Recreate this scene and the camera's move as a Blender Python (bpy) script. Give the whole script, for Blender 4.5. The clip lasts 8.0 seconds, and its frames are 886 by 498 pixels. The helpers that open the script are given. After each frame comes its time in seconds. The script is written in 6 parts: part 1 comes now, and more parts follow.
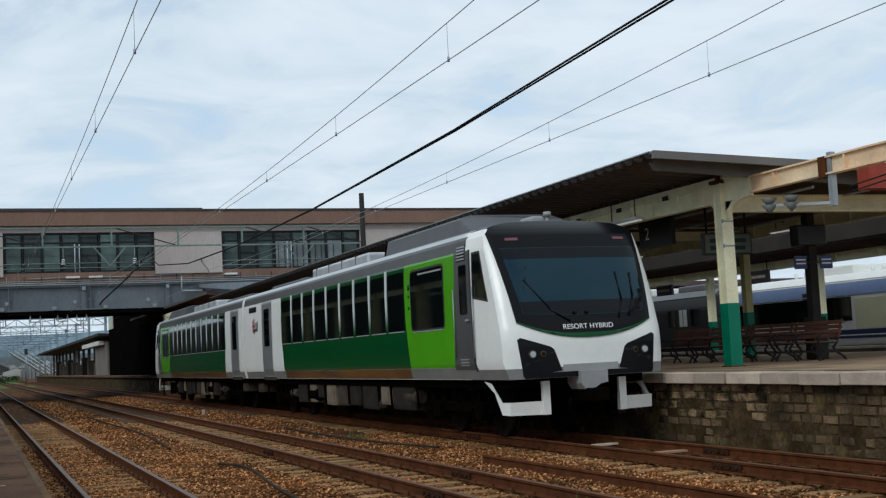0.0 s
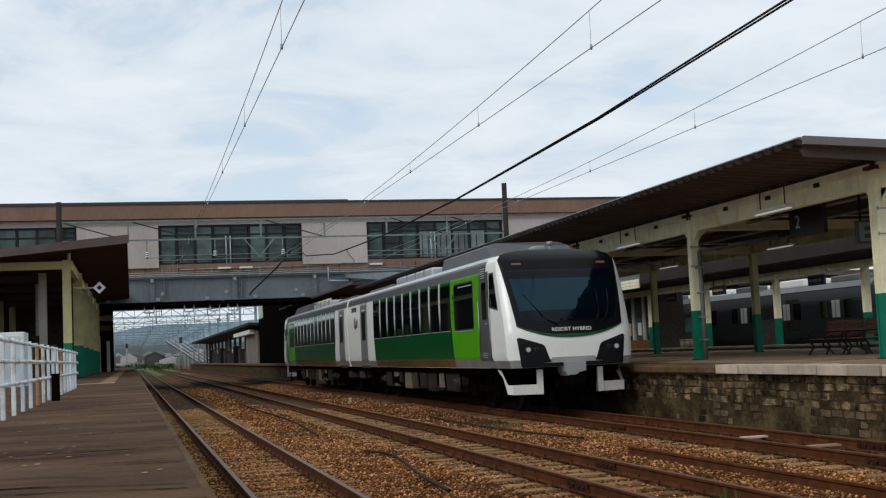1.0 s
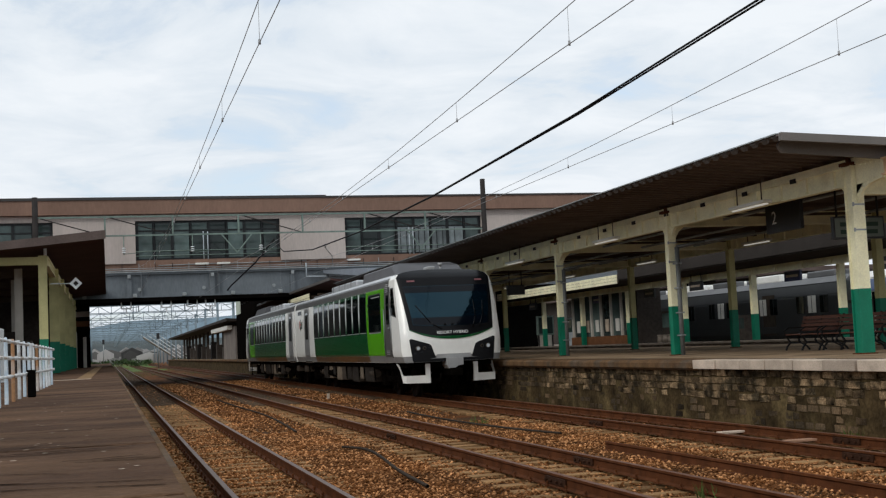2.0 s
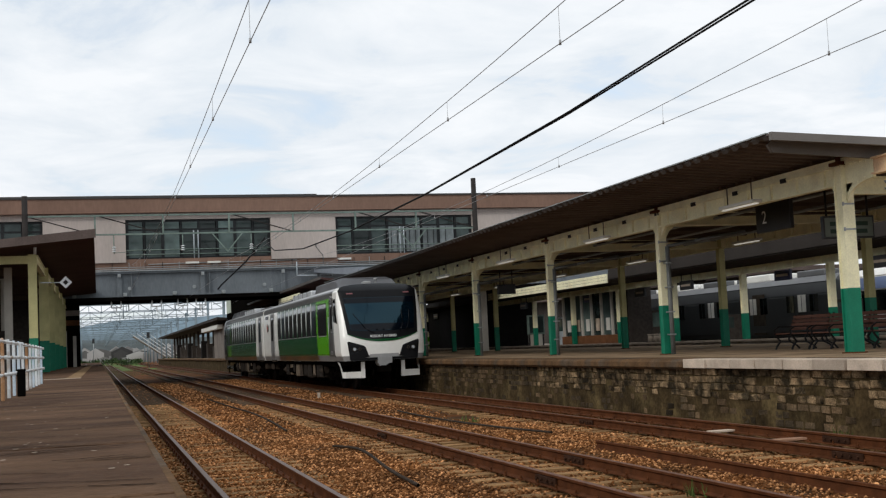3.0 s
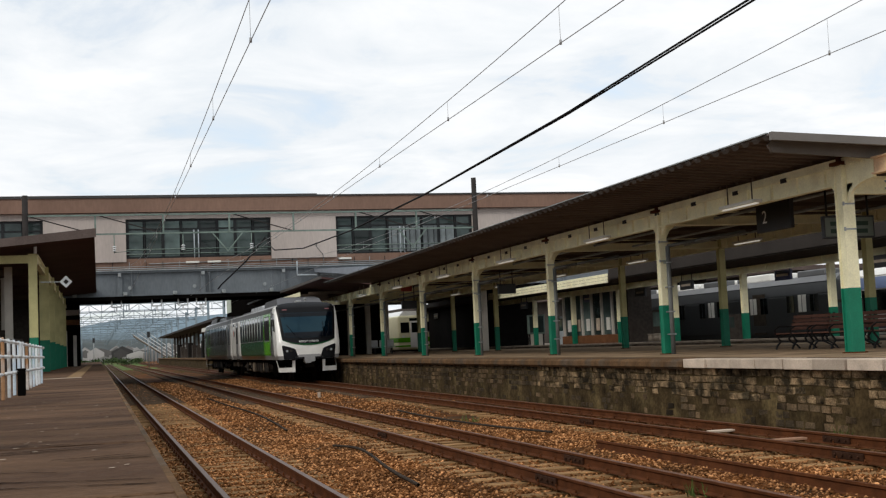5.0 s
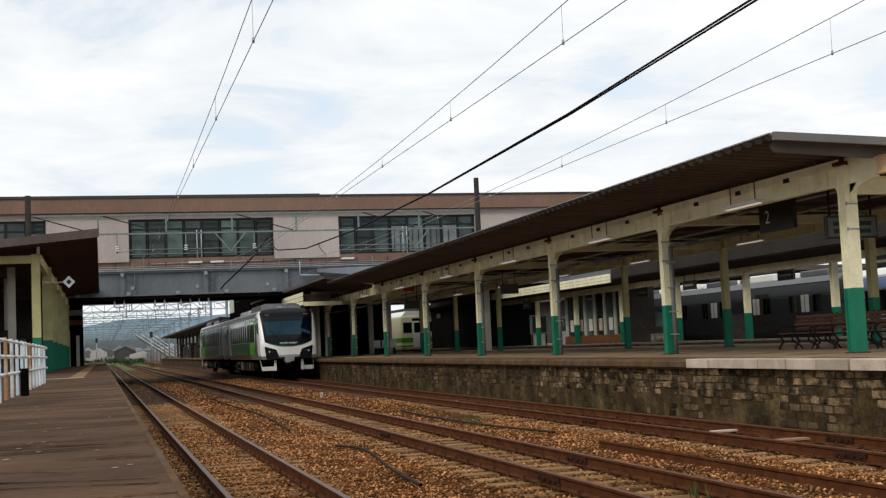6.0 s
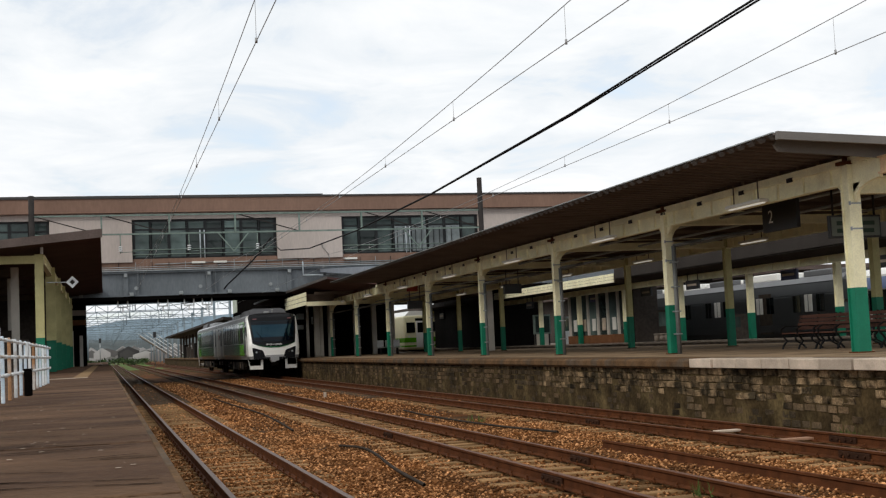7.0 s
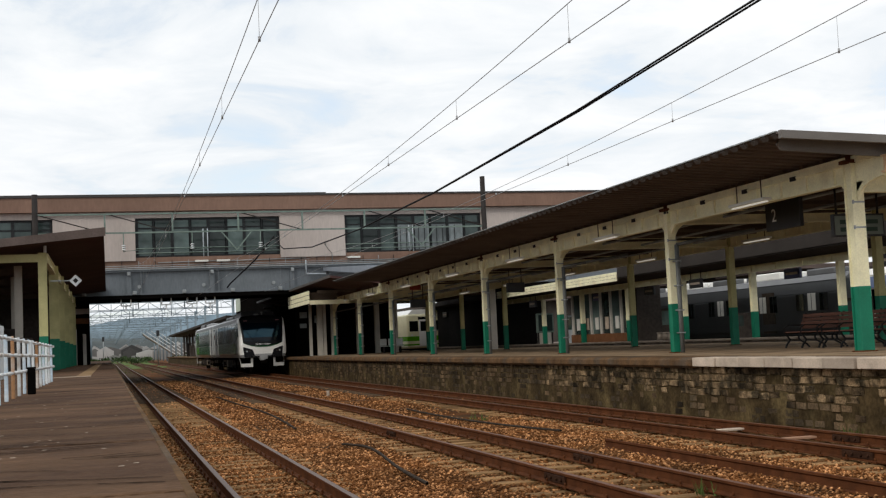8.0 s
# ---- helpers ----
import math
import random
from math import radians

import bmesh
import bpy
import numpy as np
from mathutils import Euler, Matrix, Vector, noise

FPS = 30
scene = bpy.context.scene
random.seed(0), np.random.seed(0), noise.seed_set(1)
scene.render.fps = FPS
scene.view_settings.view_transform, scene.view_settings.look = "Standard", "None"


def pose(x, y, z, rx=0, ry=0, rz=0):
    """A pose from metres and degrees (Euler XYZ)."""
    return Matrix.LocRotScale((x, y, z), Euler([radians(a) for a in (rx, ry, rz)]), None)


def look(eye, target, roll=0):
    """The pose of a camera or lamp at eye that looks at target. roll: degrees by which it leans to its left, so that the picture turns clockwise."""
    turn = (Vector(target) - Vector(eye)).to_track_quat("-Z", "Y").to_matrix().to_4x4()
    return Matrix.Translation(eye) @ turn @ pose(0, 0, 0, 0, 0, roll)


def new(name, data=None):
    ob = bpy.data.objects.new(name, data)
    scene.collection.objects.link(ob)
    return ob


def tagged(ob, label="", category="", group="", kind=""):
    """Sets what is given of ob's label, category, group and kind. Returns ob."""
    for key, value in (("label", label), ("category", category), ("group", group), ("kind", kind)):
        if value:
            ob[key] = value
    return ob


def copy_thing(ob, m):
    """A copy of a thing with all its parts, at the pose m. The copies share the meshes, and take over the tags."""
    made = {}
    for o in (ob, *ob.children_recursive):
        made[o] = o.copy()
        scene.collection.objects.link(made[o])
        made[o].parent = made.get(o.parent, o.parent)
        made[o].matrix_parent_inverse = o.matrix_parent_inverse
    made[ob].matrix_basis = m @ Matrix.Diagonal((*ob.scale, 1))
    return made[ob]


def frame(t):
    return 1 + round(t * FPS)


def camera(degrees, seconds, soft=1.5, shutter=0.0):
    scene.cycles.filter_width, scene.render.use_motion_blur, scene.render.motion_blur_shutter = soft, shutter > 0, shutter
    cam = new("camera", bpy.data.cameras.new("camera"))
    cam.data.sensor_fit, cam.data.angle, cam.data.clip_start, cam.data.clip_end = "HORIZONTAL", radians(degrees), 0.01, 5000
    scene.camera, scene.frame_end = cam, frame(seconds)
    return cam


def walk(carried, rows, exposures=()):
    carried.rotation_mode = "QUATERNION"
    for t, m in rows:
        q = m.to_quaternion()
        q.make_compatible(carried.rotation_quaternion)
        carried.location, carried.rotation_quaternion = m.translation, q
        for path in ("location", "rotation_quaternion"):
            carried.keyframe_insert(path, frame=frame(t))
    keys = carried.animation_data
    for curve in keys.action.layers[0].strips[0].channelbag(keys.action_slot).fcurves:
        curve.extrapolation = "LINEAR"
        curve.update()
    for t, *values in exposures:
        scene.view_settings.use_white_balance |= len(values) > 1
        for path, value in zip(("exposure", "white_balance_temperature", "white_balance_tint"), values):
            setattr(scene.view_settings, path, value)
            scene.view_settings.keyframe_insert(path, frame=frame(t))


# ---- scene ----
# ---------------------------------------------------------------- camera
cam = camera(40.0, 8.0, soft=1.25)
EYE = 1.515  # above the rail tops
PATH = [(0.0, -21.024, 4.879, 2.859), (0.1, -20.505, 4.862, 2.847), (0.2, -19.258, 4.814, 2.816),
        (0.3, -18.120, 4.790, 2.800), (0.4, -18.358, 4.784, 2.798), (0.5, -18.289, 4.779, 2.794),
        (0.6, -18.220, 4.777, 2.790), (0.7, -18.086, 4.775, 2.783), (0.8, -16.969, 4.760, 2.724),
        (0.9, -15.242, 4.742, 2.632), (1.0, -14.294, 4.721, 2.581), (1.1, -14.457, 4.620, 2.574),
        (1.2, -14.457, 4.560, 2.568), (1.3, -14.457, 4.520, 2.561), (1.4, -14.520, 4.498, 2.554),
        (1.5, -14.816, 4.496, 2.548), (2.0, -15.317, 4.473, 2.634), (3.5, -15.875, 4.398, 2.614),
        (4.0, -15.800, 4.396, 2.592), (4.5, -15.782, 4.395, 2.592), (6.0, -15.618, 4.405, 2.593),
        (6.5, -15.568, 4.413, 2.605), (7.0, -15.469, 4.407, 2.630), (7.5, -15.390, 4.381, 2.605),
        (8.0, -15.329, 4.350, 2.604)]
walk(cam, [(t, pose(0, 0, EYE, 90 + p, r, y)) for t, y, p, r in PATH],
     exposures=[(0.0, -0.28, 5900, 5), (0.5, -0.27, 6020, 6), (1.0, -0.22, 6200, 8), (2.0, -0.12, 6400, 10), (4.0, 0.0, 6620, 11), (6.0, 0.04, 6700, 11), (8.0, 0.04, 6700, 11)])

# ---------------------------------------------------------------- sky and sun
SUN_EL, SUN_AZ = 36.0, 236.0
world = bpy.data.worlds.new("sky")
scene.world = world
world.use_nodes = True
wt = world.node_tree
wt.nodes.clear()
w_out = wt.nodes.new("ShaderNodeOutputWorld")
w_bg = wt.nodes.new("ShaderNodeBackground")
w_sky = wt.nodes.new("ShaderNodeTexSky")
w_sky.sky_type = "NISHITA"
w_sky.sun_disc = False
w_sky.sun_elevation = radians(SUN_EL)
w_sky.sun_rotation = radians(SUN_AZ)
w_tc = wt.nodes.new("ShaderNodeTexCoord")
w_sep = wt.nodes.new("ShaderNodeSeparateXYZ")
w_add = wt.nodes.new("ShaderNodeMath")
w_add.operation = "ADD"
w_add.inputs[1].default_value = 0.12
w_div = wt.nodes.new("ShaderNodeVectorMath")
w_div.operation = "DIVIDE"
w_cmb = wt.nodes.new("ShaderNodeCombineXYZ")
w_map = wt.nodes.new("ShaderNodeMapping")
w_map.inputs["Scale"].default_value = (0.75, 0.75, 0.0)
w_map.inputs["Location"].default_value = (0.35, 0.2, 0.0)
w_noise = wt.nodes.new("ShaderNodeTexNoise")
w_noise.inputs["Scale"].default_value = 2.4
w_noise.inputs["Detail"].default_value = 9.0
w_noise.inputs["Roughness"].default_value = 0.58
w_noise.inputs["Distortion"].default_value = 0.5
w_ramp = wt.nodes.new("ShaderNodeValToRGB")
w_ramp.color_ramp.elements[0].position, w_ramp.color_ramp.elements[0].color = 0.24, (0.45, 0.45, 0.45, 1)
w_ramp.color_ramp.elements[1].position, w_ramp.color_ramp.elements[1].color = 0.46, (1, 1, 1, 1)
w_tone = wt.nodes.new("ShaderNodeValToRGB")
w_tone.color_ramp.elements[0].position, w_tone.color_ramp.elements[0].color = 0.40, (0.70, 0.765, 0.825, 1)
w_tone.color_ramp.elements[1].position, w_tone.color_ramp.elements[1].color = 0.62, (0.86, 0.895, 0.925, 1)
w_mul = wt.nodes.new("ShaderNodeMix")
w_mul.data_type = "RGBA"
w_mul.blend_type = "MULTIPLY"
w_mul.inputs[0].default_value = 1.0
w_mul.inputs[7].default_value = (0.16, 0.16, 0.16, 1)
w_mix = wt.nodes.new("ShaderNodeMix")
w_mix.data_type = "RGBA"
L = wt.links.new
L(w_tc.outputs["Generated"], w_sep.inputs[0])
L(w_sep.outputs["Z"], w_add.inputs[0])
for k in range(3):
    L(w_add.outputs[0], w_cmb.inputs[k])
L(w_tc.outputs["Generated"], w_div.inputs[0])
L(w_cmb.outputs[0], w_div.inputs[1])
L(w_div.outputs[0], w_map.inputs["Vector"])
L(w_map.outputs[0], w_noise.inputs["Vector"])
L(w_noise.outputs["Fac"], w_ramp.inputs[0])
L(w_noise.outputs["Fac"], w_tone.inputs[0])
L(w_sky.outputs[0], w_mul.inputs[6])
L(w_ramp.outputs[0], w_mix.inputs[0])
L(w_mul.outputs[2], w_mix.inputs[6])
L(w_tone.outputs[0], w_mix.inputs[7])
L(w_mix.outputs[2], w_bg.inputs["Color"])
w_bg.inputs["Strength"].default_value = 1.12
L(w_bg.outputs[0], w_out.inputs[0])

sun = new("sun", bpy.data.lights.new("sun", "SUN"))
sun.data.energy, sun.data.angle, sun.data.color = 1.15, radians(20), (1.0, 0.95, 0.88)
sd = Vector((math.sin(radians(SUN_AZ)) * math.cos(radians(SUN_EL)), math.cos(radians(SUN_AZ)) * math.cos(radians(SUN_EL)), math.sin(radians(SUN_EL))))
sun.matrix_world = look(tuple(sd * 50), (0, 0, 0))


# ---------------------------------------------------------------- materials
def mat(name, base, rough=0.7, metal=0.0, var=0.25, scale=3.0, fine=40.0, bump=0.0, bump_scale=60.0, tint=None, tint_at=0.55, island=0.0, obj=0.0, spec=None, stretch=(1, 1, 1), flecks=None):
    """Surface with a broad and a fine variation, an optional second colour in patches, and fine relief."""
    m = bpy.data.materials.new(name)
    m.use_nodes = True
    nt = m.node_tree
    p = nt.nodes["Principled BSDF"]
    p.inputs["Roughness"].default_value = rough
    p.inputs["Metallic"].default_value = metal
    p.inputs["Specular IOR Level"].default_value = spec if spec is not None else (0.5 if rough < 0.5 else 0.3 if rough < 0.7 else 0.08)
    geo = nt.nodes.new("ShaderNodeNewGeometry")
    mp = nt.nodes.new("ShaderNodeMapping")
    mp.inputs["Scale"].default_value = stretch
    nt.links.new(geo.outputs["Position"], mp.inputs["Vector"])

    def tex(sc, detail):
        n = nt.nodes.new("ShaderNodeTexNoise")
        n.inputs["Scale"].default_value, n.inputs["Detail"].default_value = sc, detail
        nt.links.new(mp.outputs[0], n.inputs["Vector"])
        return n.outputs["Fac"]

    def mixed(kind, fac, a, b):
        n = nt.nodes.new("ShaderNodeMix")
        n.data_type, n.blend_type = "RGBA", kind
        for sock, v in ((n.inputs[0], fac), (n.inputs[6], a), (n.inputs[7], b)):
            if isinstance(v, bpy.types.NodeSocket):
                nt.links.new(v, sock)
            else:
                sock.default_value = v
        return n.outputs[2]

    def ranged(v, lo, hi, f0=0.3, f1=0.7):
        n = nt.nodes.new("ShaderNodeMapRange")
        n.inputs[1].default_value, n.inputs[2].default_value, n.inputs[3].default_value, n.inputs[4].default_value = f0, f1, lo, hi
        nt.links.new(v, n.inputs[0])
        return n.outputs[0]

    col = (*base, 1)
    if tint:
        col = mixed("MIX", ranged(tex(scale * 0.7, 6), 0.0, 1.0, tint_at - 0.08, tint_at + 0.08), col, (*tint, 1))
    if flecks:
        col = mixed("MIX", ranged(geo.outputs["Random Per Island"], 0.0, 1.0, 0.52, 1.0), col, (*flecks, 1))
    if var:
        col = mixed("MULTIPLY", 1.0, col, ranged(tex(scale, 5), 1 - var, 1 + var))
        col = mixed("MULTIPLY", 1.0, col, ranged(tex(fine, 3), 1 - var * 0.6, 1 + var * 0.6))
    if island:
        col = mixed("MULTIPLY", 1.0, col, ranged(geo.outputs["Random Per Island"], 1 - island, 1 + island, 0, 1))
    if obj:
        oi = nt.nodes.new("ShaderNodeObjectInfo")
        col = mixed("MULTIPLY", 1.0, col, ranged(oi.outputs["Random"], 1 - obj, 1 + obj, 0, 1))
    if isinstance(col, tuple):
        p.inputs["Base Color"].default_value = col
    else:
        nt.links.new(col, p.inputs["Base Color"])
    if bump:
        b = nt.nodes.new("ShaderNodeBump")
        b.inputs["Strength"].default_value, b.inputs["Distance"].default_value = bump, 0.02
        nt.links.new(tex(bump_scale, 4), b.inputs["Height"])
        nt.links.new(b.outputs[0], p.inputs["Normal"])
    return m


def glow(name, colour, strength):
    m = bpy.data.materials.new(name)
    m.use_nodes = True
    p = m.node_tree.nodes["Principled BSDF"]
    p.inputs["Base Color"].default_value = (*colour, 1)
    p.inputs["Emission Color"].default_value = (*colour, 1)
    p.inputs["Emission Strength"].default_value = strength
    return m


M = {
    "soil": mat("soil", (0.132, 0.048, 0.013), 0.95, var=0.5, scale=0.6, fine=22, bump=1.0, bump_scale=30, tint=(0.088, 0.046, 0.021), tint_at=0.5),
    "gravel": mat("gravel", (0.205, 0.080, 0.025), 0.9, var=0.4, scale=1.2, fine=30, island=0.3, tint=(0.130, 0.054, 0.019), tint_at=0.50, flecks=(0.50, 0.245, 0.105)),
    "sleeper": mat("sleeper", (0.27, 0.155, 0.070), 0.9, var=0.35, scale=6, fine=60, obj=0.3, bump=0.5, stretch=(0.3, 3, 3)),
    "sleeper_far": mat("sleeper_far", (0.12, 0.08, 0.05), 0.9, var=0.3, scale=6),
    "rust_rail": mat("rust_rail", (0.092, 0.032, 0.012), 0.8, 0.1, var=0.3, scale=5, fine=80, bump=0.2),
    "iron_rust": mat("iron_rust", (0.040, 0.018, 0.010), 0.8, 0.1, var=0.3, scale=9),
    "used_head": mat("used_head", (0.13, 0.080, 0.058), 0.5, 0.4, var=0.12, scale=8),
    "dull_head": mat("dull_head", (0.12, 0.046, 0.020), 0.6, 0.15, var=0.2, scale=8),
    "asphalt_worn": mat("asphalt_worn", (0.118, 0.068, 0.040), 0.95, var=0.34, scale=1.6, fine=36, bump=0.8, bump_scale=60, tint=(0.074, 0.042, 0.026), tint_at=0.50, stretch=(0.5, 1.2, 1)),
    "concrete": mat("concrete", (0.24, 0.205, 0.17), 0.9, var=0.25, scale=2.0, fine=50, bump=0.3, tint=(0.20, 0.165, 0.13), tint_at=0.55),
    "platform_top": mat("platform_top", (0.34, 0.24, 0.15), 0.92, var=0.22, scale=1.0, fine=45, bump=0.3, tint=(0.235, 0.168, 0.106), tint_at=0.52),
    "old_board": mat("old_board", (0.34, 0.20, 0.13), 0.9, var=0.3, scale=4, stretch=(0.4, 3, 3)),
    "brown_edge": mat("brown_edge", (0.125, 0.072, 0.036), 0.95, var=0.35, scale=2.5, fine=30, bump=0.5, tint=(0.09, 0.065, 0.045)),
    "coping": mat("coping", (0.46, 0.375, 0.295), 0.9, var=0.22, scale=2.5, fine=50, obj=0.22, bump=0.2),
    "stone": mat("stone", (0.185, 0.128, 0.072), 0.95, var=0.6, scale=5.0, fine=40, obj=0.6, bump=1.0, bump_scale=30, tint=(0.042, 0.032, 0.019), tint_at=0.52),
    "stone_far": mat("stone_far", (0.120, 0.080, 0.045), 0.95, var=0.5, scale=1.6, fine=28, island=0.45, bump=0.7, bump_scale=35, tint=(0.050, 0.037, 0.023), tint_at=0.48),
    "mortar": mat("mortar", (0.052, 0.035, 0.016), 0.95, var=0.55, scale=2.2, fine=14, bump=1.0, bump_scale=14, tint=(0.092, 0.066, 0.030), tint_at=0.55),
    # cream darkened, with the canopy's shade put into the colour
    "cream_old": mat("cream_old", (0.50, 0.46, 0.22), 0.6, var=0.15, scale=2.0, fine=30),
    "cream": mat("cream", (0.90, 0.85, 0.58), 0.55, var=0.12, scale=2.0, fine=30, tint=(0.80, 0.72, 0.45), tint_at=0.66),
    # cream with a warm sunlit cast put into the colour
    "peach": mat("peach", (0.78, 0.55, 0.34), 0.6, var=0.16, scale=2.0, fine=30, tint=(0.72, 0.60, 0.40), tint_at=0.6),
    "green_paint": mat("green_paint", (0.006, 0.175, 0.100), 0.5, var=0.12, scale=3.0, fine=30),
    "red_steel": mat("red_steel", (0.28, 0.045, 0.025), 0.6, var=0.2, scale=3.0),
    "roof_dark": mat("roof_dark", (0.115, 0.088, 0.078), 0.7, var=0.2, scale=1.0, fine=20),
    "roof_rib": mat("roof_rib", (0.095, 0.085, 0.078), 0.65, var=0.2, scale=1.0, fine=20),
    "roof_edge": mat("roof_edge", (0.15, 0.137, 0.125), 0.6, var=0.15, scale=1.2),
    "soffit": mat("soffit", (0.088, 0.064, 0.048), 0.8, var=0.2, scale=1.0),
    "maroon": mat("maroon", (0.085, 0.045, 0.042), 0.7, var=0.2, scale=0.7),
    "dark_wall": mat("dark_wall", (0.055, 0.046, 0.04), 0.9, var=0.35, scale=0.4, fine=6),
    # very dark stair wall, with the bridge's shade put into the colour
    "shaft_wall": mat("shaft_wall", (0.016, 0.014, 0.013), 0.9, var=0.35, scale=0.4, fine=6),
    # darker copy of the roof colour, in place of missing shade
    "far_roof": mat("far_roof", (0.040, 0.034, 0.030), 0.8, var=0.2, scale=1.0),
    # near-black; on the stair shaft and bridge underside it replaces shade
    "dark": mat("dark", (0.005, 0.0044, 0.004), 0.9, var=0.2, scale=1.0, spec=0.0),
    "bridge_brown": mat("bridge_brown", (0.225, 0.140, 0.104), 0.7, var=0.12, scale=0.5, fine=8, stretch=(1, 1, 0.3)),
    "bridge_panel": mat("bridge_panel", (0.50, 0.435, 0.395), 0.7, var=0.1, scale=0.6, fine=10, stretch=(1, 1, 0.25)),
    "bridge_steel": mat("bridge_steel", (0.160, 0.180, 0.195), 0.6, var=0.16, scale=0.8, fine=12, stretch=(1, 1, 0.3)),
    "stair_sheet": mat("stair_sheet", (0.25, 0.28, 0.32), 0.5, var=0.15, scale=1.0, fine=10),
    "bridge_top": mat("bridge_top", (0.05, 0.047, 0.045), 0.6, var=0.15, scale=0.8),
    "frame_dark": mat("frame_dark", (0.012, 0.014, 0.015), 0.5, var=0.1),
    "pane": mat("pane", (0.060, 0.085, 0.080), 0.08, 0.0, 0.5, scale=0.35, fine=1.2, obj=0.8, spec=0.3),
    # paler panes, with brightness seen through put into the colour
    "pane_pale": mat("pane_pale", (0.20, 0.23, 0.235), 0.1, 0.0, 0.4, scale=0.5, fine=1.5, obj=0.5, spec=0.3),
    "fence_paint": mat("fence_paint", (0.66, 0.69, 0.70), 0.5, var=0.14, scale=4, obj=0.2, tint=(0.34, 0.24, 0.16), tint_at=0.63),
    "fence_white": mat("fence_white", (0.66, 0.67, 0.66), 0.5, var=0.14, scale=4, tint=(0.36, 0.27, 0.19), tint_at=0.60),
    "fence_blue": mat("fence_blue", (0.50, 0.60, 0.68), 0.5, var=0.14, scale=4, tint=(0.66, 0.68, 0.68), tint_at=0.55),
    "fence_rust": mat("fence_rust", (0.55, 0.50, 0.45), 0.6, var=0.2, scale=4, tint=(0.36, 0.19, 0.09), tint_at=0.45),
    "cable_dusty": mat("cable_dusty", (0.040, 0.030, 0.022), 0.85, var=0.3, scale=6),
    "tan_strip": mat("tan_strip", (0.23, 0.145, 0.075), 0.95, var=0.3, scale=2.0),
    "town": mat("town", (0.23, 0.225, 0.215), 0.9, var=0.1, scale=0.05, fine=0.5, island=0.85),
    "pipe_grey": mat("pipe_grey", (0.14, 0.145, 0.14), 0.5, 0.1, var=0.2, scale=3),
    "galv": mat("galv", (0.33, 0.35, 0.35), 0.45, 0.6, var=0.15, scale=3),
    "galv_green": mat("galv_green", (0.17, 0.225, 0.195), 0.6, 0.2, var=0.2, scale=3),
    "pole": mat("pole", (0.035, 0.031, 0.029), 0.8, var=0.2, scale=2),
    "wire": mat("wire", (0.33, 0.33, 0.33), 0.5, 0.4, var=0.0),
    "cable": mat("cable", (0.02, 0.02, 0.021), 0.7, var=0.0),
    "white_enamel": mat("white_enamel", (0.68, 0.70, 0.70), 0.5, var=0.1, scale=4),
    "blue_white": mat("blue_white", (0.50, 0.56, 0.60), 0.55, var=0.16, scale=3),
    "tube_lamp": glow("tube_lamp", (0.8, 0.78, 0.70), 0.35),
    "lamp_cover": mat("lamp_cover", (0.75, 0.74, 0.68), 0.5, var=0.05),
    "bench_wood": mat("bench_wood", (0.13, 0.052, 0.033), 0.55, var=0.3, scale=6, obj=0.2, stretch=(4, 0.4, 4)),
    "iron": mat("iron", (0.018, 0.017, 0.017), 0.5, 0.4, var=0.1),
    "sign_dark": mat("sign_dark", (0.02, 0.02, 0.022), 0.4, var=0.05),
    "sign_pale": mat("sign_pale", (0.17, 0.20, 0.175), 0.5, var=0.08, scale=3),
    "panel_green": mat("panel_green", (0.42, 0.47, 0.38), 0.6, var=0.15, scale=1),
    "sign_ink": mat("sign_ink", (0.03, 0.06, 0.045), 0.5, var=0.0),
    "sign_blue": mat("sign_blue", (0.02, 0.035, 0.14), 0.4, var=0.08, scale=4),
    "ink_white": mat("ink_white", (0.8, 0.8, 0.78), 0.6, var=0.0),
    "hill": mat("hill", (0.085, 0.098, 0.098), 1.0, var=0.25, scale=0.012, fine=0.08),
    # pale blue puts the distance haze into the mountains' colour
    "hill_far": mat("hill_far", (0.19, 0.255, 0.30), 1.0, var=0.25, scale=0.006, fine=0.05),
    "grass": mat("grass", (0.075, 0.11, 0.03), 0.9, var=0.35, scale=1.5, fine=20, island=0.4),
    # blue-grey steel, lightened to put air haze into the colour
    "haze_steel": mat("haze_steel", (0.20, 0.25, 0.28), 0.8, var=0.1, scale=0.5),
    "timber": mat("timber", (0.19, 0.085, 0.04), 0.7, var=0.2, scale=3),
    "pale_wall": mat("pale_wall", (0.55, 0.52, 0.46), 0.8, var=0.12, scale=1.5),
}


# ---------------------------------------------------------------- mesh helpers
def box(bm, x0, x1, y0, y1, z0, z1, slot=0, bevel=0.0):
    vs = [bm.verts.new((x, y, z)) for x in (x0, x1) for y in (y0, y1) for z in (z0, z1)]
    fs = [bm.faces.new([vs[i] for i in f]) for f in ((0, 1, 3, 2), (4, 6, 7, 5), (0, 4, 5, 1), (2, 3, 7, 6), (0, 2, 6, 4), (1, 5, 7, 3))]
    for f in fs:
        f.material_index = slot
    if bevel:
        es = list({e for f in fs for e in f.edges})
        bmesh.ops.bevel(bm, geom=es, offset=bevel, segments=2, affect="EDGES", profile=0.5)
    return vs


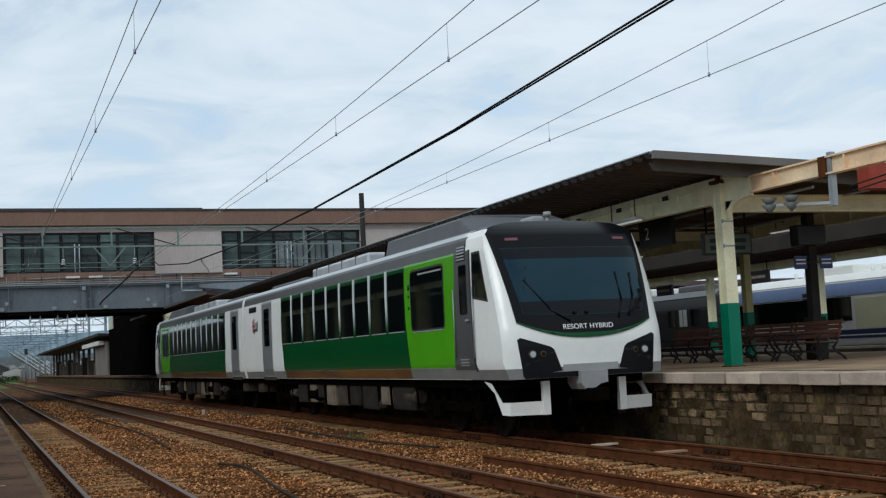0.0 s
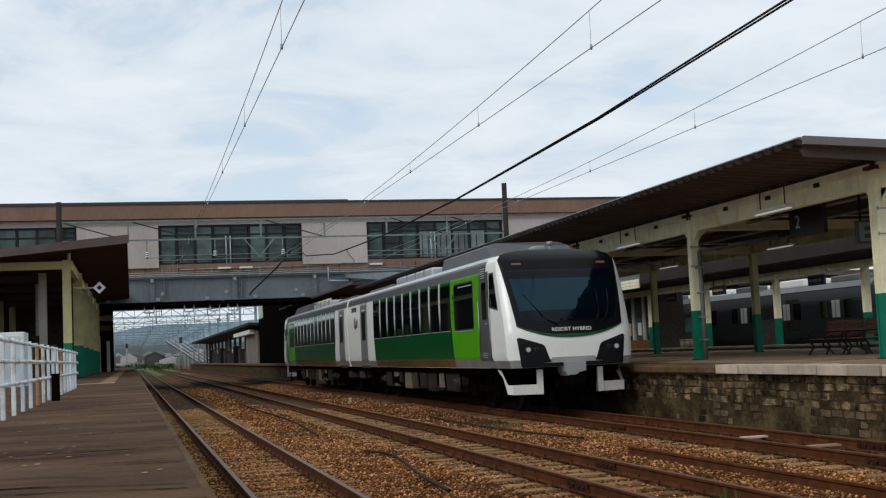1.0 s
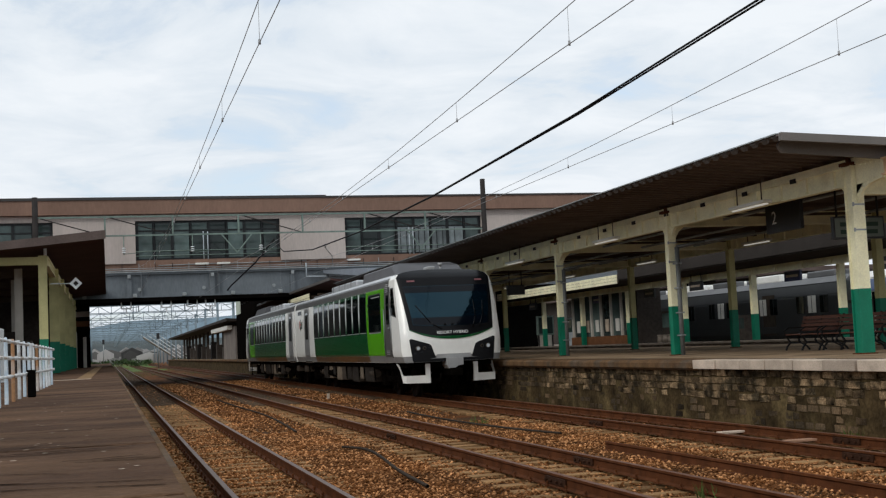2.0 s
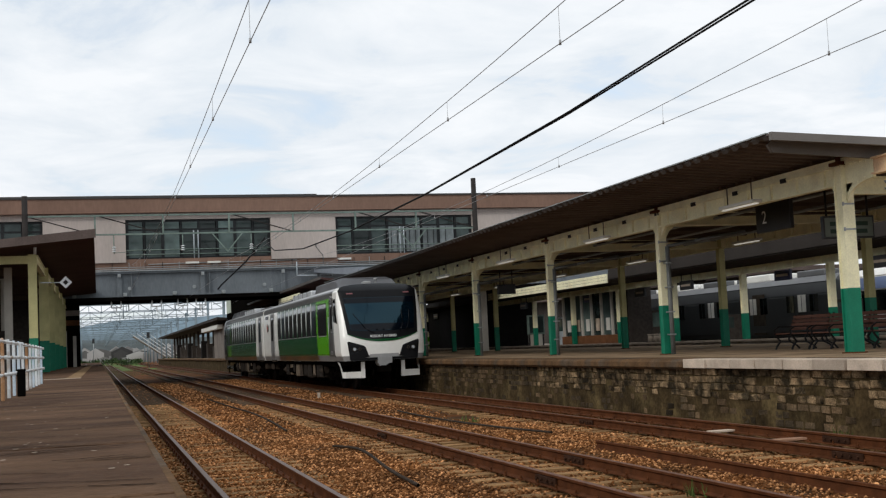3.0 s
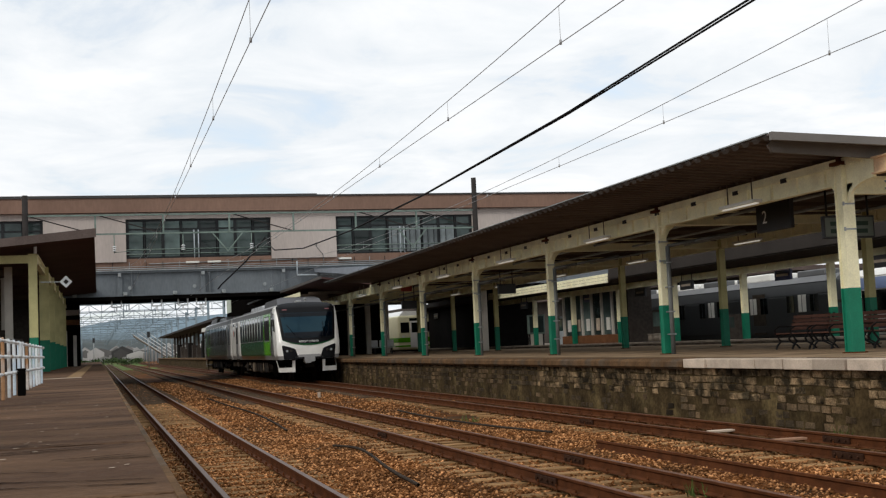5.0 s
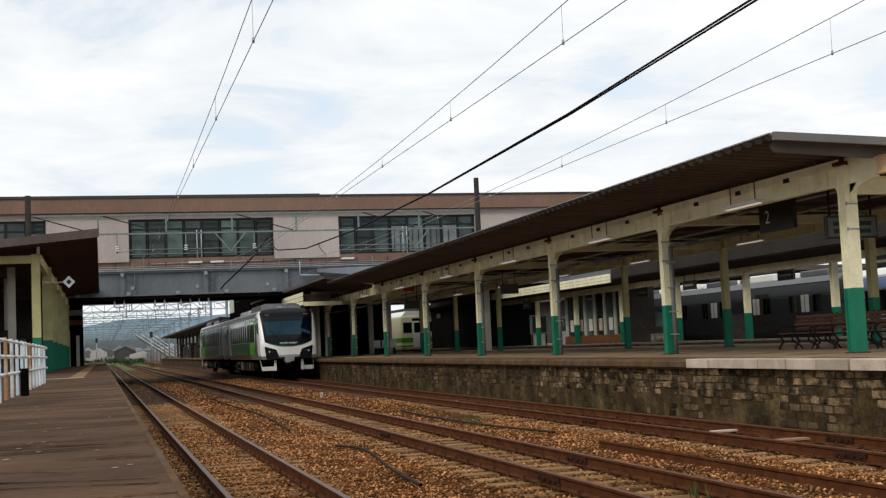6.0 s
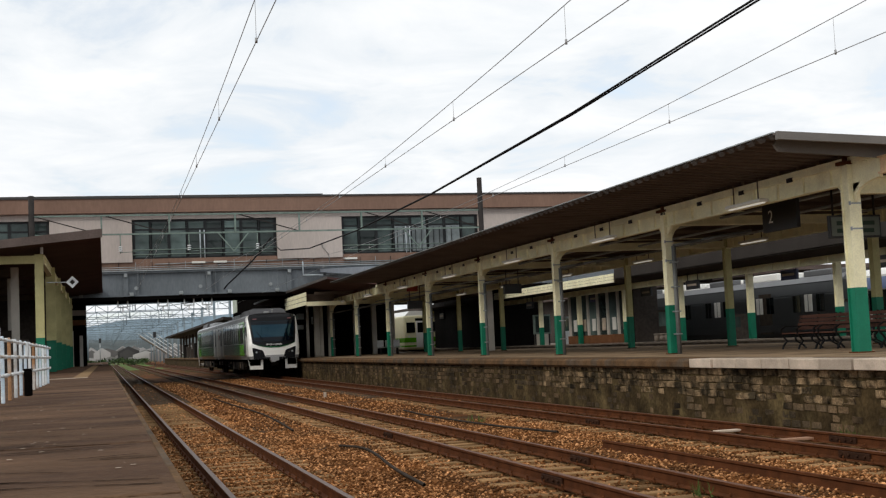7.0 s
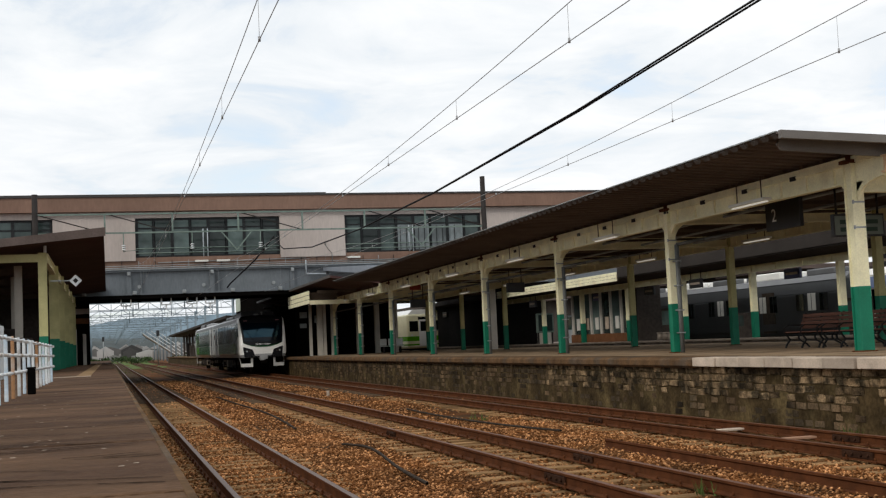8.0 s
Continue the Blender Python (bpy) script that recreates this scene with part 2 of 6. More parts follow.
def tube(bm, a, b, r, n=8, r2=None, slot=0):
    a, b = Vector(a), Vector(b)
    q = (b - a).to_track_quat("Z", "Y")
    ring = [[bm.verts.new(p + q @ Vector((rr * math.cos(2 * math.pi * k / n), rr * math.sin(2 * math.pi * k / n), 0))) for k in range(n)] for p, rr in ((a, r), (b, r if r2 is None else r2))]
    for k in range(n):
        f = bm.faces.new((ring[0][k], ring[0][(k + 1) % n], ring[1][(k + 1) % n], ring[1][k]))
        f.smooth, f.material_index = True, slot
    for f in (bm.faces.new(ring[0][::-1]), bm.faces.new(ring[1])):
        f.material_index = slot


def bar(bm, a, b, w, h, slot=0):
    """A rectangular bar from a to b; w across, h in height."""
    a, b = Vector(a), Vector(b)
    d = (b - a).normalized()
    side = d.cross(Vector((0, 0, 1)))
    side = side.normalized() if side.length > 1e-4 else Vector((1, 0, 0))
    up = side.cross(d)
    vs = [bm.verts.new(p + side * sx * w / 2 + up * sz * h / 2) for p in (a, b) for sx, sz in ((-1, -1), (1, -1), (1, 1), (-1, 1))]
    for f in ((3, 2, 1, 0), (4, 5, 6, 7), (0, 1, 5, 4), (1, 2, 6, 5), (2, 3, 7, 6), (3, 0, 4, 7)):
        bm.faces.new([vs[i] for i in f]).material_index = slot


def prism(bm, outline, y0, y1, slot=0):
    """Extrude an outline of (x, z) along y."""
    r0 = [bm.verts.new((x, y0, z)) for x, z in outline]
    r1 = [bm.verts.new((x, y1, z)) for x, z in outline]
    n = len(outline)
    for k in range(n):
        bm.faces.new((r0[k], r0[(k + 1) % n], r1[(k + 1) % n], r1[k])).material_index = slot
    bm.faces.new(r0[::-1]).material_index = slot
    bm.faces.new(r1).material_index = slot


def part(name, bm, material, parent=None, label="", at=None):
    bmesh.ops.recalc_face_normals(bm, faces=bm.faces[:])
    me = bpy.data.meshes.new(name)
    bm.to_mesh(me)
    bm.free()
    for m in material if isinstance(material, (list, tuple)) else (material,):
        me.materials.append(M[m])
    ob = new(name, me)
    if parent:
        ob.parent = parent
    if at is not None:
        ob.matrix_basis = at
    return tagged(ob, label)


def raw(name, verts, faces, material, parent=None, label="", smooth=False):
    me = bpy.data.meshes.new(name)
    me.from_pydata(verts, [], faces)
    for m in material if isinstance(material, (list, tuple)) else (material,):
        me.materials.append(M[m])
    if smooth:
        me.polygons.foreach_set("use_smooth", [True] * len(me.polygons))
    ob = new(name, me)
    if parent:
        ob.parent = parent
    return tagged(ob, label)


def thing(name, label, category, at=None, group="", kind=""):
    ob = new(name)
    ob.empty_display_size = 0.2
    if at is not None:
        ob.matrix_basis = at
    return tagged(ob, label, category, group, kind)


def instance(name, mesh, parent, m):
    ob = new(name, mesh)
    ob.parent = parent
    ob.matrix_basis = m
    return ob


B = bmesh.new


# ---------------------------------------------------------------- ground and tracks
TRACKS = (1.81, 5.41, 9.33)
BALLAST = -0.17


def build_ground():
    ys = [-60, -10] + [2 + 1.0 * k for k in range(60)] + [70 + 12 * k for k in range(20)] + [400, 900, 2500]
    xs = [-2500, -400, -60, -12] + [-2 + 0.5 * k for k in range(30)] + [14, 22, 30, 45, 80, 400, 2500]
    verts, faces = [], []
    for y in ys:
        for x in xs:
            z = BALLAST - 0.05
            if -1 < x < 12 and 2 < y < 80:
                z += 0.05 * noise.noise((x * 0.9, y * 0.5, 3)) + 0.03 * noise.noise((x * 3, y * 2, 7))
            verts.append((x, y, z))
    n = len(xs)
    for j in range(len(ys) - 1):
        for i in range(n - 1):
            a = j * n + i
            faces.append((a, a + 1, a + n + 1, a + n))
    g = raw("ground", verts, faces, "soil", smooth=True)
    tagged(g, "brown earth and ballast of the rail yard, reaching to the hills", "ground", kind="structure")


def stones(name, count, x0, x1, y0, y1, size, label, material="gravel", power=1.6, seed=1, keep=None, lift=0.0):
    """Loose angular stones lying on the bed, thickest towards the near end."""
    rng = np.random.default_rng(seed)
    x = rng.uniform(x0, x1, count)
    y = y0 + (y1 - y0) * rng.uniform(0, 1, count) ** power
    if keep is not None:
        ok = keep(x, y)
        x, y = x[ok], y[ok]
    count = len(x)
    s = size * rng.uniform(0.5, 1.35, count) * (1 + 0.02 * (y - y0))
    base = np.array([(1, 0, 0), (-1, 0, 0), (0, 1, 0), (0, -1, 0), (0, 0, 1), (0, 0, -1)], float)
    tri = np.array([(0, 2, 4), (2, 1, 4), (1, 3, 4), (3, 0, 4), (2, 0, 5), (1, 2, 5), (3, 1, 5), (0, 3, 5)])
    v = base[None] * rng.uniform(0.55, 1.15, (count, 6, 1)) * s[:, None, None]
    v[:, :, 2] *= 0.62
    a = rng.uniform(0, 6.28, count)
    c, sn = np.cos(a)[:, None], np.sin(a)[:, None]
    vx, vy = v[:, :, 0] * c - v[:, :, 1] * sn, v[:, :, 0] * sn + v[:, :, 1] * c
    tilt = rng.uniform(-0.6, 0.6, count)[:, None]
    vz = v[:, :, 2] + vx * tilt
    z = BALLAST - 0.03 + lift + 0.10 * s + rng.uniform(-0.02, 0.02, count)
    P = np.stack([vx + x[:, None], vy + y[:, None], vz + z[:, None]], 2).reshape(-1, 3)
    F = (tri[None] + 6 * np.arange(count)[:, None, None]).reshape(-1, 3)
    me = bpy.data.meshes.new(name)
    me.vertices.add(len(P))
    me.vertices.foreach_set("co", P.ravel())
    me.loops.add(F.size)
    me.loops.foreach_set("vertex_index", F.ravel().astype(np.int32))
    me.polygons.add(len(F))
    me.polygons.foreach_set("loop_start", np.arange(0, F.size, 3, dtype=np.int32))
    me.update(calc_edges=True)
    me.materials.append(M[material])
    return tagged(new(name, me), label, "gravel", kind="stuff")


RAIL = [(-0.06, -0.15), (0.06, -0.15), (0.06, -0.137), (0.012, -0.12), (0.010, -0.045), (0.0325, -0.03), (0.0325, -0.004), (0.027, 0.0), (-0.027, 0.0), (-0.0325, -0.004), (-0.0325, -0.03), (-0.010, -0.045), (-0.012, -0.12), (-0.06, -0.137)]


def rail_mesh(name, y0, y1, head):
    bm = B()
    prism(bm, RAIL, y0, y1)
    bm.faces.ensure_lookup_table()
    for f in bm.faces:
        if f.calc_center_median().z > -0.003 and len(f.verts) == 4:
            f.material_index = 1
    me = bpy.data.meshes.new(name)
    bmesh.ops.recalc_face_normals(bm, faces=bm.faces[:])
    bm.to_mesh(me)
    bm.free()
    me.materials.append(M["rust_rail"])
    me.materials.append(M[head])
    return me


def build_tracks():
    rng = random.Random(5)
    bm = B()
    box(bm, -1.05, 1.05, -0.11, 0.11, -0.33, -0.152, bevel=0.012)
    sl = bpy.data.meshes.new("sleeper")
    bm.to_mesh(sl)
    bm.free()
    sl.materials.append(M["sleeper"])
    bm = B()
    box(bm, -0.075, 0.075, -0.05, 0.05, -0.156, -0.13, bevel=0.004)
    for s in (-1, 1):
        tube(bm, (s * 0.055, 0.0, -0.14), (s * 0.055, 0.0, -0.095), 0.013, 6)
    fast = bpy.data.meshes.new("rail_fastening")
    bm.to_mesh(fast)
    bm.free()
    fast.materials.append(M["rust_rail"])
    labels = ("railway track with polished rails on timber sleepers in gravel", "rusty railway track with half buried timber sleepers", "rusty railway track beside the stone platform wall")
    for k, x in enumerate(TRACKS):
        tr = thing("railway_track", labels[k], "railway track", pose(x, 0, 0), kind="structure")
        for s in (-0.5505, 0.5505):
            instance("rail", rail_mesh("rail", -30, 420, "used_head" if k == 0 else "dull_head"), tr, pose(s, 0, 0))
        n = 68 if k == 0 else 60
        for j in range(n):
            y = 4.6 + 0.58 * j
            dz = rng.uniform(-0.016, 0.0) - (0.016 if k else 0.010)
            instance("sleeper", sl, tr, pose(rng.uniform(-0.03, 0.03), y, dz, 0, 0, rng.uniform(-1.2, 1.2)))
            if j < 40:
                for s in (-0.5505, 0.5505):
                    instance("rail_fastening", fast, tr, pose(s, y, 0))
        bm = B()
        for j in range(420):
            y = 4.6 + 0.58 * (n + j)
            box(bm, -1.05, 1.05, y - 0.11, y + 0.11, -0.33, -0.155)
        for j in range(40):
            y = 4.6 - 0.58 * (j + 1)
            box(bm, -1.05, 1.05, y - 0.11, y + 0.11, -0.33, -0.155)
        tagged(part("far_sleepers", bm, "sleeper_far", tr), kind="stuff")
        if k:
            for s, y in ((-0.5505, 13.1), (0.5505, 15.0), (-0.5505, 21.4)):
                bm = B()
                for side in (-1, 1):
                    box(bm, side * 0.030 - 0.014, side * 0.030 + 0.014, -0.32, 0.32, -0.125, -0.040, bevel=0.006)
                    for dy in (-0.24, -0.09, 0.09, 0.24):
                        tube(bm, (side * 0.044, dy, -0.082), (side * 0.072, dy, -0.082), 0.018, 6)
                part("fish_plate", bm, "iron_rust", tr, "bolted rail joint plate", at=pose(s, y, 0))
    # a spare rail lying in the gravel between the second and third track
    sp = part("spare_rail", _spare(), "rust_rail")
    sp.matrix_basis = pose(7.36, 0, -0.06, 0, 6, 0.4)
    tagged(sp, "rusty spare rail lying loose in the gravel", "rail")


def _spare():
    bm = B()
    prism(bm, RAIL, 7.5, 17.3)
    return bm


def build_gravel():
    def between(x, y):
        d = np.minimum.reduce([np.abs(x - t) for t in TRACKS])
        r = np.random.default_rng(9).uniform(0, 1, len(x))
        blot = np.array([noise.noise((a * 0.55, b * 0.28, 1.0)) for a, b in zip(x, y)])
        return (blot > -0.30 + 0.45 * (r - 0.75)) & ((d > 0.75) | (r < 0.45) | ((x < 3) & (d < 0.48) & (r < 0.85)))
    stones("near_gravel", 135000, 0.4, 10.7, 4.0, 26.0, 0.0225, "rust-stained broken stone ballast lying loose between the tracks", power=1.25, seed=2, keep=between)
    def packed(x, y):
        d = np.abs(x - TRACKS[0])
        r = np.random.default_rng(12).uniform(0, 1, len(x))
        blot = np.array([noise.noise((a * 1.1, b * 0.5, 4.0)) for a, b in zip(x, y)])
        return ((d < 0.47) & (blot > -0.15 - 0.3 * r)) | (d > 0.64)
    stones("track_gravel", 24000, 0.5, 3.0, 4.0, 30.0, 0.021, "rust-brown ballast packed over the sleepers", power=1.25, seed=15, keep=packed, lift=0.022)
    stones("far_gravel", 50000, 0.4, 10.7, 23.0, 78.0, 0.033, "rust-brown ballast further along the tracks", power=1.3, seed=3, keep=between)


def build_track_clutter():
    # weathered boards between the rails of the platform track
    for (x, y, rz) in ((9.72, 17.92, 3), (9.67, 15.84, -2)):
        bm = B()
        box(bm, -0.29, 0.31, -0.08, 0.08, 0.0, 0.035, bevel=0.008)
        tagged(part("board", bm, "coping" if y > 17 else "old_board", at=pose(x, y, -0.13, 0, 0, rz)), "bleached timber board lying between the rails" if y > 17 else "reddish weathered board lying between the rails", "board")
    # black cables snaking over the gravel
    for pts in (((3.76, 20.44), (3.96, 20.11), (4.06, 19.49), (3.87, 17.59), (3.63, 15.67), (3.56, 13.96)), ((3.78, 45.41), (3.82, 37.79), (4.0, 34.24), (3.91, 29.49), (3.66, 25.04)), ((7.6, 20.2), (7.1, 22.8), (7.0, 26), (7.2, 30))):
        cu = bpy.data.curves.new("ground_cable", "CURVE")
        cu.dimensions, cu.bevel_depth, cu.bevel_resolution = "3D", 0.022, 1
        sp = cu.splines.new("NURBS")
        sp.points.add(len(pts) - 1)
        for p, (x, y) in zip(sp.points, pts):
            p.co = (x, y, BALLAST + 0.04, 1)
        sp.use_endpoint_u, sp.order_u = True, 4
        cu.materials.append(M["cable_dusty"])
        tagged(new("ground_cable", cu), "black cable lying on the gravel", "cable")
    # small white marker between the tracks
    bm = B()
    box(bm, -0.05, 0.05, -0.03, 0.03, 0.0, 0.2, bevel=0.01)
    tagged(part("marker_post", bm, "coping", at=pose(7.3, 42.0, BALLAST - 0.03)), "small white marker post in the ballast", "marker")


def tufts(name, spots, label, seed=4):
    rng = random.Random(seed)
    verts, faces = [], []
    for x, y, z, r, n in spots:
        for _ in range(n):
            a, d = rng.uniform(0, 6.28), r * math.sqrt(rng.random())
            bx, by, h, w, t = x + d * math.cos(a), y + d * math.sin(a), rng.uniform(0.06, 0.2), rng.uniform(0.006, 0.014), rng.uniform(0, 6.28)
            lx, ly = rng.uniform(-0.07, 0.07), rng.uniform(-0.07, 0.07)
            k = len(verts)
            verts += [(bx - w * math.cos(t), by - w * math.sin(t), z), (bx + w * math.cos(t), by + w * math.sin(t), z), (bx + lx, by + ly, z + h)]
            faces.append((k, k + 1, k + 2))
    tagged(raw(name, verts, faces, "grass"), label, "grass", kind="stuff")


# ---------------------------------------------------------------- platforms
RZ = 0.985   # island platform, above the rails
LZ = 1.08    # near platform


def build_island_platform():
    pl = thing("platform_island", "old island platform with stone block wall and pale coping", "platform", kind="structure")
    bm = B()
    box(bm, 11.02, 22.4, -40, 240, -0.6, RZ - 0.03)
    part("platform_core", bm, "mortar", pl)
    bm = B()
    box(bm, 11.32, 22.4, -40, 240, RZ - 0.03, RZ - 0.004)
    part("paving", bm, "platform_top", pl, "worn tan paving of the platform")
    bm = B()
    box(bm, 11.32, 11.62, -40, 240, RZ - 0.003, RZ + 0.004)
    part("edge_strip", bm, "brown_edge", pl)
    # rolled brown asphalt edge further along
    bm = B()
    y0 = 21.5
    prof = [(10.90, RZ - 0.20), (10.84, RZ - 0.15), (10.84, RZ - 0.05), (10.90, RZ + 0.0), (11.32, RZ + 0.004), (11.32, RZ - 0.20)]
    prism(bm, prof, y0, 240)
    part("asphalt_edge", bm, "brown_edge", pl, "crumbling brown asphalt edge")
    # coping slabs
    y = 21.48
    rng = random.Random(3)
    bm = B()
    box(bm, 10.83, 11.318, 0.022, 0.878, RZ - 0.165, RZ + 0.004, bevel=0.012)
    me = bpy.data.meshes.new("coping_slab")
    bmesh.ops.recalc_face_normals(bm, faces=bm.faces[:])
    bm.to_mesh(me)
    bm.free()
    me.materials.append(M["coping"])
    for k in range(22):
        y -= 0.90
        instance("coping_slab", me, pl, pose(rng.uniform(-0.006, 0.006), y, rng.uniform(-0.006, 0.004), 0, 0, rng.uniform(-0.3, 0.3)))
    # stone blocks: the courses nearest as single stones, the rest joined
    variants = []
    for v in range(6):
        bm = B()
        L2 = 0.095 + 0.018 * v
        box(bm, -0.06, 0.05, -L2, L2, -0.058, 0.058, bevel=0.018)
        for q in bm.verts:
            q.co += Vector((rng.uniform(-0.014, 0.010), rng.uniform(-0.012, 0.012), rng.uniform(-0.011, 0.011)))
        me = bpy.data.meshes.new("stone_block")
        bmesh.ops.recalc_face_normals(bm, faces=bm.faces[:])
        bm.to_mesh(me)
        bm.free()
        me.materials.append(M["stone"])
        variants.append((2 * L2, me))
    singles, ends = 0, []
    for row in range(4):
        z = RZ - 0.235 - 0.140 * row
        y = 15.2 + rng.uniform(0, 0.3)
        while y < 30 and singles < 75 * (row + 1):
            length, me = variants[rng.randrange(6)]
            y += length / 2
            if rng.random() > (0.0, 0.03, 0.08, 0.25)[row]:
                instance("stone_block", me, pl, pose(11.056 + rng.uniform(-0.007, 0.008) + 0.003 * row, y, z + rng.uniform(-0.014, 0.014), rng.uniform(-2.6, 2.6), 0, rng.uniform(-1.5, 1.5)))
                singles += 1
            y += length / 2 + 0.028
        ends.append(y + 0.05)
    verts, faces = [], []
    for row in range(7):
        z = RZ - 0.235 - 0.140 * row
        spans = [(2.0, 15.1), (ends[row], 75.0)] if row < 4 else [(2.0, 75.0)]
        for a, b in spans:
            y = a
            while y < b:
                l2 = rng.uniform(0.08, 0.17)
                if rng.random() > (0.02 + 0.07 * row if row < 4 else 0.62):
                    d = rng.uniform(-0.007, 0.007) + 0.002 * row
                    k = len(verts)
                    x = 11.000 + d
                    j = lambda: rng.uniform(-0.008, 0.008)
                    verts += [(11.08, y, z - 0.060), (11.08, y + 2 * l2, z - 0.060), (11.08, y + 2 * l2, z + 0.066), (11.08, y, z + 0.066)]
                    verts += [(x + j(), y + 0.02 + j(), z - 0.050 + j()), (x + j(), y + 2 * l2 - 0.02 + j(), z - 0.050 + j()), (x + j(), y + 2 * l2 - 0.02 + j(), z + 0.050 + j()), (x + j(), y + 0.02 + j(), z + 0.050 + j())]
                    faces += [(k + 7, k + 6, k + 5, k + 4)] + [(k + a1, k + 4 + a1, k + 4 + (a1 + 1) % 4, k + (a1 + 1) % 4) for a1 in range(4)]
                y += 2 * l2 + 0.02
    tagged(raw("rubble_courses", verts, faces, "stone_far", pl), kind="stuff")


def build_near_platform():
    pl = thing("platform_near", "worn asphalt platform with cracked surface and concrete edge", "platform", kind="structure")
    bm = B()
    box(bm, -14, 0.10, -40, 150, -0.6, LZ - 0.13)
    part("platform_core", bm, "concrete", pl)
    # paving in long strips with open cracks across
    rng = random.Random(8)
    y = -6.0
    for k, l in enumerate([10.02, 1.55, 0.95, 3.4, 5.2, 6.0, 9.0, 12.0, 25.0, 80.0]):
        bm = B()
        box(bm, -14, 0.245, y + 0.016, y + l - 0.016, LZ - 0.14, LZ + rng.uniform(-0.004, 0.002), bevel=0.012)
        part("paving_slab", bm, "asphalt_worn", pl)
        y += l
    bm = B()
    box(bm, -1.62, -0.40, 29.7, 29.95, LZ - 0.02, LZ + 0.012)
    part("cross_line", bm, "coping", pl, "pale painted line across the platform")
    bm = B()
    box(bm, -0.75, -0.42, 29.96, 90, LZ - 0.02, LZ + 0.010)
    part("tactile_strip", bm, "tan_strip", pl, "worn yellowish warning strip")
    bm = B()
    for _ in range(170):
        x, yy, s = -1.6 + 1.7 * rng.random(), 5 + 25 * rng.random() ** 1.7, rng.uniform(0.006, 0.02)
        vs = [bm.verts.new((x + s * math.cos(a) * rng.uniform(0.6, 1.2), yy + s * math.sin(a), LZ + 0.006)) for a in (0, 1.2, 2.5, 3.8, 5.0)]
        bm.faces.new(vs)
    tagged(part("litter_specks", bm, "coping", pl), kind="stuff")
    bm = B()
    box(bm, 0.222, 0.252, -6, 90, LZ - 0.12, LZ + 0.003, bevel=0.004)
    part("edge_strip", bm, "brown_edge", pl, "worn concrete strip along the platform edge")
    bm = B()
    for _ in range(46):
        x, yy = rng.uniform(-1.5, 0.2), 4.4 + 16 * rng.random() ** 1.5
        a, px, py = rng.choice((0.0, 0.0, 0.08, -0.1, 1.5)), x, yy
        for _ in range(rng.randrange(4, 12)):
            nx, ny = px + 0.12 * math.cos(a), py + 0.12 * math.sin(a)
            if nx > 0.23:
                break
            w = rng.uniform(0.004, 0.011)
            bm.faces.new([bm.verts.new(q) for q in ((px, py - w, LZ + 0.005), (nx, ny - w * 0.7, LZ + 0.005), (nx, ny + w * 0.7, LZ + 0.005), (px, py + w, LZ + 0.005))])
            px, py, a = nx, ny, a + rng.uniform(-0.35, 0.35)
    tagged(part("surface_cracks", bm, "dark", pl), kind="stuff")


def build_far_platform():
    pl = thing("platform_far", "second island platform with pale edge across the yard", "platform", kind="structure")
    bm = B()
    box(bm, 25.85, 29.0, -20, 160, -0.6, 1.0)
    part("platform_core", bm, "concrete", pl)
    bm = B()
    box(bm, 25.78, 26.2, -20, 160, 1.0, 1.09, bevel=0.01)
    part("platform_edge", bm, "coping", pl)


# ---------------------------------------------------------------- canopies
def post(x, y, z0, z1, green_to, parent, w=0.215, paint="cream"):
    """Riveted H-section post, cream above and green below."""
    p = thing("post", "", "", pose(x, y, 0))
    p.parent = parent
    for nm, a, b, m in (("upper_shaft", green_to, z1, paint), ("painted_base", z0, green_to, "green_paint")):
        bm = B()
        h = w / 2
        e = 0.0 if nm == "upper_shaft" else 0.002
        box(bm, -h - e, h + e, -h - e, -h + 0.022, a, b)
        box(bm, -h - e, h + e, h - 0.022, h + e, a, b)
        box(bm, -0.09 - e, 0.09 + e, -h + 0.022, h - 0.022, a, b)
        part(nm, bm, m, p)
    bm = B()
    box(bm, -h - 0.04, h + 0.04, -h - 0.04, h + 0.04, z0, z0 + 0.03, bevel=0.008)
    part("base_plate", bm, "rust_rail", p)
    return p


def corrugated(bm, x0, z0, x1, z1, y0, y1, pitch=0.22, amp=0.03, thick=0.015):
    """Sheet from (x0, z0) to (x1, z1), ribs running down the slope, repeated along y."""
    n = int((y1 - y0) / pitch)
    ys = []
    for k in range(n):
        a = y0 + k * pitch
        ys += [(a, 0), (a + pitch * 0.45, 0), (a + pitch * 0.55, amp), (a + pitch * 0.9, amp)]
    rows = []
    for x, z in ((x0, z0), (x1, z1)):
        for dz in (0, -thick):
            rows.append([bm.verts.new((x, y, z + d + dz)) for y, d in ys])
    a0, a1, b0, b1 = rows
    for k in range(len(ys) - 1):
        bm.faces.new((a0[k], a0[k + 1], b0[k + 1], b0[k]))
        bm.faces.new((a1[k], b1[k], b1[k + 1], a1[k + 1]))
        bm.faces.new((a0[k], a1[k], a1[k + 1], a0[k + 1]))
        bm.faces.new((b0[k], b0[k + 1], b1[k + 1], b1[k]))


